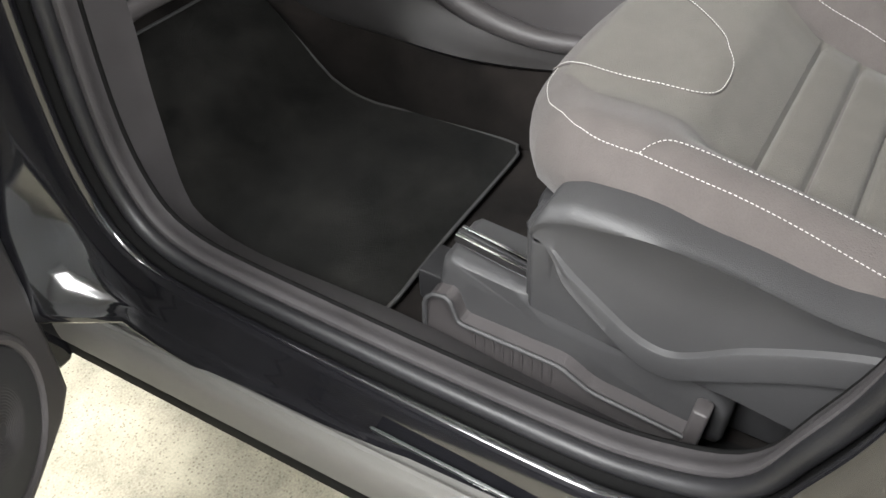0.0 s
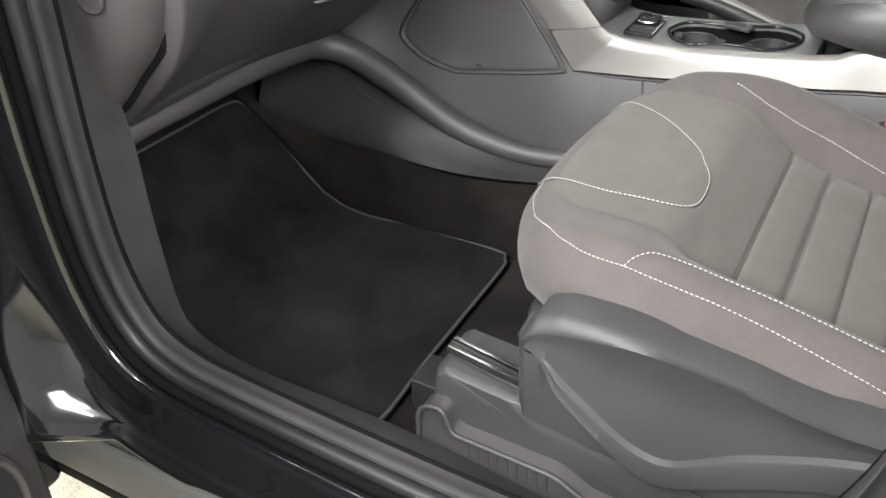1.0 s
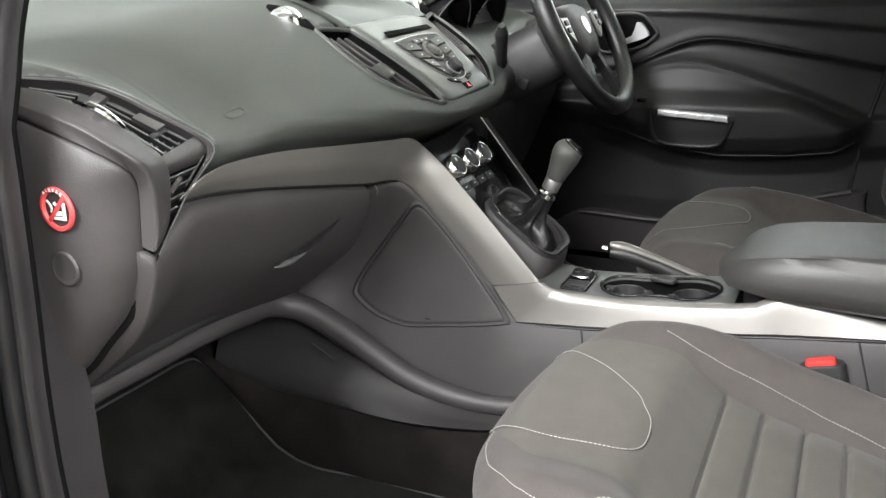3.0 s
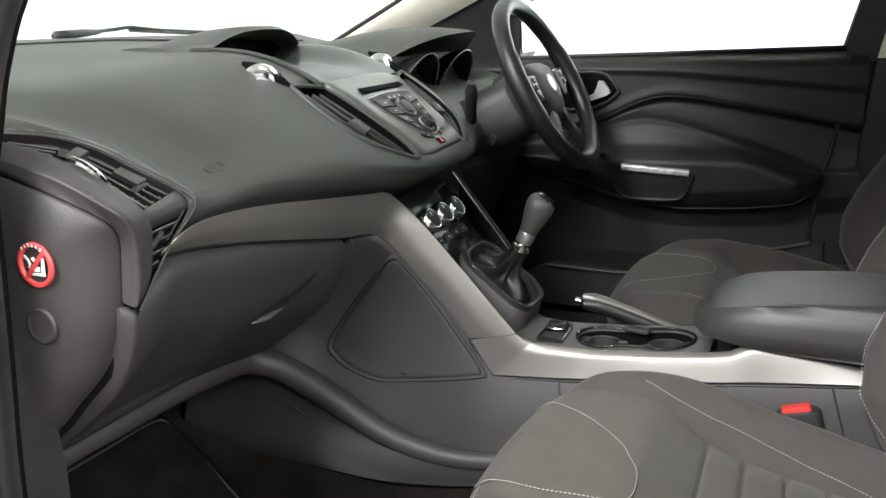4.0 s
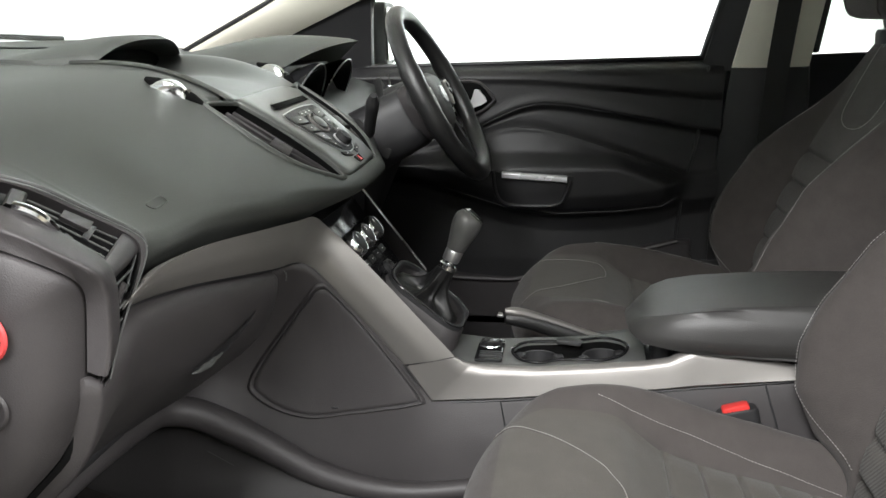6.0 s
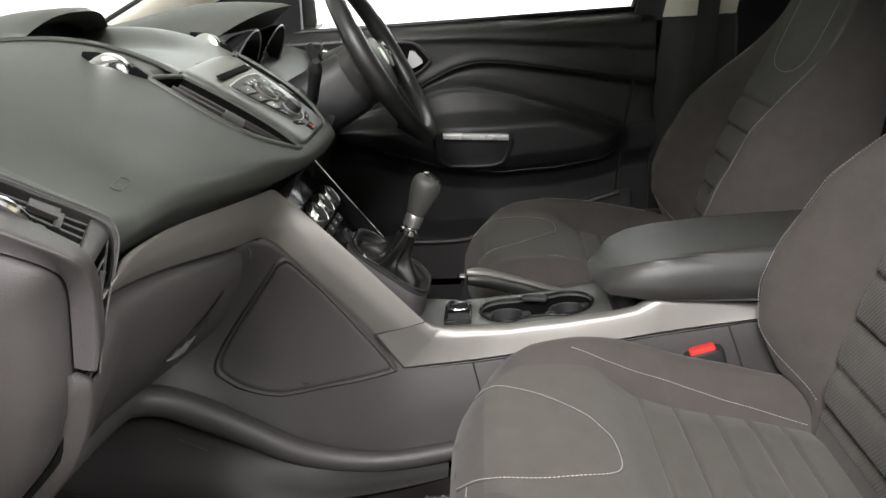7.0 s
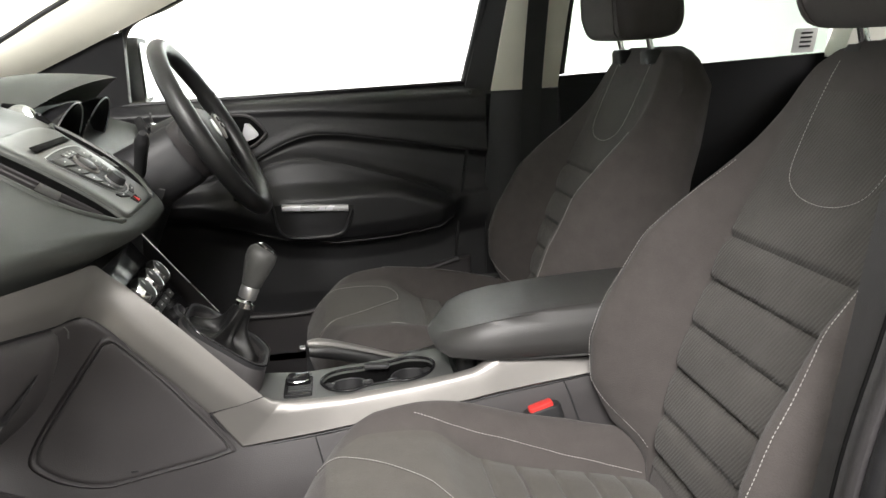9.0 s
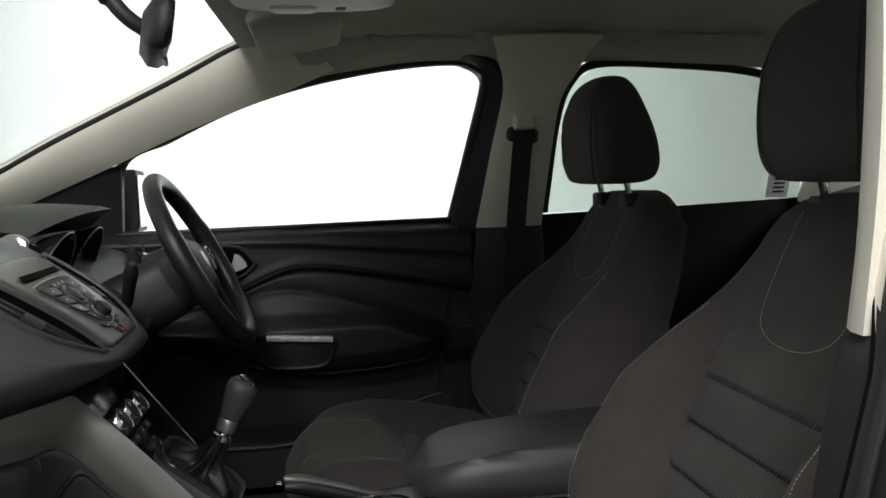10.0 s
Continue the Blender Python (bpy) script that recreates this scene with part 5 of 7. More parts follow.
# silver side strip along the console
TU = [(-0.124, 0.004, 0.694), (-0.122, -0.004, 0.688), (-0.119, -0.018, 0.683), (-0.117, -0.035, 0.681), (-0.115, -0.112, 0.681), (-0.113, -0.191, 0.687), (-0.112, -0.262, 0.695), (-0.111, -0.290, 0.700), (-0.108, -0.322, 0.717), (-0.108, -0.350, 0.714), (-0.108, -0.448, 0.696), (-0.108, -0.60, 0.688)]
TL = [(-0.130, 0.077, 0.680), (-0.129, 0.060, 0.653), (-0.128, 0.042, 0.625), (-0.128, 0.010, 0.628), (-0.128, -0.060, 0.634), (-0.127, -0.16, 0.645), (-0.126, -0.23, 0.652), (-0.125, -0.28, 0.657), (-0.124, -0.32, 0.662), (-0.124, -0.36, 0.667), (-0.122, -0.45, 0.677), (-0.118, -0.60, 0.686)]


def dense(pts, per=7):
    p = arr(pts)
    return np.vstack([p[i] + (p[i + 1] - p[i]) * t for i in range(len(p) - 1) for t in np.linspace(0, 1, per, endpoint=False)] + [p[-1:]])


tu, tl = dense(TU), dense(TL)
cols = []
for k in (0, 0.02, 0.05, 0.09, 0.14, 0.2, 0.3, 0.5, 0.7, 0.88, 0.94, 0.97, 1.0):
    b = 0.0075 * min(1.0, k / 0.22) ** 0.6 * min(1.0, (1 - k) / 0.06) ** 0.5
    cols.append(tu * (1 - k) + tl * k + arr((-1.0, 0, 0.3)) * b)
cols += [tl + (0.012, 0, 0), tu + (0.014, 0, -0.006)]
part("side_strip", sheet(arr(cols), wrap_u=True), SILVER, console, "satin silver side strip", 40)
part("strip_seam", tube([su[-1] + arr((-0.002, -0.001, 0.0)), (su[-1] + sl[-1]) / 2 + arr((-0.0075, -0.004, 0.001)), sl[-1] + arr((-0.002, 0.0, 0.0))], 0.0004, 6), PIPING, console, "thin grey seam")
part("strip_gap", tube(tl + (0.002, 0, -0.003), 0.002, 6), BLACKP, console)
# silver arm on the driver's side of the gear lever
arm = [(0.071, 0.180, 0.896), (0.077, 0.148, 0.849), (0.084, 0.115, 0.801), (0.090, 0.084, 0.756)]
part("trim_arm", tube(spl(arm, 30), 0.0011, 8), SATIN, console, "thin bright trim line")
part("arm_cheek", sheet(arr([spl(arm, 20), spl(arr(arm) + (0.05, 0.01, -0.01), 20), spl(arr(arm) + (0.09, 0.03, -0.14), 20)])), LOWER, console)


# console deck with cup holders and a switch well
CUPS = [(-0.069, -0.071), (-0.042, -0.078), (-0.028, -0.098), (-0.024, -0.134), (-0.017, -0.171), (-0.009, -0.203), (-0.021, -0.230), (-0.047, -0.238), (-0.078, -0.226), (-0.095, -0.198), (-0.091, -0.170), (-0.096, -0.135), (-0.107, -0.113), (-0.098, -0.086)]
cups = spl(CUPS, 72, True)


def deck_edge(y):
    return float(np.interp(y, [-0.36, -0.25, -0.186, -0.05, -0.02, 0.0, 0.03], [0.055, 0.024, 0.006, -0.014, -0.012, 0.006, 0.03]))


def deck_z(y):
    return 0.681 + 0.004 * float(smooth((-0.1 - y) / 0.2))


def to_edge(p, c):
    """Where the ray from c through p leaves the deck."""
    for s_ in np.linspace(1, 12, 900):
        x, y = c + (p - c) * s_
        if x < -0.116 or x > deck_edge(y) or y > 0.03 or y < -0.262:
            return arr((np.clip(x, -0.116, deck_edge(y)), np.clip(y, -0.262, 0.03)))


mid = arr((-0.060, -0.154))
rim_edge = arr([to_edge(p, mid) for p in cups])
rows = [np.c_[rim_edge, [deck_z(y) - 0.09 for y in rim_edge[:, 1]]], np.c_[rim_edge * 1.0, [deck_z(y) - 0.002 for y in rim_edge[:, 1]]]]
for k in (0.03, 0.3, 0.6, 0.97, 1.0):
    q = rim_edge * (1 - k) + cups * k
    rows.append(np.c_[q, [deck_z(y) for y in q[:, 1]]])
for k, d in ((0.985, 0.004), (0.975, 0.010), (0.97, 0.05), (0.9, 0.054), (0.05, 0.054)):
    q = mid + (cups - mid) * k
    rows.append(np.c_[q, [deck_z(y) - d for y in q[:, 1]]])
part("deck", sheet(arr(rows[:8]), wrap_v=True), DECK, console, "dark grey console deck", 30)
# cup shade is painted in with the near-zero black
part("cup_recess", sheet(arr(rows[7:]), wrap_v=True), SHADEBLACK, console, "shade-black cup holder recess", 40)
part("deck_front", plate([(-0.114, 0.10, 0.67), (0.028, 0.10, 0.67), (0.028, 0.029, 0.6805), (-0.114, 0.029, 0.6805)], (0, 0, -0.02), 0.002), DECK, console)
part("rear_tray", rbox((-0.028, -0.31, 0.655), (0.15, 0.10, 0.02), 0.006, 0.003), SHIELD, console, "dark tray ahead of the armrest")
for cx, cy in ((-0.069, -0.110), (-0.055, -0.202)):
    part("cup_wall", lathe([(0.0290, -0.045), (0.0290, -0.002), (0.0298, 0.0), (0.0306, -0.002), (0.0306, -0.045)], (cx, cy, 0.6745), (0, 0, 1), 36), BLACKP, console, "black cup well", 50)
part("tunnel_top", rbox((0.03, -0.1, 0.58), (0.16, 0.5, 0.05), 0.03, 0.015), BLACKP, console)
part("cup_holder_rim", tube([(x, y, 0.6828 + 0.004 * smooth((-0.1 - y) / 0.2)) for x, y in cups], 0.0022, 8, True), GLOSSB, console, "gloss black cup holder rim")
for cx, cy, turns in ((-0.070, -0.110, (1.2, 2.2, 5.0)), (-0.055, -0.202, (1.9, 4.2, 5.3))):
    part("cup_ring", tube([(cx + 0.0295 * math.cos(a), cy + 0.0295 * math.sin(a), 0.6735) for a in np.linspace(0, 2 * math.pi, 36, endpoint=False)], 0.0012, 6, True), SHIELD, console)
    for a in turns:
        part("cup_finger", rbox((cx + 0.029 * math.cos(a), cy + 0.029 * math.sin(a), 0.6735), (0.015, 0.011, 0.006), 0.004, 0.002, (0, 0, math.degrees(a))), BLACKP, console)
part("cup_bridge", rbox((-0.030, -0.153, 0.6855), (0.016, 0.038, 0.006), 0.004, 0.002, (0, 0, -12)), SHIELD, console, "grey bridge on the cup holder rim")

switch = thing("console_switch", (-0.055, -0.045, 0.684), "small black rocker switch with chrome cap", "switch")
part("bezel", rbox((-0.075, -0.039, 0.683), (0.066, 0.040, 0.006), 0.004, 0.002), GLOSSB, switch)
part("cap", rbox((-0.058, -0.039, 0.689), (0.022, 0.032, 0.010), 0.006, 0.004, (0, -14, 0)), GLOSSB, switch, "gloss black rocker cap")
part("cap_edge", tube(spl([(-0.069, -0.025, 0.690), (-0.074, -0.032, 0.690), (-0.074, -0.046, 0.690), (-0.069, -0.053, 0.690)], 16), 0.0012, 6), CHROME, switch, "chrome edge")
part("rear_edge", tube([(-0.043, -0.020, 0.687), (-0.040, -0.058, 0.687)], 0.0010, 6), BLACKP, switch)
for k in range(3):
    part("rib", rbox((-0.083 - 0.008 * k, -0.041, 0.6868), (0.003, 0.032, 0.0025), 0.001, 0.0005), BLACKP, switch)

# gear lever on its sloping black panel
gear = thing("gear_lever", (-0.02, 0.03, 0.70), "gear lever with black boot and grey knob", "gear lever")
gd = arr((0, 0.780, 0.626))
gn = arr((0, -0.626, 0.780))
gc = arr((-0.021, 0.060, 0.750))
part("panel", loft([on(rrect(w, h, r_, 7), gc - gn * d - gd * e_, ex, gd) for w, h, d, r_, e_ in ((0.156, 0.170, 0.062, 0.03, 0.008), (0.150, 0.166, 0.052, 0.03, 0.006), (0.126, 0.146, 0.010, 0.032, 0.0), (0.120, 0.140, 0.003, 0.032, 0.0), (0.114, 0.134, 0.0, 0.032, 0.0), (0.100, 0.122, 0.0, 0.03, 0.0), (0.096, 0.116, 0.006, 0.03, 0.0), (0.092, 0.112, 0.030, 0.03, 0.0), (0.02, 0.03, 0.032, 0.01, 0.0))]), LOWER, gear, "charcoal sloping gear plinth")
part("boot_frame", loft([on(rrect(w, h, 0.034, 8), gc + gn * d, ex, gd) for w, h, d in ((0.118, 0.138, -0.002), (0.117, 0.137, 0.004), (0.113, 0.133, 0.0065), (0.106, 0.126, 0.0060), (0.102, 0.122, 0.003), (0.101, 0.121, -0.004))], False), BLACKP, gear, "black boot frame", 30)
part("boot_frame_edge", tube(on(rrect(0.116, 0.136, 0.034, 8), gc + gn * 0.0055, ex, gd), 0.0011, 8, True), GLOSSB, gear)
rows = []
tip = arr((-0.028, 0.028, 0.800))
foot = gc - gn * 0.010
aa = np.linspace(0, 2 * np.pi, 64, endpoint=False)
for k, w in ((0.0, 1.0), (0.05, 0.96), (0.11, 0.82), (0.18, 0.60), (0.26, 0.40), (0.35, 0.26), (0.45, 0.17), (0.56, 0.11), (0.68, 0.07), (0.82, 0.04), (0.95, 0.0), (1.0, 0.0)):
    m = foot * (1 - k) + tip * k
    fold = 1 + 0.42 * math.sin(math.pi * min(1, w * 1.1)) * (1 - 2 * np.abs(np.sin(2 * aa + 0.6))) + 0.16 * math.sin(math.pi * min(1, w)) * (1 - 2 * np.abs(np.sin(4.5 * aa)))
    ra, rb = (0.0135 + 0.036 * w), (0.0135 + 0.046 * w)
    o = np.c_[ra * np.cos(aa), rb * np.sin(aa)] * fold[:, None]
    rows.append(on(o, m, ex, gd * (1 - k) + arr((0, 0.95, 0.3)) * k))
part("boot", loft(rows), BOOT, gear, "creased black leather boot", 60)
part("boot_ring", lathe([(0.0125, -0.006), (0.0145, -0.004), (0.0145, 0.003), (0.012, 0.005)], tip, arr((0.006, -0.030, 0.066)) / 0.0727, 24), CHROME, gear, "chrome boot ring")
ld = arr((0.006, -0.030, 0.066))
ld /= np.linalg.norm(ld)
part("shaft", lathe([(0.008, -0.01), (0.008, 0.03)], tip, ld, 16), CHROME, gear, "chrome shaft")
part("collar", lathe([(0.009, 0.012), (0.0125, 0.013), (0.0130, 0.016), (0.0135, 0.028), (0.0128, 0.031), (0.011, 0.031)], tip - ld * 0.004, ld, 22), SATIN, gear, "satin collar ring")
knob = [(0.0125, 0.027), (0.0140, 0.029), (0.0152, 0.036), (0.0178, 0.048), (0.0205, 0.060), (0.0218, 0.068), (0.0215, 0.076), (0.0198, 0.082), (0.0155, 0.0865), (0.008, 0.089), (0, 0.0893)]
kg = lathe(knob, tip, ld, 28)
part("knob", kg, material("grey_leather_knob", (0.075, 0.075, 0.072), 0.42, 0.25, 900, 0.25), gear, "rounded grey leather knob")
kt = ld + arr((0.25, -0.35, -0.1))
kt /= np.linalg.norm(kt)
kp = tip + ld * 0.082 + arr((0.002, -0.006, 0))
part("knob_cap", lathe([(0.0160, -0.006), (0.0165, 0.001), (0.013, 0.0045), (0, 0.0056)], kp, kt, 28), GLOSSB, gear, "gloss black shift pattern cap")
part("knob_ring", tube([kp + 0.0165 * (math.cos(a) * basis(kt)[0] + math.sin(a) * basis(kt)[1]) for a in np.linspace(0, 2 * math.pi, 30, endpoint=False)], 0.0014, 6, True), CHROME, gear, "chrome cap edge")

# heater controls above the gear lever
climate = thing("heater_panel", (0, 0.15, 0.85), "black heater panel with chrome-ringed knobs", "control panel")
hn = arr((0, -0.80, 0.60)) / 1.0
hu = arr((0, 0.60, 0.80))
hc = arr((-0.044, 0.156, 0.838))
knob_c = hc + ex * -0.008 - hu * 0.008
part("panel", plate(on(arr([(-0.104, 0.062), (0.098, 0.062), (0.088, -0.02), (0.075, -0.085), (-0.075, -0.085), (-0.088, -0.02)]), hc - hn * 0.02, ex, hu), hn * 0.022, 0.003), GLOSSB, climate, "gloss black panel")
for x in (-0.048, 0.0, 0.048):
    p = knob_c + ex * x + hu * 0.014 + hn * 0.002
    part("knob_ring", lathe([(0.0200, 0), (0.0205, 0.010), (0.0203, 0.013), (0.0178, 0.0205), (0.0168, 0.0215), (0.0158, 0.0212)], p, hn, 32), CHROME, climate, "chrome knob ring")
    k_ = part("knob", lathe([(0.0160, 0.010), (0.0160, 0.0208), (0.0150, 0.0214), (0, 0.0214)], p, hn, 28), BLACKP, climate, "black knob face")
    part("knob_pointer", plate(on(rrect(0.0014, 0.006, 0.0006, 2), p + hn * 0.0215 + hu * 0.008, ex, hu), hn * 0.0006, 0.0002), WHITEPRINT, k_)
for x in (-0.045, -0.015, 0.015, 0.045):
    part("button", plate(on(rrect(0.024, 0.012, 0.002), hc + ex * x - hu * 0.028 + hn * 0.002, ex, hu), hn * 0.003, 0.001), BLACKP, climate)
    part("button_mark", plate(on(rrect(0.005, 0.0016, 0.0007, 2), hc + ex * x - hu * 0.028 + hn * 0.0052, ex, hu), hn * 0.0004, 0.0001), WHITEPRINT, climate)
part("socket", lathe([(0.014, 0), (0.014, 0.006), (0.011, 0.007), (0.010, 0.002), (0, 0.002)], hc - hu * 0.058 + ex * 0.02 + hn * 0.002, hn, 22), BLACKP, climate, "round power socket")

# handbrake beside the console
brake = thing("handbrake", (0.07, -0.17, 0.64), "black handbrake lever with silver top", "handbrake")
bp = spl([(0.078, -0.250, 0.640), (0.074, -0.19, 0.655), (0.068, -0.13, 0.677), (0.060, -0.08, 0.694), (0.054, -0.050, 0.699)], 24)
part("grip", tube(bp + (0, 0, -0.010), np.interp(np.linspace(0, 1, 24), [0, 0.5, 0.9, 1], [0.013, 0.014, 0.013, 0.009]), 12), LEATHER, brake, "black grip")
part("top_strip", tube(bp + (-0.003, 0, 0.003), np.interp(np.linspace(0, 1, 24), [0, 0.7, 0.94, 1], [0.004, 0.0065, 0.0085, 0.005]), 10), SILVER, brake, "satin silver top strip")
part("button", lathe([(0.005, 0), (0.005, 0.008), (0.003, 0.010), (0, 0.010)], (0.053, -0.046, 0.694), (-0.1, 0.95, 0.1), 14), CHROME, brake)
part("base", rbox((0.082, -0.24, 0.63), (0.06, 0.12, 0.05), 0.02, 0.012, (-12, 0, 0)), BLACKP, brake)

# padded armrest
armrest = thing("armrest", (-0.03, -0.45, 0.70), "padded black armrest on the console", "armrest")
rows = []
for y, w, zt, zb in ((-0.254, 0.05, 0.742, 0.729), (-0.259, 0.11, 0.748, 0.724), (-0.274, 0.162, 0.756, 0.718), (-0.300, 0.190, 0.764, 0.713), (-0.34, 0.201, 0.771, 0.710), (-0.40, 0.205, 0.776, 0.708), (-0.48, 0.206, 0.780, 0.706), (-0.58, 0.205, 0.782, 0.704), (-0.64, 0.20, 0.780, 0.704)):
    h = zt - zb
    o = rrect(w, h, h * 0.30, 6)
    o[:, 0] *= 1 - 0.10 * (o[:, 1] / h + 0.5)
    rows.append(np.c_[o[:, 0] - 0.035, np.full(len(o), y) - 0.02 * (o[:, 1] / h - 0.5) * (y > -0.3), o[:, 1] + (zt + zb) / 2])
rr_ = arr(rows)
part("pad", loft([spl(r, 40, True) for r in rr_]), ARMPAD, armrest, "soft dark padded lid", 60)
part("box", rbox((-0.02, -0.48, 0.66), (0.17, 0.34, 0.10), 0.02, 0.01), LOWER, armrest, "charcoal storage box")
part("hinge", rbox((-0.03, -0.285, 0.695), (0.09, 0.03, 0.04), 0.01, 0.006), BLACKP, armrest)


# ---- front seats: built about their own middle, then placed ----
def pulse(t, c, w):
    return np.exp(-((t - c) / w) ** 2)


CY = (-0.276, -0.321, -0.369, -0.416, -0.460)
BZ = (0.600, 0.652, 0.716, 0.776, 0.833, 0.888)
HWY = arr([-0.54, -0.40, -0.28, -0.20, -0.14, -0.095, -0.080, -0.061, -0.052, -0.047, -0.043])
HWU = arr([0.232, 0.243, 0.244, 0.237, 0.222, 0.190, 0.168, 0.130, 0.102, 0.075, 0.035])


def cushion_half(y):
    return float(np.interp(y, HWY, HWU))


def front_y(u):
    """The front rim of the cushion at u."""
    return float(np.interp(abs(u), [0.0, 0.035, 0.075, 0.102, 0.130, 0.168, 0.190, 0.222, 0.237, 0.245], [-0.042, -0.043, -0.047, -0.052, -0.061, -0.080, -0.095, -0.14, -0.20, -0.28]))


def through_points(xs_, zs_):
    """A smooth curve through points, as a table for np.interp."""
    q = spl(np.c_[xs_, zs_], 240)
    o_ = np.argsort(q[:, 0])
    return q[o_, 0], q[o_, 1]


MID_Z = through_points([-0.54, -0.45, -0.38, -0.32, -0.278, -0.24, -0.20, -0.10, -0.04], [0.545, 0.572, 0.588, 0.600, 0.612, 0.636, 0.661, 0.664, 0.655])
BOL_Z = through_points([-0.54, -0.45, -0.40, -0.30, -0.20, -0.12, -0.04], [0.612, 0.632, 0.645, 0.667, 0.679, 0.676, 0.665])


def cushion_top(u, y):
    """Height of the seat cushion; u to the outer side is negative."""
    au = abs(u)
    zc, zb = float(np.interp(y, *MID_Z)), float(np.interp(y, *BOL_Z))
    bol = smooth((au - 0.128) / 0.075)
    z = zc + (zb - zc) * bol
    z -= 0.009 * pulse(au, 0.152, 0.010) * smooth((-0.22 - y) / 0.05)
    if au < 0.165:
        for k in CY:
            z -= 0.0065 * pulse(y, k, 0.0034) * (1 - smooth((au - 0.135) / 0.022))
        z += 0.005 * smooth((-0.270 - y) / 0.01) * (1 - smooth((au - 0.13) / 0.02)) * abs(math.sin((y + 0.276) / 0.046 * math.pi)) ** 0.5
    z -= 0.016 * smooth((u - 0.10) / 0.08) * smooth((-0.22 - y) / 0.14)
    e = min(cushion_half(y) - au, 0.8 * (front_y(u) - y))
    z -= 0.030 * (1 - min(1.0, max(0.0, e / 0.042))) ** 2.2
    return float(z)


def back_y(z):
    """The backrest's middle line, front face."""
    return float(np.interp(z, [0.50, 0.60, 0.65, 0.72, 0.78, 0.83, 0.89, 0.95, 1.0, 1.08, 1.13], [-0.487, -0.508, -0.518, -0.538, -0.558, -0.580, -0.604, -0.638, -0.664, -0.702, -0.730]))


def half_w(z):
    return float(np.interp(z, [0.50, 0.57, 0.62, 0.70, 0.80, 0.88, 0.95, 1.02, 1.07, 1.095, 1.112, 1.122], [0.195, 0.222, 0.236, 0.247, 0.246, 0.234, 0.212, 0.184, 0.166, 0.150, 0.120, 0.07]))


def bolster(z):
    return float(np.interp(z, [0.50, 0.57, 0.618, 0.683, 0.742, 0.80, 0.88, 0.95, 1.0, 1.05, 1.13], [-0.05, -0.01, 0.040, 0.082, 0.098, 0.096, 0.082, 0.054, 0.028, 0.006, -0.01]))


def back_face(v, z):
    """A place on the backrest's front; v from -1 to 1 across."""
    w = half_w(z)
    u = v * w
    au = abs(u)
    y = back_y(z) + bolster(z) * smooth((au - 0.132) / 0.075)
    y -= 0.045 * smooth((abs(v) - 0.84) / 0.17) ** 2
    if z < 0.93:
        y -= 0.008 * pulse(au, 0.142, 0.006) * smooth((0.93 - z) / 0.03)
    if au < 0.145:
        soft = 1 - smooth((au - 0.128) / 0.018)
        for k in BZ:
            y -= (0.0095 if k == BZ[-1] else 0.0060) * pulse(z, k, 0.0058) * soft
        if 0.60 < z < 0.888:
            y += 0.006 * soft * abs(math.sin((z - 0.600) / 0.0576 * math.pi)) ** 0.5
    return u, y


def stitches(points, pitch=0.0046, length=0.0028, r=0.00046):
    p = arr(points)
    s = np.r_[0, np.cumsum(np.linalg.norm(np.diff(p, axis=0), axis=1))]
    geos = []
    for a in np.arange(0, s[-1] - length, pitch):
        q = [[np.interp(t, s, p[:, k]) for k in range(3)] for t in (a, a + length)]
        geos.append(tube(q, r, 5))
    return join(*geos)


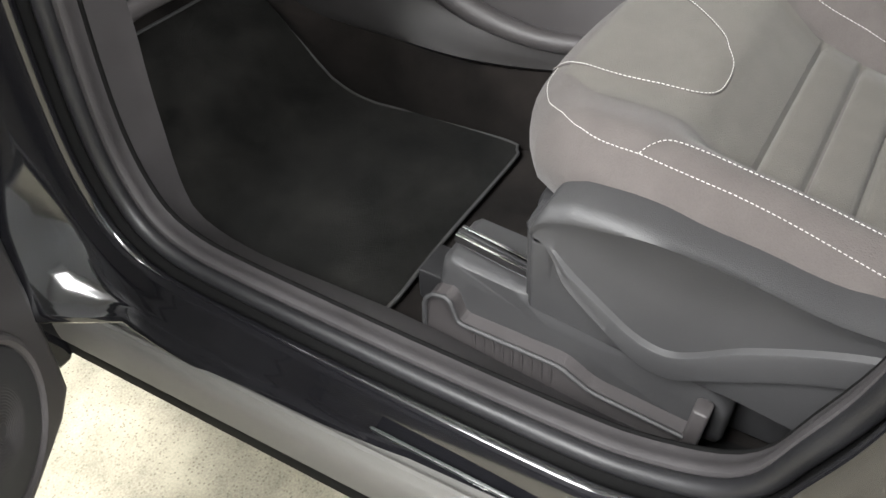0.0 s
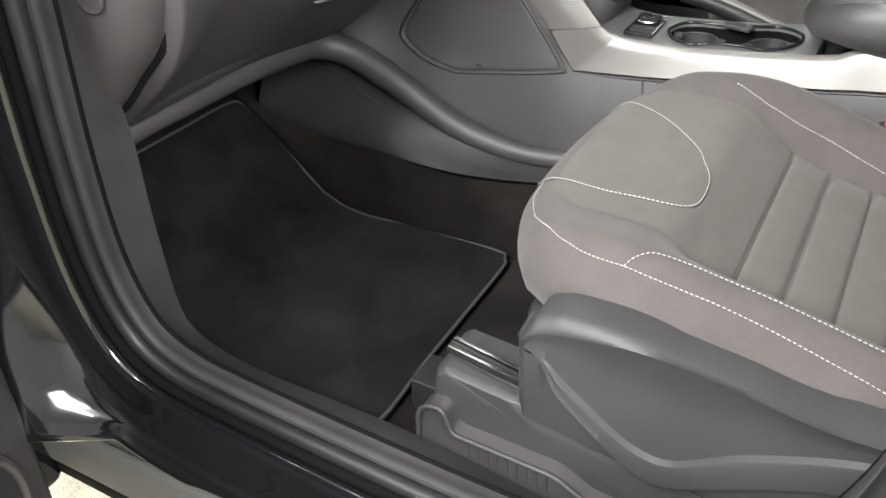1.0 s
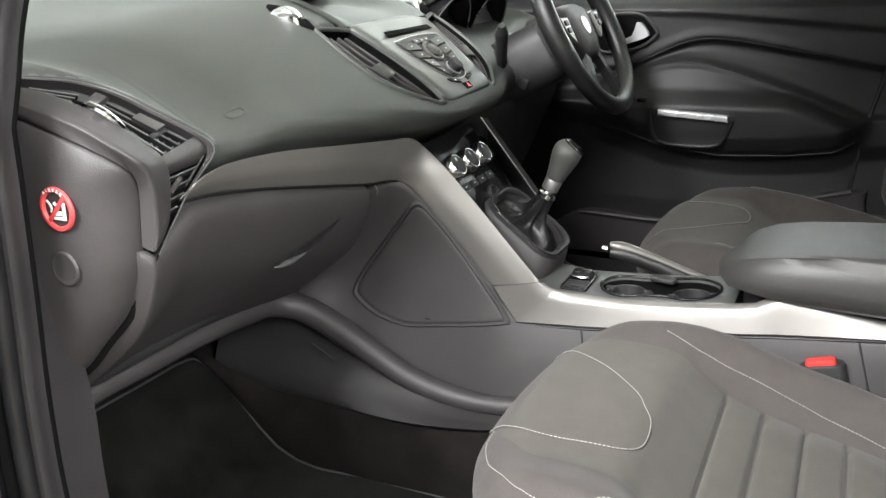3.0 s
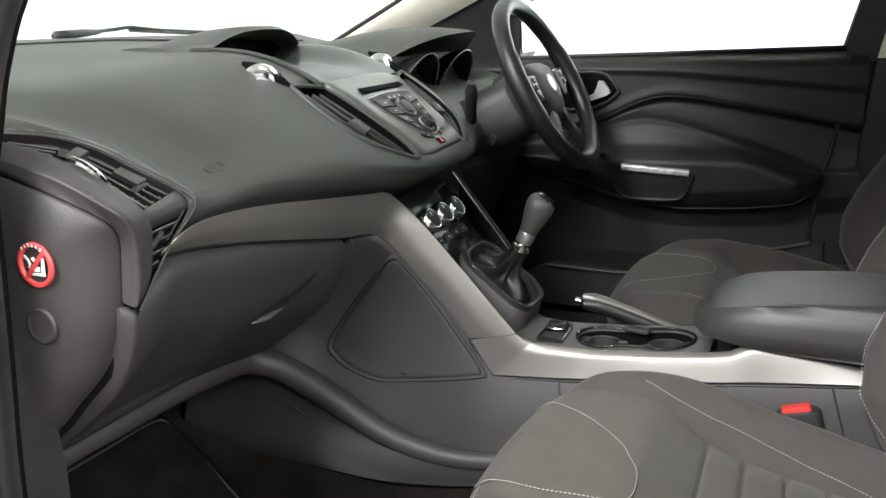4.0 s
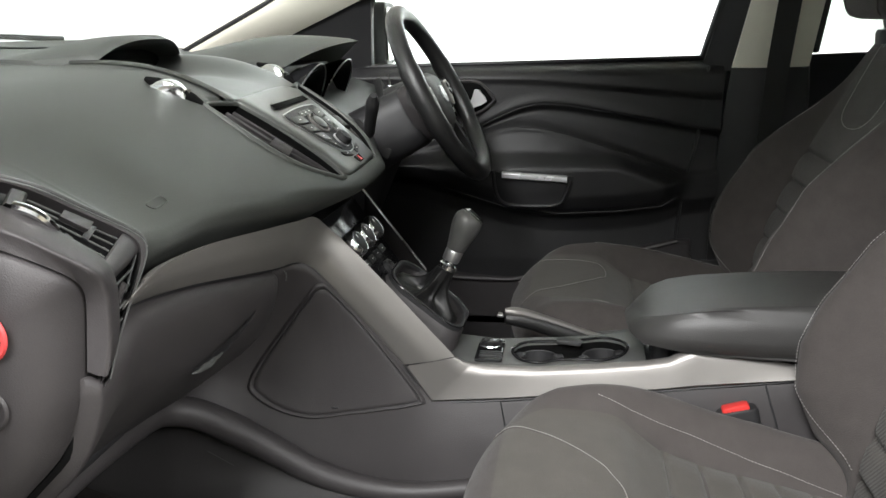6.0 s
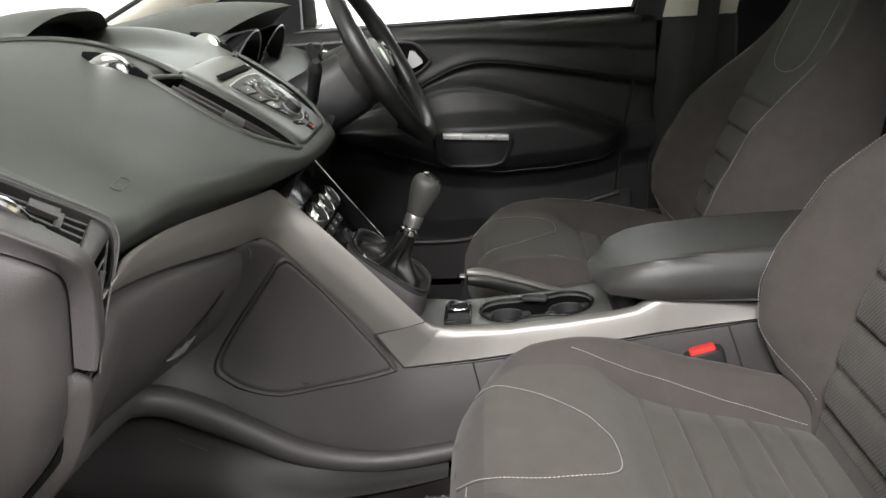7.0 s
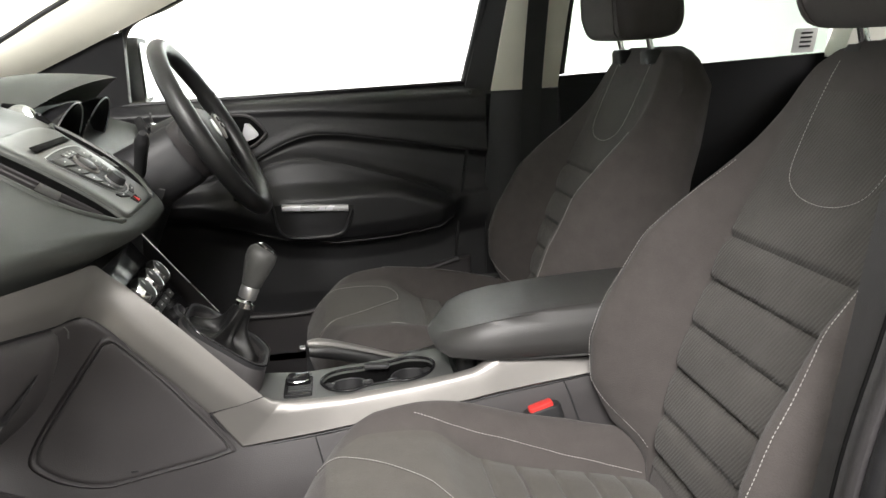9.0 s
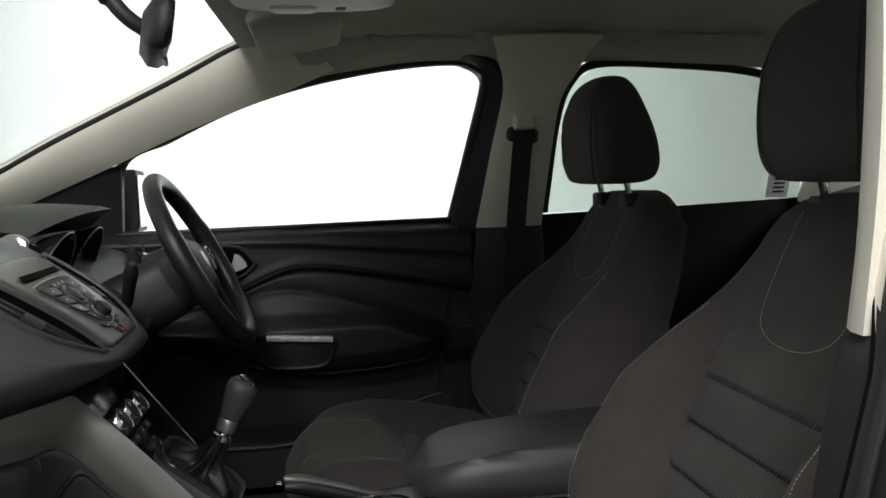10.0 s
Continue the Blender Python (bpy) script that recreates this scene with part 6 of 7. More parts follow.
def build_seat(cx, out, label, hy=0.0):
    """out: -1 if the doorway lies towards -x, 1 if towards +x. Local u is negative to the outer side."""
    seat = thing("front_seat", (cx, -0.3, 0.372), label, "car seat", "front seats")

    def w(u, y, z):
        return (cx - out * u, y, z)

    def give(name, geo, mat_, parent=seat, lab="", angle=60):
        return part(name, geo, mat_, parent, lab, angle)

    # cushion: side cloth, centre cloth and ribbed cloth
    ysx = np.concatenate([-0.0425 - 0.06 * np.linspace(0, 1, 30) ** 2, np.linspace(-0.1045, -0.54, 100)])
    vs = np.sin(np.linspace(-1, 1, 91) * math.pi / 2) * 0.5 + np.linspace(-1, 1, 91) * 0.5
    top = arr([[w(v * cushion_half(y), y, cushion_top(v * cushion_half(y), y)) for y in ysx] for v in vs])
    mid = arr(w(0, -0.28, 0))
    loop = np.concatenate([top[:, 0], top[-1, 1:], top[1:-1, -1][::-1], top[0, 1:][::-1]], 0)
    flat_ = loop - mid
    flat_[:, 2] = 0
    flat_ /= np.linalg.norm(flat_, axis=1)[:, None]
    skirt = [loop, loop + flat_ * 0.007 + arr((0, 0, -0.012)), loop + flat_ * 0.009 + arr((0, 0, -0.032)), loop + flat_ * 0.004 + arr((0, 0, -0.055)), loop - flat_ * 0.03 + arr((0, 0, -0.09))]
    cushion = give("cushion", join(sheet(top), sheet(arr(skirt), wrap_v=True)), CLOTH, seat, "charcoal cloth cushion")
    weld = bmesh.new()
    weld.from_mesh(cushion.data)
    bmesh.ops.remove_doubles(weld, verts=weld.verts, dist=0.0002)
    bmesh.ops.recalc_face_normals(weld, faces=weld.faces)
    weld.to_mesh(cushion.data)
    weld.free()
    cushion.data.shade_smooth()
    ys = np.linspace(-0.075, -0.272, 50)
    patch = arr([[w(u * (1 - 0.25 * smooth((y + 0.13) / 0.06)), y, cushion_top(u * (1 - 0.25 * smooth((y + 0.13) / 0.06)), y) + 0.0012) for y in ys] for u in np.linspace(-0.146, 0.146, 50)])
    give("cushion_front_panel", sheet(patch), CLOTHTOP, cushion, "smooth centre cloth")
    ys = np.linspace(-0.272, -0.50, 110)
    patch = arr([[w(u, y, cushion_top(u, y) + 0.0012) for y in ys] for u in np.linspace(-0.150, 0.150, 50)])
    give("cushion_rib_panel", sheet(patch), CLOTHTOP, cushion, "quilted centre cloth")

    def seam(pts, n=60):
        return [w(u, y, cushion_top(u, y) + 0.0018) for u, y in spl(pts, n)]

    U = [(-0.064, -0.045), (-0.082, -0.066), (-0.099, -0.091), (-0.1055, -0.131), (-0.103, -0.165), (-0.0945, -0.204), (-0.070, -0.220), (-0.0245, -0.2185), (0.0, -0.2055), (0.0244, -0.190), (0.0716, -0.139), (0.100, -0.088), (0.11, -0.062)]
    up_ = [w(u, y, cushion_top(u, y) + 0.0026) for u, y in spl(U, 90)]
    give("stitching", stitches(up_), THREAD, cushion, "pale double stitching")
    outer_line = [(-0.078, -0.056), (-0.098, -0.056), (-0.1250, -0.0665), (-0.159, -0.0867), (-0.192, -0.1181), (-0.2109, -0.150), (-0.2205, -0.1974), (-0.2255, -0.2572), (-0.2278, -0.3272), (-0.2302, -0.3993), (-0.232, -0.50)]
    give("stitching", stitches(seam(outer_line)), THREAD, cushion)
    give("stitching", stitches(seam([(-0.2205, -0.1967), (-0.2127, -0.2028), (-0.2020, -0.2177), (-0.2008, -0.2469), (-0.2025, -0.2856), (-0.2025, -0.3359), (-0.203, -0.42), (-0.204, -0.48)])), THREAD, cushion)
    inner_line = [(0.1767, -0.1928), (0.1675, -0.2199), (0.1677, -0.2547), (0.1688, -0.3087), (0.1658, -0.3554), (0.1624, -0.3882), (0.1600, -0.4306), (0.158, -0.46), (0.156, -0.50)]
    give("stitching", stitches(seam(inner_line)), THREAD, cushion)
    give("piping", tube([w(u, y, cushion_top(u, y) + 0.0006) for u, y in spl(U, 70)], 0.0016, 6), CLOTH, cushion)

    # backrest
    zs = np.linspace(0.50, 1.121, 150)
    vv = np.linspace(-1, 1, 81)
    rows = []
    for z in zs:
        row = []
        for v in vv:
            u, y = back_face(v, z)
            row.append(w(u, y, z))
        lean = back_y(z)
        hw = half_w(z)
        thick = float(np.interp(z, [0.50, 0.8, 1.05, 1.122], [0.15, 0.15, 0.11, 0.05]))
        back = [w(hw * k, lean - thick * m, z) for k, m in ((1.03, 0.35), (1.0, 0.7), (0.88, 0.95), (0.5, 1.05), (0, 1.08), (-0.5, 1.05), (-0.88, 0.95), (-1.0, 0.7), (-1.03, 0.35))]
        rows.append(row + back)
    backrest = give("backrest", loft(rows), CLOTH, seat, "charcoal cloth backrest")
    mids = [z for z in zs if 0.58 <= z <= 1.07]
    patch = []
    for z in mids:
        row = []
        for u in np.linspace(-1, 1, 46) * min(0.134, 0.62 * half_w(z) + 0.01 if z > 0.93 else 1.0):
            _, y = back_face(u / half_w(z), z)
            row.append(w(u, y + 0.0012, z))
        patch.append(row)
    give("backrest_rib_panel", sheet(arr(patch)), CLOTHMID, backrest, "ribbed quilted centre cloth")

    def bseam(pts, n=60, off=0.002):
        out_ = []
        for u, z in spl(pts, n):
            _, y = back_face(np.clip(u / half_w(z), -1, 1), z)
            out_.append(w(u, y + off, z))
        return out_

    V = [(-0.085, 1.10), (-0.085, 1.02), (-0.075, 0.975), (-0.045, 0.956), (0.0, 0.950), (0.045, 0.956), (0.075, 0.975), (0.085, 1.02), (0.085, 1.10)]
    give("stitching", stitches(bseam(V, 90, 0.0026)), THREAD, backrest)
    for sx in (-1, 1):
        line = [(sx * 0.150, 0.600), (sx * 0.185, 0.640), (sx * 0.208, 0.690), (sx * 0.218, 0.75), (sx * 0.216, 0.82), (sx * 0.200, 0.91), (sx * 0.172, 0.98)]
        give("stitching", stitches(bseam(line)), THREAD, backrest)
    if out < 0:
        give("stitching", stitches(bseam([(-0.150, 0.62), (-0.152, 0.72), (-0.153, 0.82), (-0.155, 0.905)])), THREAD, backrest)

    # head restraint on two posts: narrower in front than behind
    rows = []
    for z, hf, hb, y0, y1 in ((1.136, 0.060, 0.06, -0.665, -0.715), (1.139, 0.098, 0.098, -0.648, -0.738), (1.150, 0.116, 0.120, -0.636, -0.754), (1.18, 0.124, 0.130, -0.628, -0.760), (1.23, 0.122, 0.130, -0.626, -0.752), (1.275, 0.113, 0.120, -0.630, -0.738),
                              (1.312, 0.100, 0.106, -0.640, -0.724), (1.334, 0.080, 0.085, -0.654, -0.712), (1.343, 0.05, 0.055, -0.668, -0.700)):
        o = spl(rrect(2.0, 1.0, 0.28, 7), 56, True)
        row = []
        for a, b in o:
            f = b + 0.5
            hw_ = hf * f + hb * (1 - f)
            yy = y1 + (y0 - y1) * f - 0.010 * (abs(a) ** 2) * f
            row.append(w(a * hw_, yy + hy, z))
        rows.append(row)
    rr = arr(rows)
    dense_rows = np.stack([spl(rr[:, j], 34) for j in range(rr.shape[1])], 1)
    head = give("head_restraint", loft(dense_rows), CLOTH, seat, "charcoal cloth head restraint")
    for sx in (-1, 1):
        line = [w(sx * float(np.interp(z, [1.14, 1.18, 1.27, 1.335], [0.075, 0.092, 0.090, 0.066])), float(np.interp(z, [1.139, 1.15, 1.18, 1.23, 1.275, 1.312, 1.334], [-0.648, -0.637, -0.6305, -0.6285, -0.633, -0.645, -0.661])) + hy - 0.001, z) for z in np.linspace(1.142, 1.33, 30)]
        give("seam", tube(line, 0.0014, 5), CLOTH, head)
    for sx in (-1, 1):
        u = sx * 0.077
        give("post", tube([w(u, -0.712 + hy, 1.07), w(u, -0.710 + hy, 1.115), w(u, -0.702 + hy, 1.15)], 0.0062, 12), CHROME, seat, "chrome head restraint post")
        give("post_guide", loft([on(rrect(a, b, 0.010, 5), w(u, -0.711 + hy, z), (1, 0, 0), (0, 1, 0)) for a, b, z in ((0.040, 0.034, 1.092), (0.042, 0.036, 1.112), (0.036, 0.030, 1.118), (0.020, 0.018, 1.118))]), BLACKP, seat, "black post guide")

    # outer side shield
    sy = np.r_[np.linspace(-0.121, -0.15, 14), np.linspace(-0.153, -0.44, 70), np.linspace(-0.45, -0.58, 10)]

    def line(pts):
        q = spl(pts, 120)
        order = np.argsort(q[:, 0])
        return np.interp(sy, q[order, 0], q[order, 1])

    zb_ = line([(-0.10, 0.50), (-0.124, 0.497), (-0.169, 0.493), (-0.227, 0.485), (-0.282, 0.482), (-0.333, 0.480), (-0.45, 0.465), (-0.59, 0.47)])
    zl_ = line([(-0.10, 0.592), (-0.141, 0.590), (-0.166, 0.556), (-0.196, 0.529), (-0.222, 0.508), (-0.246, 0.494), (-0.266, 0.491), (-0.288, 0.498), (-0.367, 0.544), (-0.411, 0.563), (-0.50, 0.585), (-0.59, 0.588)])
    zu_ = line([(-0.10, 0.594), (-0.143, 0.592), (-0.171, 0.569), (-0.200, 0.547), (-0.228, 0.527), (-0.250, 0.518), (-0.270, 0.518), (-0.292, 0.530), (-0.336, 0.561), (-0.417, 0.597), (-0.50, 0.607), (-0.59, 0.608)])
    zr_ = np.maximum(line([(-0.10, 0.560), (-0.123, 0.590), (-0.130, 0.604), (-0.140, 0.616), (-0.155, 0.622), (-0.173, 0.627), (-0.237, 0.634), (-0.306, 0.629), (-0.372, 0.618), (-0.414, 0.617), (-0.59, 0.622)]), zu_ + 0.006)
    zt_ = zr_ + np.interp(sy, [-0.58, -0.35, -0.26, -0.21, -0.16, -0.14, -0.121], [0.003, 0.004, 0.006, 0.012, 0.017, 0.016, 0.004])
    cols = []
    for n_, y in enumerate(sy):
        amp = smooth((-0.140 - y) / 0.03)
        lip = smooth((-0.121 - y) / 0.010)
        zb, zl, zu, zr, zt = zb_[n_], zl_[n_], zu_[n_], zr_[n_], zt_[n_]
        prof_ = [(zb - 0.002, 0.24), (zb, 0.268), (zb + 0.006, 0.277), (zl - 0.5 * (zl - zb), 0.279), (zl - 0.004, 0.280), (zl - 0.001, 0.280 + 0.0062 * amp), (zl + 0.0015, 0.280 + 0.0070 * amp), ((zl + zu) / 2, 0.280 + 0.0046 * amp), (zu - 0.0025, 0.280 + 0.0058 * amp), (zu - 0.0005, 0.280 + 0.0050 * amp), (zu + 0.002, 0.2795), (0.5 * (zu + zr), 0.2795), (zr - 0.006, 0.2800),
                 (zr, 0.2832), (zr + 0.003, 0.2838), (zr + 0.45 * (zt - zr), 0.2825), (zt - 0.002, 0.277), (zt, 0.270), (zt, 0.24)]
        cols.append([w(-(0.24 + (d - 0.24) * (0.75 + 0.25 * lip)), y, z) for z, d in prof_])
    cols.insert(0, [w(-0.24, sy[0] + 0.001, z) for z in arr(cols[0])[:, 2]])
    give("side_shield", sheet(arr(cols)), SHIELD, seat, "grey plastic side shield with a raised swage", 40)

    # rail with its outer cover
    rows = []
    cover = [(-0.008, 0.408), (-0.016, 0.46), (-0.024, 0.508), (-0.034, 0.516), (-0.115, 0.510), (-0.20, 0.51), (-0.30, 0.49), (-0.33, 0.45), (-0.33, 0.405), (-0.18, 0.405)]
    co = dense(cover + cover[:1], 5)[:-1]
    c1 = co.mean(0)
    rows = [[w(-d, *(c1 + (q - c1) * k)) for q in co] for k, d in ((0.05, 0.270), (0.93, 0.271), (0.975, 0.268), (1.0, 0.260), (1.0, 0.20))]
    rail = give("rail_cover", loft(rows), SHIELD, seat, "black plastic rail cover")
    rimp = dense([(-0.012, 0.410), (-0.014, 0.458), (-0.018, 0.470), (-0.026, 0.478), (-0.040, 0.481), (-0.046, 0.477), (-0.054, 0.453), (-0.060, 0.4495), (-0.165, 0.449), (-0.174, 0.447), (-0.200, 0.433), (-0.210, 0.4305), (-0.299, 0.424)], 4)
    lipz = np.interp(rimp[:, 0], [-0.31, -0.243, -0.118, -0.018], [0.402, 0.402, 0.406, 0.412])
    give("rail_guard", sheet(arr([[w(-0.268, y, z) for y, z in rimp], [w(-0.288, y, z - 0.001) for y, z in rimp], [w(-0.286, y, z * 0.6 + l * 0.4) for (y, z), l in zip(rimp, lipz)], [w(-0.290, y, l) for (y, z), l in zip(rimp, lipz)], [w(-0.268, y, l) for (y, z), l in zip(rimp, lipz)]])), LOWER, rail)
    for n_ in range(9):
        give("guard_rib", tube([w(-0.2875, -0.072 - 0.011 * n_, 0.450), w(-0.288, -0.074 - 0.011 * n_, 0.416)], 0.0012, 5), LOWER, rail)
    give("rail_cover_rim", tube([w(-0.290, y, z) for y, z in rimp], 0.0028, 8), SHIELD, rail, "raised grey rim")
    give("rail_cover_lip", tube([w(-0.291, y, z) for y, z in spl([(-0.016, 0.413), (-0.1, 0.407), (-0.2, 0.403), (-0.312, 0.403)], 30)], 0.0032, 8), SHIELD, rail)
    give("rail_cover_end", rbox(w(-0.282, -0.306, 0.429), (0.020, 0.016, 0.078), 0.004, 0.002, (4, 0, 0)), LOWER, rail)
    for u in (-0.20, 0.20):
        give("slide_rail", rbox(w(u, -0.24, 0.405), (0.05, 0.56, 0.045), 0.004, 0.003), SATIN if u > 0 else BLACKP, seat, "steel slide rail")
        give("rail_bracket", rbox(w(u, -0.32, 0.485), (0.04, 0.36, 0.12), 0.02, 0.006), BLACKP, seat)
    give("rail_front_cap", rbox(w(0.155, -0.012, 0.455), (0.075, 0.055, 0.07), 0.004, 0.003), BLACKP, seat, "black seat rail end")
    for y in (0.010, -0.012, -0.026):
        give("rail_edge", tube([w(0.122, y, 0.491), w(0.19, y, 0.491)], 0.0018, 6), CHROME, seat, "bright steel rail edge")
    for dx_, mat_ in ((0.0, CHROME), (0.007, BLACKP), (0.013, CHROME)):
        give("rail_edge", rbox(w(-0.258 + dx_, -0.080, 0.5295), (0.004, 0.090, 0.010), 0.001, 0.0008, (9.5, 0, 0)), mat_, seat, "bright steel rail edge" if mat_ is CHROME else "")
    give("front_riser", rbox(w(0.0, -0.16, 0.51), (0.40, 0.14, 0.10), 0.02, 0.01), BLACKP, seat)
    return seat


build_seat(-0.364, -1, "charcoal cloth passenger seat with pale stitching", -0.026)
build_seat(0.369, 1, "charcoal cloth driver seat with pale stitching")

buckle = thing("seat_belt_buckle", (-0.135, -0.37, 0.6), "black seat belt buckle with red release button", "seat belt buckle")
part("housing", rbox((-0.139, -0.385, 0.607), (0.026, 0.055, 0.070), 0.010, 0.005, (-14, 0, 0)), BLACKP, buckle)
part("release_button", rbox((-0.1395, -0.376, 0.640), (0.017, 0.036, 0.013), 0.004, 0.003, (-16, 0, 0)), RED, buckle, "red release button")
part("stalk", tube([(-0.140, -0.40, 0.58), (-0.145, -0.43, 0.50), (-0.15, -0.46, 0.42)], 0.010, 8), BLACKP, buckle)


# ---- steering wheel and column ----
wheel = thing("steering_wheel", (0.37, 0.10, 1.02), "black leather steering wheel with silver spokes", "steering wheel")
wu, wn = arr((0, 0.458, 0.889)), arr((0, -0.889, 0.458))
wc = arr((0.37, 0.098, 1.022))


def wheel_at(a, b, h=0.0):
    return wc + ex * a + wu * b + wn * h


ang = np.linspace(0, 2 * np.pi, 72, endpoint=False)
part("rim", tube([wheel_at(0.166 * math.cos(a), 0.166 * math.sin(a)) for a in ang], [0.0165 + 0.002 * (abs(math.sin(a)) < 0.35) for a in ang], 14, True), LEATHER, wheel, "black leather rim")
part("hub", loft([[wheel_at(k * a, k * b - 0.005, h) for a, b in spl([(-0.075, 0.045), (0, 0.056), (0.075, 0.045), (0.072, -0.02), (0.04, -0.062), (0, -0.068), (-0.04, -0.062), (-0.072, -0.02)], 40, True)] for k, h in ((0.9, -0.06), (1.0, -0.03), (0.96, -0.012), (0.75, 0.0), (0.3, 0.005), (0.05, 0.006))]), LOWER, wheel, "dark airbag hub", 60)
part("badge", lathe([(0.019, 0), (0.017, 0.003), (0, 0.0035)], wheel_at(0, -0.002, 0.004), wn, 26), SATIN, wheel, "oval silver badge")
for sx in (-1, 1):
    sp = [[wheel_at(sx * a, b + c, h) for c, h in ((0.022 * k, -0.022), (0.018 * k, -0.004), (-0.014 * k, -0.004), (-0.022 * k, -0.022), (0, -0.032))] for a, b, k in ((0.05, 0.0, 1.1), (0.10, 0.006, 1.0), (0.155, 0.012, 0.9))]
    spoke = part("spoke", loft(sp), LEATHER, wheel, "black spoke")
    part("spoke_trim", plate([wheel_at(sx * a, b, -0.003) for a, b in ((0.072, 0.020), (0.112, 0.022), (0.104, -0.008), (0.078, -0.030))], wn * 0.006, 0.002), SILVER, spoke, "silver spoke insert")
    for k in range(2):
        part("switch", plate(on(rrect(0.018, 0.010, 0.003), wheel_at(sx * 0.094, 0.010 - 0.014 * k, 0.003), ex, wu), wn * 0.003, 0.001), BLACKP, spoke)
    lowsp = [[wheel_at(sx * (a + c), b, h) for c, h in ((0.013, -0.02), (0.010, -0.005), (-0.010, -0.005), (-0.013, -0.02))] for a, b in ((0.03, -0.05), (0.05, -0.10), (0.066, -0.15))]
    part("lower_spoke", loft(lowsp), LEATHER, wheel, "black lower spoke")
part("boss", lathe([(0.06, -0.09), (0.055, -0.05), (0.05, -0.03)], wc, wn, 24), BLACKP, wheel)

column = thing("steering_column", (0.37, 0.2, 0.95), "black steering column shroud with stalks", "steering column")
cn = arr((0, 0.889, -0.458))
part("shroud", loft([[wc + cn * d + ex * a * k + wu * (b * k - 0.012) for a, b in rrect(0.13, 0.12, 0.04, 6)] for d, k in ((0.055, 0.9), (0.065, 1.0), (0.14, 1.05), (0.24, 1.1))]), BLACKP, column, "dark plastic shroud", 60)
part("stalk", tube(spl([(0.300, 0.245, 0.975), (0.262, 0.225, 0.966), (0.232, 0.207, 0.966), (0.212, 0.199, 0.982), (0.190, 0.189, 1.008), (0.172, 0.181, 1.030), (0.165, 0.178, 1.038)], 26), np.interp(np.linspace(0, 1, 26), [0, 0.4, 0.7, 0.9, 1], [0.009, 0.010, 0.0105, 0.0120, 0.006]), 14), BLACKP, column, "black control stalk")
for sx in (1,):
    part("stalk", tube([wc + cn * 0.085 + ex * sx * d + wu * h for d, h in ((0.05, 0.012), (0.10, 0.018), (0.155, 0.026))], [0.008, 0.009, 0.0125], 12), BLACKP, column, "black control stalk")
    part("stalk_tip", tube([wc + cn * 0.085 + ex * sx * d + wu * h for d, h in ((0.150, 0.040), (0.155, 0.026), (0.158, -0.012))], [0.008, 0.0135, 0.009], 12), BLACKP, column)
part("lower_cover", rbox((0.37, 0.33, 0.82), (0.46, 0.16, 0.22), 0.04, 0.02, (25, 0, 0)), BLACKP, column, "dark knee cover")
part("ignition_plate", rbox((0.305, 0.195, 0.92), (0.004, 0.02, 0.02), 0.008, 0.002, (25, 0, 0)), BLACKP, column)

# ---- driver's door ----
door = thing("driver_door", (0.74, -0.05, 0.4), "closed black driver door lining with silver handles", "car door")


def line_one(y):
    return float(np.interp(y, [-0.48, -0.44, -0.258, -0.144, -0.100, -0.074, -0.045, -0.015, 0.024, 0.071, 0.12, 0.3], [0.902, 0.910, 0.945, 0.966, 0.9705, 0.971, 0.967, 0.958, 0.941, 0.918, 0.905, 0.88]))


def line_two(y):
    return float(np.interp(y, [-0.48, -0.39, -0.36, -0.259, -0.143, -0.073, -0.027, 0.012, 0.065, 0.12, 0.3], [0.790, 0.807, 0.820, 0.858, 0.897, 0.914, 0.917, 0.912, 0.896, 0.884, 0.85]))


def line_low(y):
    return float(np.interp(y, [-0.48, -0.388, -0.35, -0.25, -0.115, 0.0, 0.07, 0.2, 0.4], [0.77, 0.755, 0.733, 0.720, 0.714, 0.728, 0.750, 0.79, 0.80]))


door_memo = {}


def door_profile(y):
    k = round(float(y), 4)
    if k not in door_memo:
        a, b, c = line_one(y), line_two(y), line_low(y)
        e = float(smooth((y + 0.415) / 0.06) * smooth((0.42 - y) / 0.10))

        def arm(x):
            return 0.704 - (0.704 - x) * e

        e1 = float(np.interp(y, [-0.46, -0.068, 0.13, 0.5], [0.976, 1.016, 1.026, 1.028]))
        top = min(0.838, b - 0.022)
        pts = [(0.40, 0.722), (0.50, 0.712), (0.60, 0.708), (c - 0.045, 0.714), (c - 0.012, arm(0.708)), (c, arm(0.692)), (c + 0.014, arm(0.668)), (c + 0.045, arm(0.655)), (top - 0.012, arm(0.654)), (top, arm(0.664)), (top + 0.3 * (b - top), arm(0.686)),
               (b - 0.010, 0.7005), (b, 0.6985), (b + 0.008, 0.710), (b + 0.5 * (a - b), 0.722), (a - 0.014, 0.7245), (a - 0.004, 0.708), (a + 0.004, 0.7065), (a + 0.02, 0.711), (e1 - 0.004, 0.7125), (e1 + 0.006, 0.706), (1.030, 0.7105), (1.042, 0.718), (1.050, 0.732), (1.056, 0.748)]
        q = arr(pts)
        q[:, 0] = np.maximum.accumulate(q[:, 0] + np.arange(len(q)) * 1e-5)
        zz = np.linspace(0.40, 1.056, 400)
        xx = np.interp(zz, q[:, 0], q[:, 1])
        pad = np.r_[[xx[0]] * 3, xx, [xx[-1]] * 3]
        door_memo[k] = (zz, sum(pad[n:n + 400] for n in range(7)) / 7)
    return door_memo[k]


def door_x(y, z):
    zz, xx = door_profile(y)
    return float(np.interp(z, zz, xx))


ys, zs = np.linspace(0.56, -0.475, 90), np.linspace(0.40, 1.054, 190)
g = arr([[(door_x(y, z), y, z) for z in zs] for y in ys])
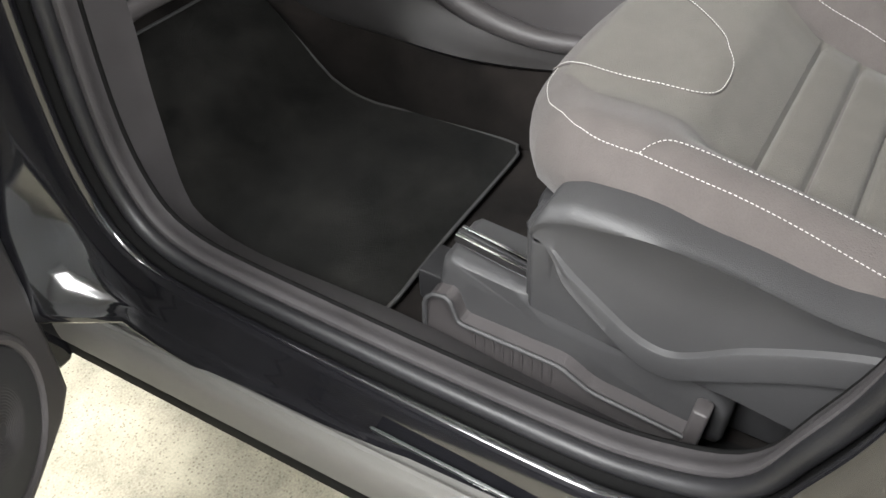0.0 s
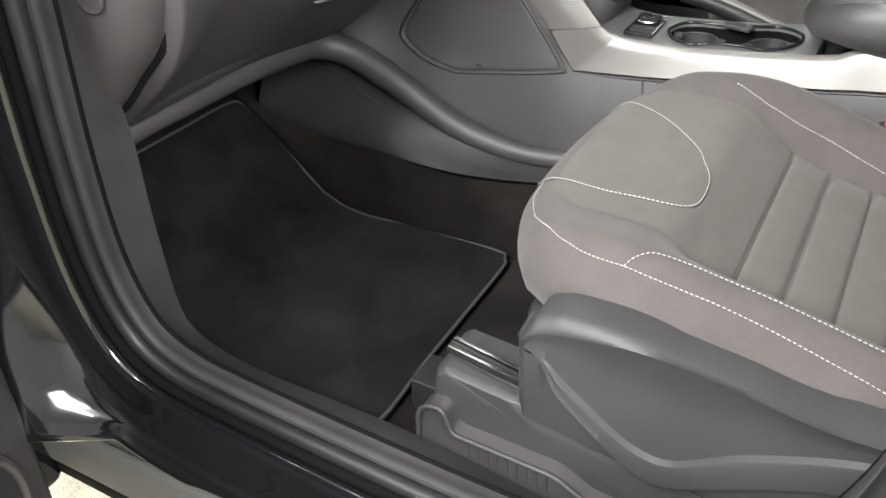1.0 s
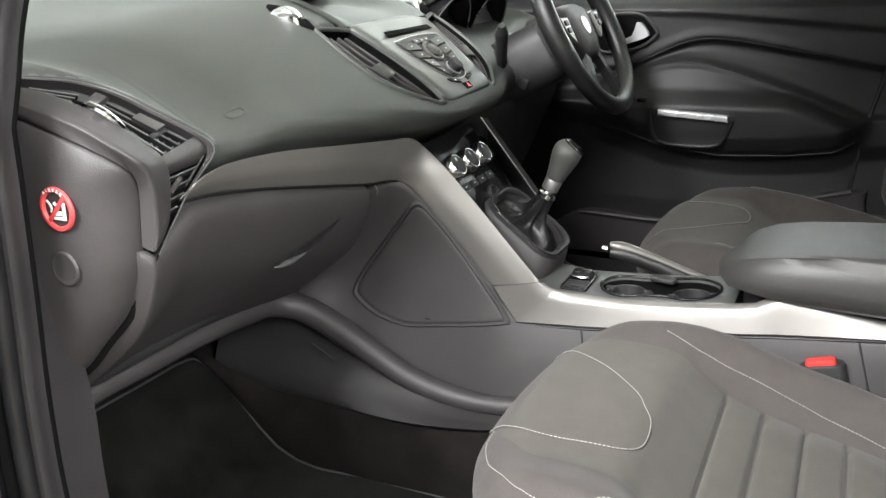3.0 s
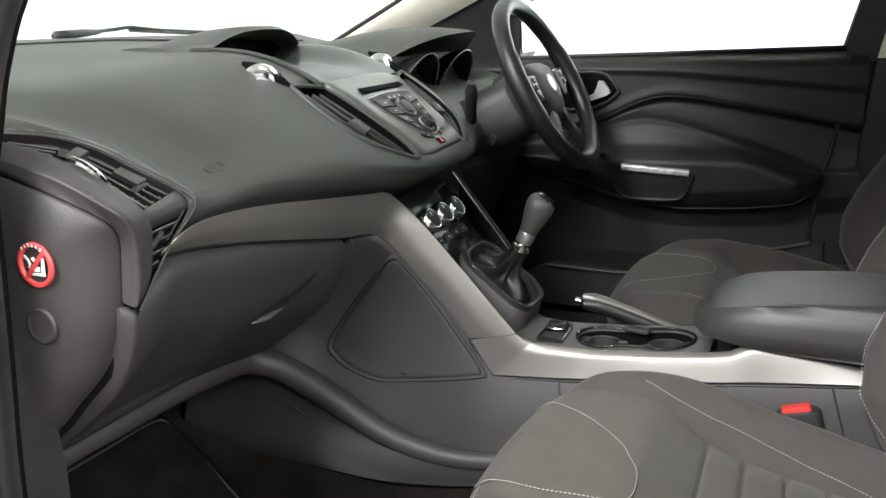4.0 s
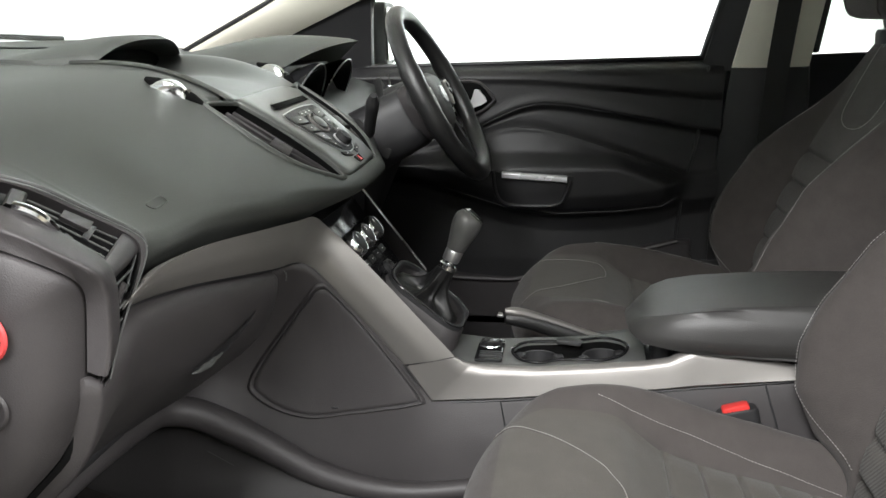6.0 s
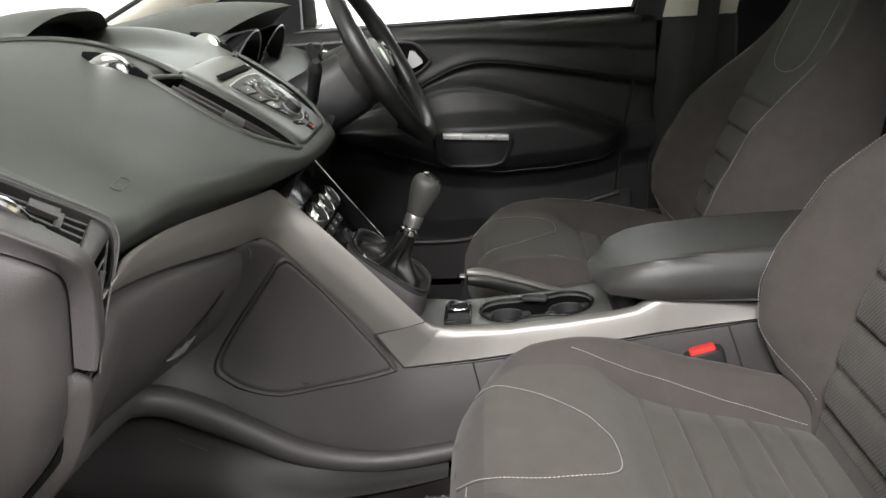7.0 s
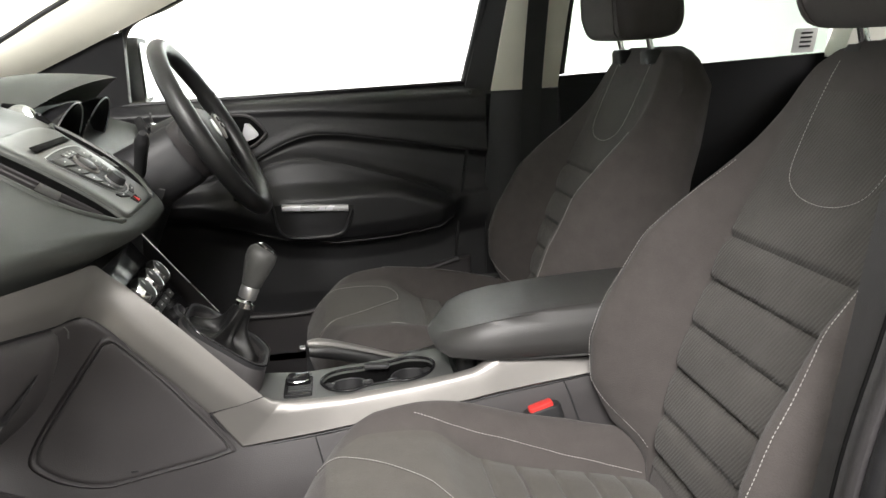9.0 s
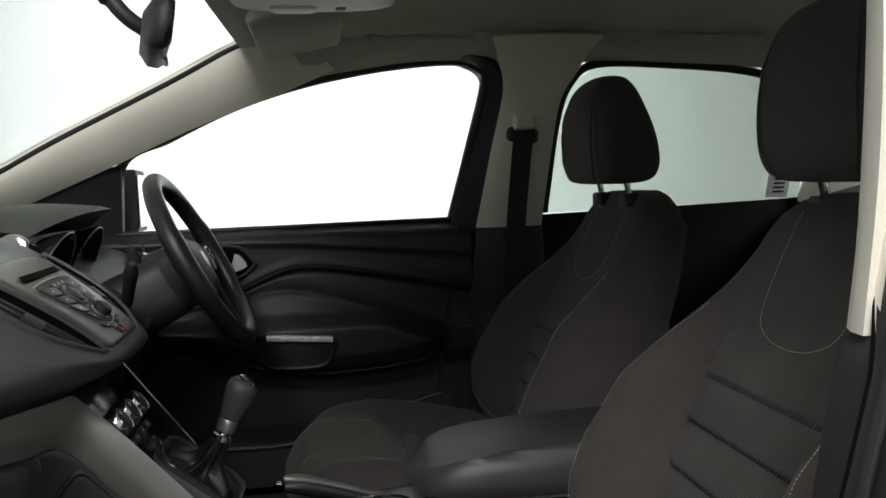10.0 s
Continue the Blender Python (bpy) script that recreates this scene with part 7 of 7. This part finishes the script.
edge_top = g[:, -1:] + arr((0.012, 0, 0.004))
outer_g = np.concatenate([edge_top, g[:, -1:] + arr((0.07, 0, 0.0)), g[:, :1] + arr((0.12, 0, 0.0))], 1)
part("lining", loft(np.concatenate([g, outer_g], 1)), DOORTRIM, door, "black grained door lining", 60)


ridge = np.linspace(0.15, -0.385, 60)
part("ridge", tube([(door_x(y, line_two(y)) + 0.0006, y, line_two(y)) for y in ridge], 0.0022, 6), DOORTRIM, door)
part("ridge", tube([(door_x(y, line_low(y) + 0.004) - 0.0005, y, line_low(y) + 0.003) for y in ridge], 0.0024, 6), DOORTRIM, door)
part("gap_line", tube([(door_x(y, line_one(y)) + 0.0004, y, line_one(y) - 0.004) for y in np.linspace(0.12, -0.44, 60)], 0.0018, 6), BLACKP, door)
part("rear_shut_face", rbox((0.782, -0.478, 0.68), (0.03, 0.12, 0.72), 0.006, 0.002), BLACKP, door, "black door shut face")
part("rear_gap", tube(spl([(0.716, -0.442, 1.045), (0.714, -0.427, 0.90), (0.708, -0.404, 0.79), (0.712, -0.388, 0.66), (0.715, -0.38, 0.50)], 40), 0.004, 6), BLACKP, door)
frame_in = spl([(0.735, -0.430, 1.04), (0.699, -0.476, 1.219), (0.673, -0.500, 1.308), (0.654, -0.509, 1.370), (0.645, -0.491, 1.401), (0.638, -0.45, 1.418)], 24)
frame_out = spl([(0.728, -0.515, 1.03), (0.680, -0.556, 1.215), (0.652, -0.575, 1.317), (0.630, -0.555, 1.395), (0.618, -0.512, 1.428), (0.61, -0.45, 1.440)], 24)
part("window_frame", loft([[a, a * 0.3 + b * 0.7 - arr((0.012, 0, 0)), b, b + arr((0.06, 0, 0)), a + arr((0.05, 0, 0))] for a, b in zip(frame_in, frame_out)]), BLACKP, door, "black rear window frame")
part("lower_pocket", plate([(0.690, y, z) for y, z in spl([(0.2, 0.56), (-0.012, 0.553), (-0.118, 0.585), (-0.391, 0.654), (-0.42, 0.62), (-0.42, 0.46), (0.1, 0.44), (0.3, 0.46)], 60, True)], (0.03, 0, 0), 0.01), LOWER, door, "dark map pocket")
part("pocket_lip", tube([(0.687, y, z) for y, z in spl([(0.2, 0.56), (-0.012, 0.555), (-0.118, 0.582), (-0.391, 0.654)], 40)], 0.006, 8), LOWER, door)
CUP = spl([(0.16, 1.014), (0.105, 1.023), (0.068, 1.020), (0.050, 1.008), (0.032, 0.985), (0.030, 0.978), (0.042, 0.966), (0.063, 0.952), (0.10, 0.942), (0.16, 0.944)], 60, True)
# a thin plate whose black stands in for the recess's shade
handle_cup = part("handle_cup", plate([(0.7045, y, z) for y, z in CUP], (-0.003, 0, 0), 0.001), SHADEBLACK, door, "shade-black handle recess")
part("door_handle", loft([[(0.7025 - d, y, z) for y, z in dense([(0.135, 0.963), (0.098, 0.969), (0.083, 0.976), (0.077, 0.990), (0.073, 1.004), (0.063, 1.003), (0.048, 0.984), (0.046, 0.976), (0.058, 0.969), (0.09, 0.959), (0.13, 0.954)], 4)] for d in (0.003, 0.012, 0.016)]), SILVERP, handle_cup, "bright silver door handle")
part("grab_cup", plate([(0.6515, y, z) for y, z in spl([(0.035, 0.822), (0.022, 0.765), (0.005, 0.746), (-0.03, 0.741), (-0.10, 0.741), (-0.125, 0.750), (-0.146, 0.775), (-0.152, 0.81)], 50)], (0.004, 0, 0), 0.001), BLACKP, door, "grab recess")
part("grab_handle", loft([on(rrect(0.020, 0.014, 0.004), (0.646, y, z), (1, 0, 0), (0, 0, 1)) for y, z in ((0.008, 0.816), (0.004, 0.8155), (-0.13, 0.806), (-0.139, 0.8045))]), SILVERP, door, "satin silver grab handle")
part("grab_rim", tube([(0.6505, y, z) for y, z in spl([(0.03, 0.825), (0.022, 0.77), (0.003, 0.748), (-0.03, 0.743), (-0.10, 0.743), (-0.128, 0.755), (-0.148, 0.800)], 50)], 0.0045, 8), DOORTRIM, door)
for k in range(3):
    part("window_switch", rbox((0.664, 0.05 + 0.026 * k, 0.838 + 0.002 * k), (0.022, 0.02, 0.008), 0.004, 0.002), GLOSSB, door)
part("quarter_panel", plate([(0.745, 0.80, 1.0), (0.745, 0.325, 1.05), (0.690, 0.305, 1.214), (0.678, 0.345, 1.204), (0.702, 0.50, 1.142), (0.722, 0.62, 1.092)], (0.03, 0, 0), 0.004), BLACKP, door, "black mirror corner panel")
part("handle_rim", tube([(0.7020, y, z) for y, z in CUP], 0.0036, 8, True), LOWER, handle_cup, "dark rounded rim round the recess")
part("belt_seal", tube([(0.746, 0.338, 1.056), (0.748, -0.05, 1.058), (0.748, -0.44, 1.061)], 0.006, 8), RUBBER, door)

mirror = thing("door_mirror", (0.95, 0.36, 1.05), "black door mirror outside the driver window", "mirror")
part("housing", loft([on(rrect(w_, h_, 0.022, 5), (0.935, y, 1.130), (1, 0.1, 0), (0, 0, 1)) for w_, h_, y in ((0.19, 0.140, 0.320), (0.20, 0.150, 0.318), (0.205, 0.155, 0.324), (0.205, 0.155, 0.38), (0.18, 0.13, 0.42), (0.10, 0.07, 0.44))]), BLACKP, mirror, "black mirror shell")
part("mirror_glass", plate(on(rrect(0.178, 0.128, 0.02, 5), (0.935, 0.3175, 1.130), (1, 0.1, 0), (0, 0, 1)), (0, -0.004, 0), 0.001), MIRROR, mirror, "mirror glass")
part("arm", tube([(0.78, 0.40, 1.04), (0.86, 0.39, 1.06), (0.92, 0.38, 1.08)], 0.022, 10), PAINT, mirror)

# ---- open passenger door ----
pdoor = thing("passenger_door", (-0.88, 0.36, 0.35), "open passenger door with dark lining and speaker", "car door")
dd, dnr, dz = arr((-0.839, -0.545, 0)), arr((0.545, -0.839, 0)), arr((0, 0, 1))
d0 = arr((-0.868, 0.336, 0.33))
DO = [(0.0, 0.05), (0.006, 0.02), (0.03, 0.0), (0.2, -0.006), (0.6, -0.01), (0.9, 0.0), (0.96, 0.06), (0.99, 0.35), (1.0, 0.72), (0.5, 0.74), (-0.02, 0.74), (-0.03, 0.45), (-0.015, 0.2)]
o = spl(DO, 90, True)
part("lining", plate(on(o, d0, dd, dz), -dnr * 0.06, 0.02), LOWER, pdoor, "dark grained door lining", 60)
part("outer_skin", plate(on(o * (1.03, 1.0), d0 - dnr * 0.075 - dd * 0.02, dd, dz), -dnr * 0.05, 0.02), PAINT, pdoor, "gloss black door skin", 60)
part("edge_seal", tube(on(spl([(-0.012, 0.30), (-0.006, 0.1), (0.0, 0.045), (0.02, 0.0), (0.3, -0.008), (0.8, -0.006)], 50), d0 - dnr * 0.066, dd, dz), 0.008, 8), RUBBER, pdoor)
spk = d0 + dd * 0.140 + dz * 0.115 + dnr * 0.0
part("speaker_ring", tube([spk + 0.088 * (math.cos(a) * dd + math.sin(a) * dz) + dnr * 0.002 for a in np.linspace(0, 2 * math.pi, 60, endpoint=False)], 0.006, 8, True), LOWER, pdoor)
grille = part("speaker_grille", lathe([(0.083, 0), (0.080, 0.004), (0.05, 0.006), (0, 0.007)], spk, dnr, 40), BLACKP, pdoor, "perforated speaker grille")
part("grille_holes", join(*[tube([spk + r * (math.cos(a) * dd + math.sin(a) * dz) + dnr * (0.0072 - 0.8 * r * r) for a in np.linspace(0, 2 * math.pi, 40, endpoint=False)], 0.0006, 4, True) for r in np.arange(0.008, 0.080, 0.0030)]), LOWER, grille)
part("map_pocket", plate(on(spl([(0.30, 0.04), (0.86, 0.05), (0.88, 0.16), (0.60, 0.20), (0.34, 0.15)], 40, True), d0, dd, dz), dnr * 0.04, 0.015), LOWER, pdoor)
part("armrest", plate(on(spl([(0.10, 0.42), (0.5, 0.44), (0.88, 0.38), (0.88, 0.32), (0.5, 0.34), (0.12, 0.36)], 40, True), d0, dd, dz), dnr * 0.06, 0.02), DOORTRIM, pdoor)

# ---- seat belt on the far centre pillar ----
belt = thing("seat_belt", (0.69, -0.57, 0.6), "black seat belt hanging from a cream height slider", "seat belt")
bw = arr([(0.612, -0.588, 1.262), (0.634, -0.585, 1.20), (0.672, -0.578, 1.05), (0.682, -0.572, 0.93), (0.684, -0.562, 0.75), (0.684, -0.555, 0.60), (0.68, -0.55, 0.44)])
bl = spl(bw, 40)
part("webbing", loft([[p + arr((0, s * 0.023, 0)) + arr((d, 0, 0)) for s, d in ((-1, 0), (1, 0), (1, -0.002), (-1, -0.002))] for p in bl]), WEB, belt)
part("belt_guide", loft([on(rrect(a, b, 0.012, 5), (x, -0.588, 1.252), (0, 1, 0.1), (0, -0.1, 1)) for a, b, x in ((0.07, 0.030, 0.640), (0.074, 0.034, 0.628), (0.06, 0.024, 0.620))]), BLACKP, belt, "black belt guide")
part("height_slider", rbox((0.618, -0.590, 1.280), (0.024, 0.05, 0.034), 0.008, 0.005, (0, 14, 0)), CREAM, belt, "cream height slider")
part("tongue", rbox((0.676, -0.54, 0.80), (0.006, 0.03, 0.05), 0.006, 0.002), CHROME, belt, "bright belt tongue")

# ---- roof fittings ----
rvm = thing("rear_view_mirror", (0, 0.1, 1.4), "black rear view mirror on its stalk", "mirror")
part("housing", loft([on(rrect(w_, h_, 0.03, 6), (0.02, 0.088 + d, 1.375), (0.97, 0.22, 0), (0.02, -0.15, 0.98)) for w_, h_, d in ((0.225, 0.066, -0.012), (0.235, 0.076, -0.004), (0.225, 0.07, 0.012), (0.14, 0.04, 0.026))]), BLACKP, rvm, "black mirror shell", 60)
part("mirror_glass", plate(on(rrect(0.215, 0.058, 0.026, 6), (0.02, 0.0755, 1.375), (0.97, 0.22, 0), (0.02, -0.15, 0.98)), (0, -0.002, 0), 0.0005), MIRROR, rvm)
part("stalk", tube(spl([(0.0, 0.155, 1.455), (0.0, 0.150, 1.425), (0.0, 0.128, 1.395), (0.01, 0.105, 1.378)], 20), [0.016] * 8 + [0.011] * 12, 12), BLACKP, rvm)
part("dip_tab", rbox((0.02, 0.082, 1.335), (0.014, 0.006, 0.012), 0.003, 0.002), SATIN, rvm)

ohc = thing("overhead_console", (0.0, -0.08, 1.47), "pale grey overhead light console", "overhead console")
part("body", loft([on(spl(rrect(w_, h_, 0.05, 6), 40, True), (0.0, -0.13, z), ex, (0, 1, 0)) for w_, h_, z in ((0.30, 0.28, 1.50), (0.29, 0.27, 1.45), (0.26, 0.24, 1.428), (0.18, 0.18, 1.418), (0.08, 0.08, 1.416))]), OHCP, ohc, "grey moulded body", 60)
for x in (-0.06, 0.06):
    part("map_light", rbox((x, -0.10, 1.417), (0.05, 0.07, 0.006), 0.014, 0.003), WHITEPRINT, ohc, "frosted map light lens")
    part("light_switch", rbox((x, -0.17, 1.419), (0.024, 0.016, 0.006), 0.005, 0.002), SHIELD, ohc)
visor = thing("sun_visor", (0.34, -0.05, 1.46), "grey sun visor folded against the roof", "sun visor")
part("blade", loft([on(spl(rrect(w_, h_, 0.03, 6), 40, True), (0.36, -0.10, z), ex, (0, 0.985, -0.17)) for w_, h_, z in ((0.38, 0.155, 1.452), (0.395, 0.165, 1.445), (0.395, 0.165, 1.437), (0.38, 0.155, 1.430))]), HEADLINER, visor, "grey fabric blade", 60)
part("pivot", tube([(0.52, -0.02, 1.445), (0.55, -0.01, 1.45)], 0.007, 8), HEADLINER, visor)
for y in (-0.36, -1.02):
    h_ = thing("grab_handle", (0.56, y, 1.455), "grey roof grab handle above the door", "grab handle", "grab handles")
    part("bar", tube(spl([(0.565, y + 0.11, 1.468), (0.545, y + 0.105, 1.455), (0.540, y + 0.07, 1.452), (0.540, y - 0.07, 1.449), (0.545, y - 0.105, 1.450), (0.565, y - 0.11, 1.462)], 30), 0.0085, 10), HEADLINER, h_)
    for s in (-1, 1):
        part("mount", rbox((0.57, y + s * 0.115, 1.462), (0.03, 0.035, 0.02), 0.008, 0.004), HEADLINER, h_)

wiper = thing("windscreen_wiper", (0.2, 1.02, 1.14), "black windscreen wiper resting below the windscreen", "wiper")
part("pivot_cap", loft([on(rrect(a_, b_, 0.006, 4), (x, 1.03, z), (0, 1, 0), (0, 0, 1)) for x, a_, b_, z in ((0.055, 0.016, 0.010, 1.147), (0.065, 0.026, 0.018, 1.149), (0.13, 0.026, 0.016, 1.152), (0.17, 0.018, 0.010, 1.154))]), BLACKP, wiper)
part("arm", tube(spl([(0.13, 1.03, 1.153), (0.22, 1.035, 1.158), (0.275, 1.04, 1.163), (0.31, 1.04, 1.160), (0.40, 1.04, 1.152)], 24), 0.004, 8), BLACKP, wiper)
part("blade", tube(spl([(0.28, 1.045, 1.158), (0.40, 1.045, 1.152), (0.60, 1.02, 1.142)], 24), 0.006, 8), BLACKP, wiper)

notice = thing("window_notice", (0.735, -1.26, 1.10), "small pale printed notice on the rear window", "sticker")
part("paper", plate(on(rrect(0.06, 0.06, 0.004), (0.722, -1.27, 1.112), (0, 1, 0), (-0.3, 0, 0.95)), (-0.0008, 0, 0), 0.0002), WHITEPRINT, notice)
for k in range(4):
    part("print_bar", plate(on(rrect(0.03, 0.005, 0.001), (0.7205 - 0.0033 * k + 0.004, -1.272, 1.098 + 0.0105 * k), (0, 1, 0), (-0.3, 0, 0.95)), (-0.0006, 0, 0), 0.0001), SHIELD, notice)
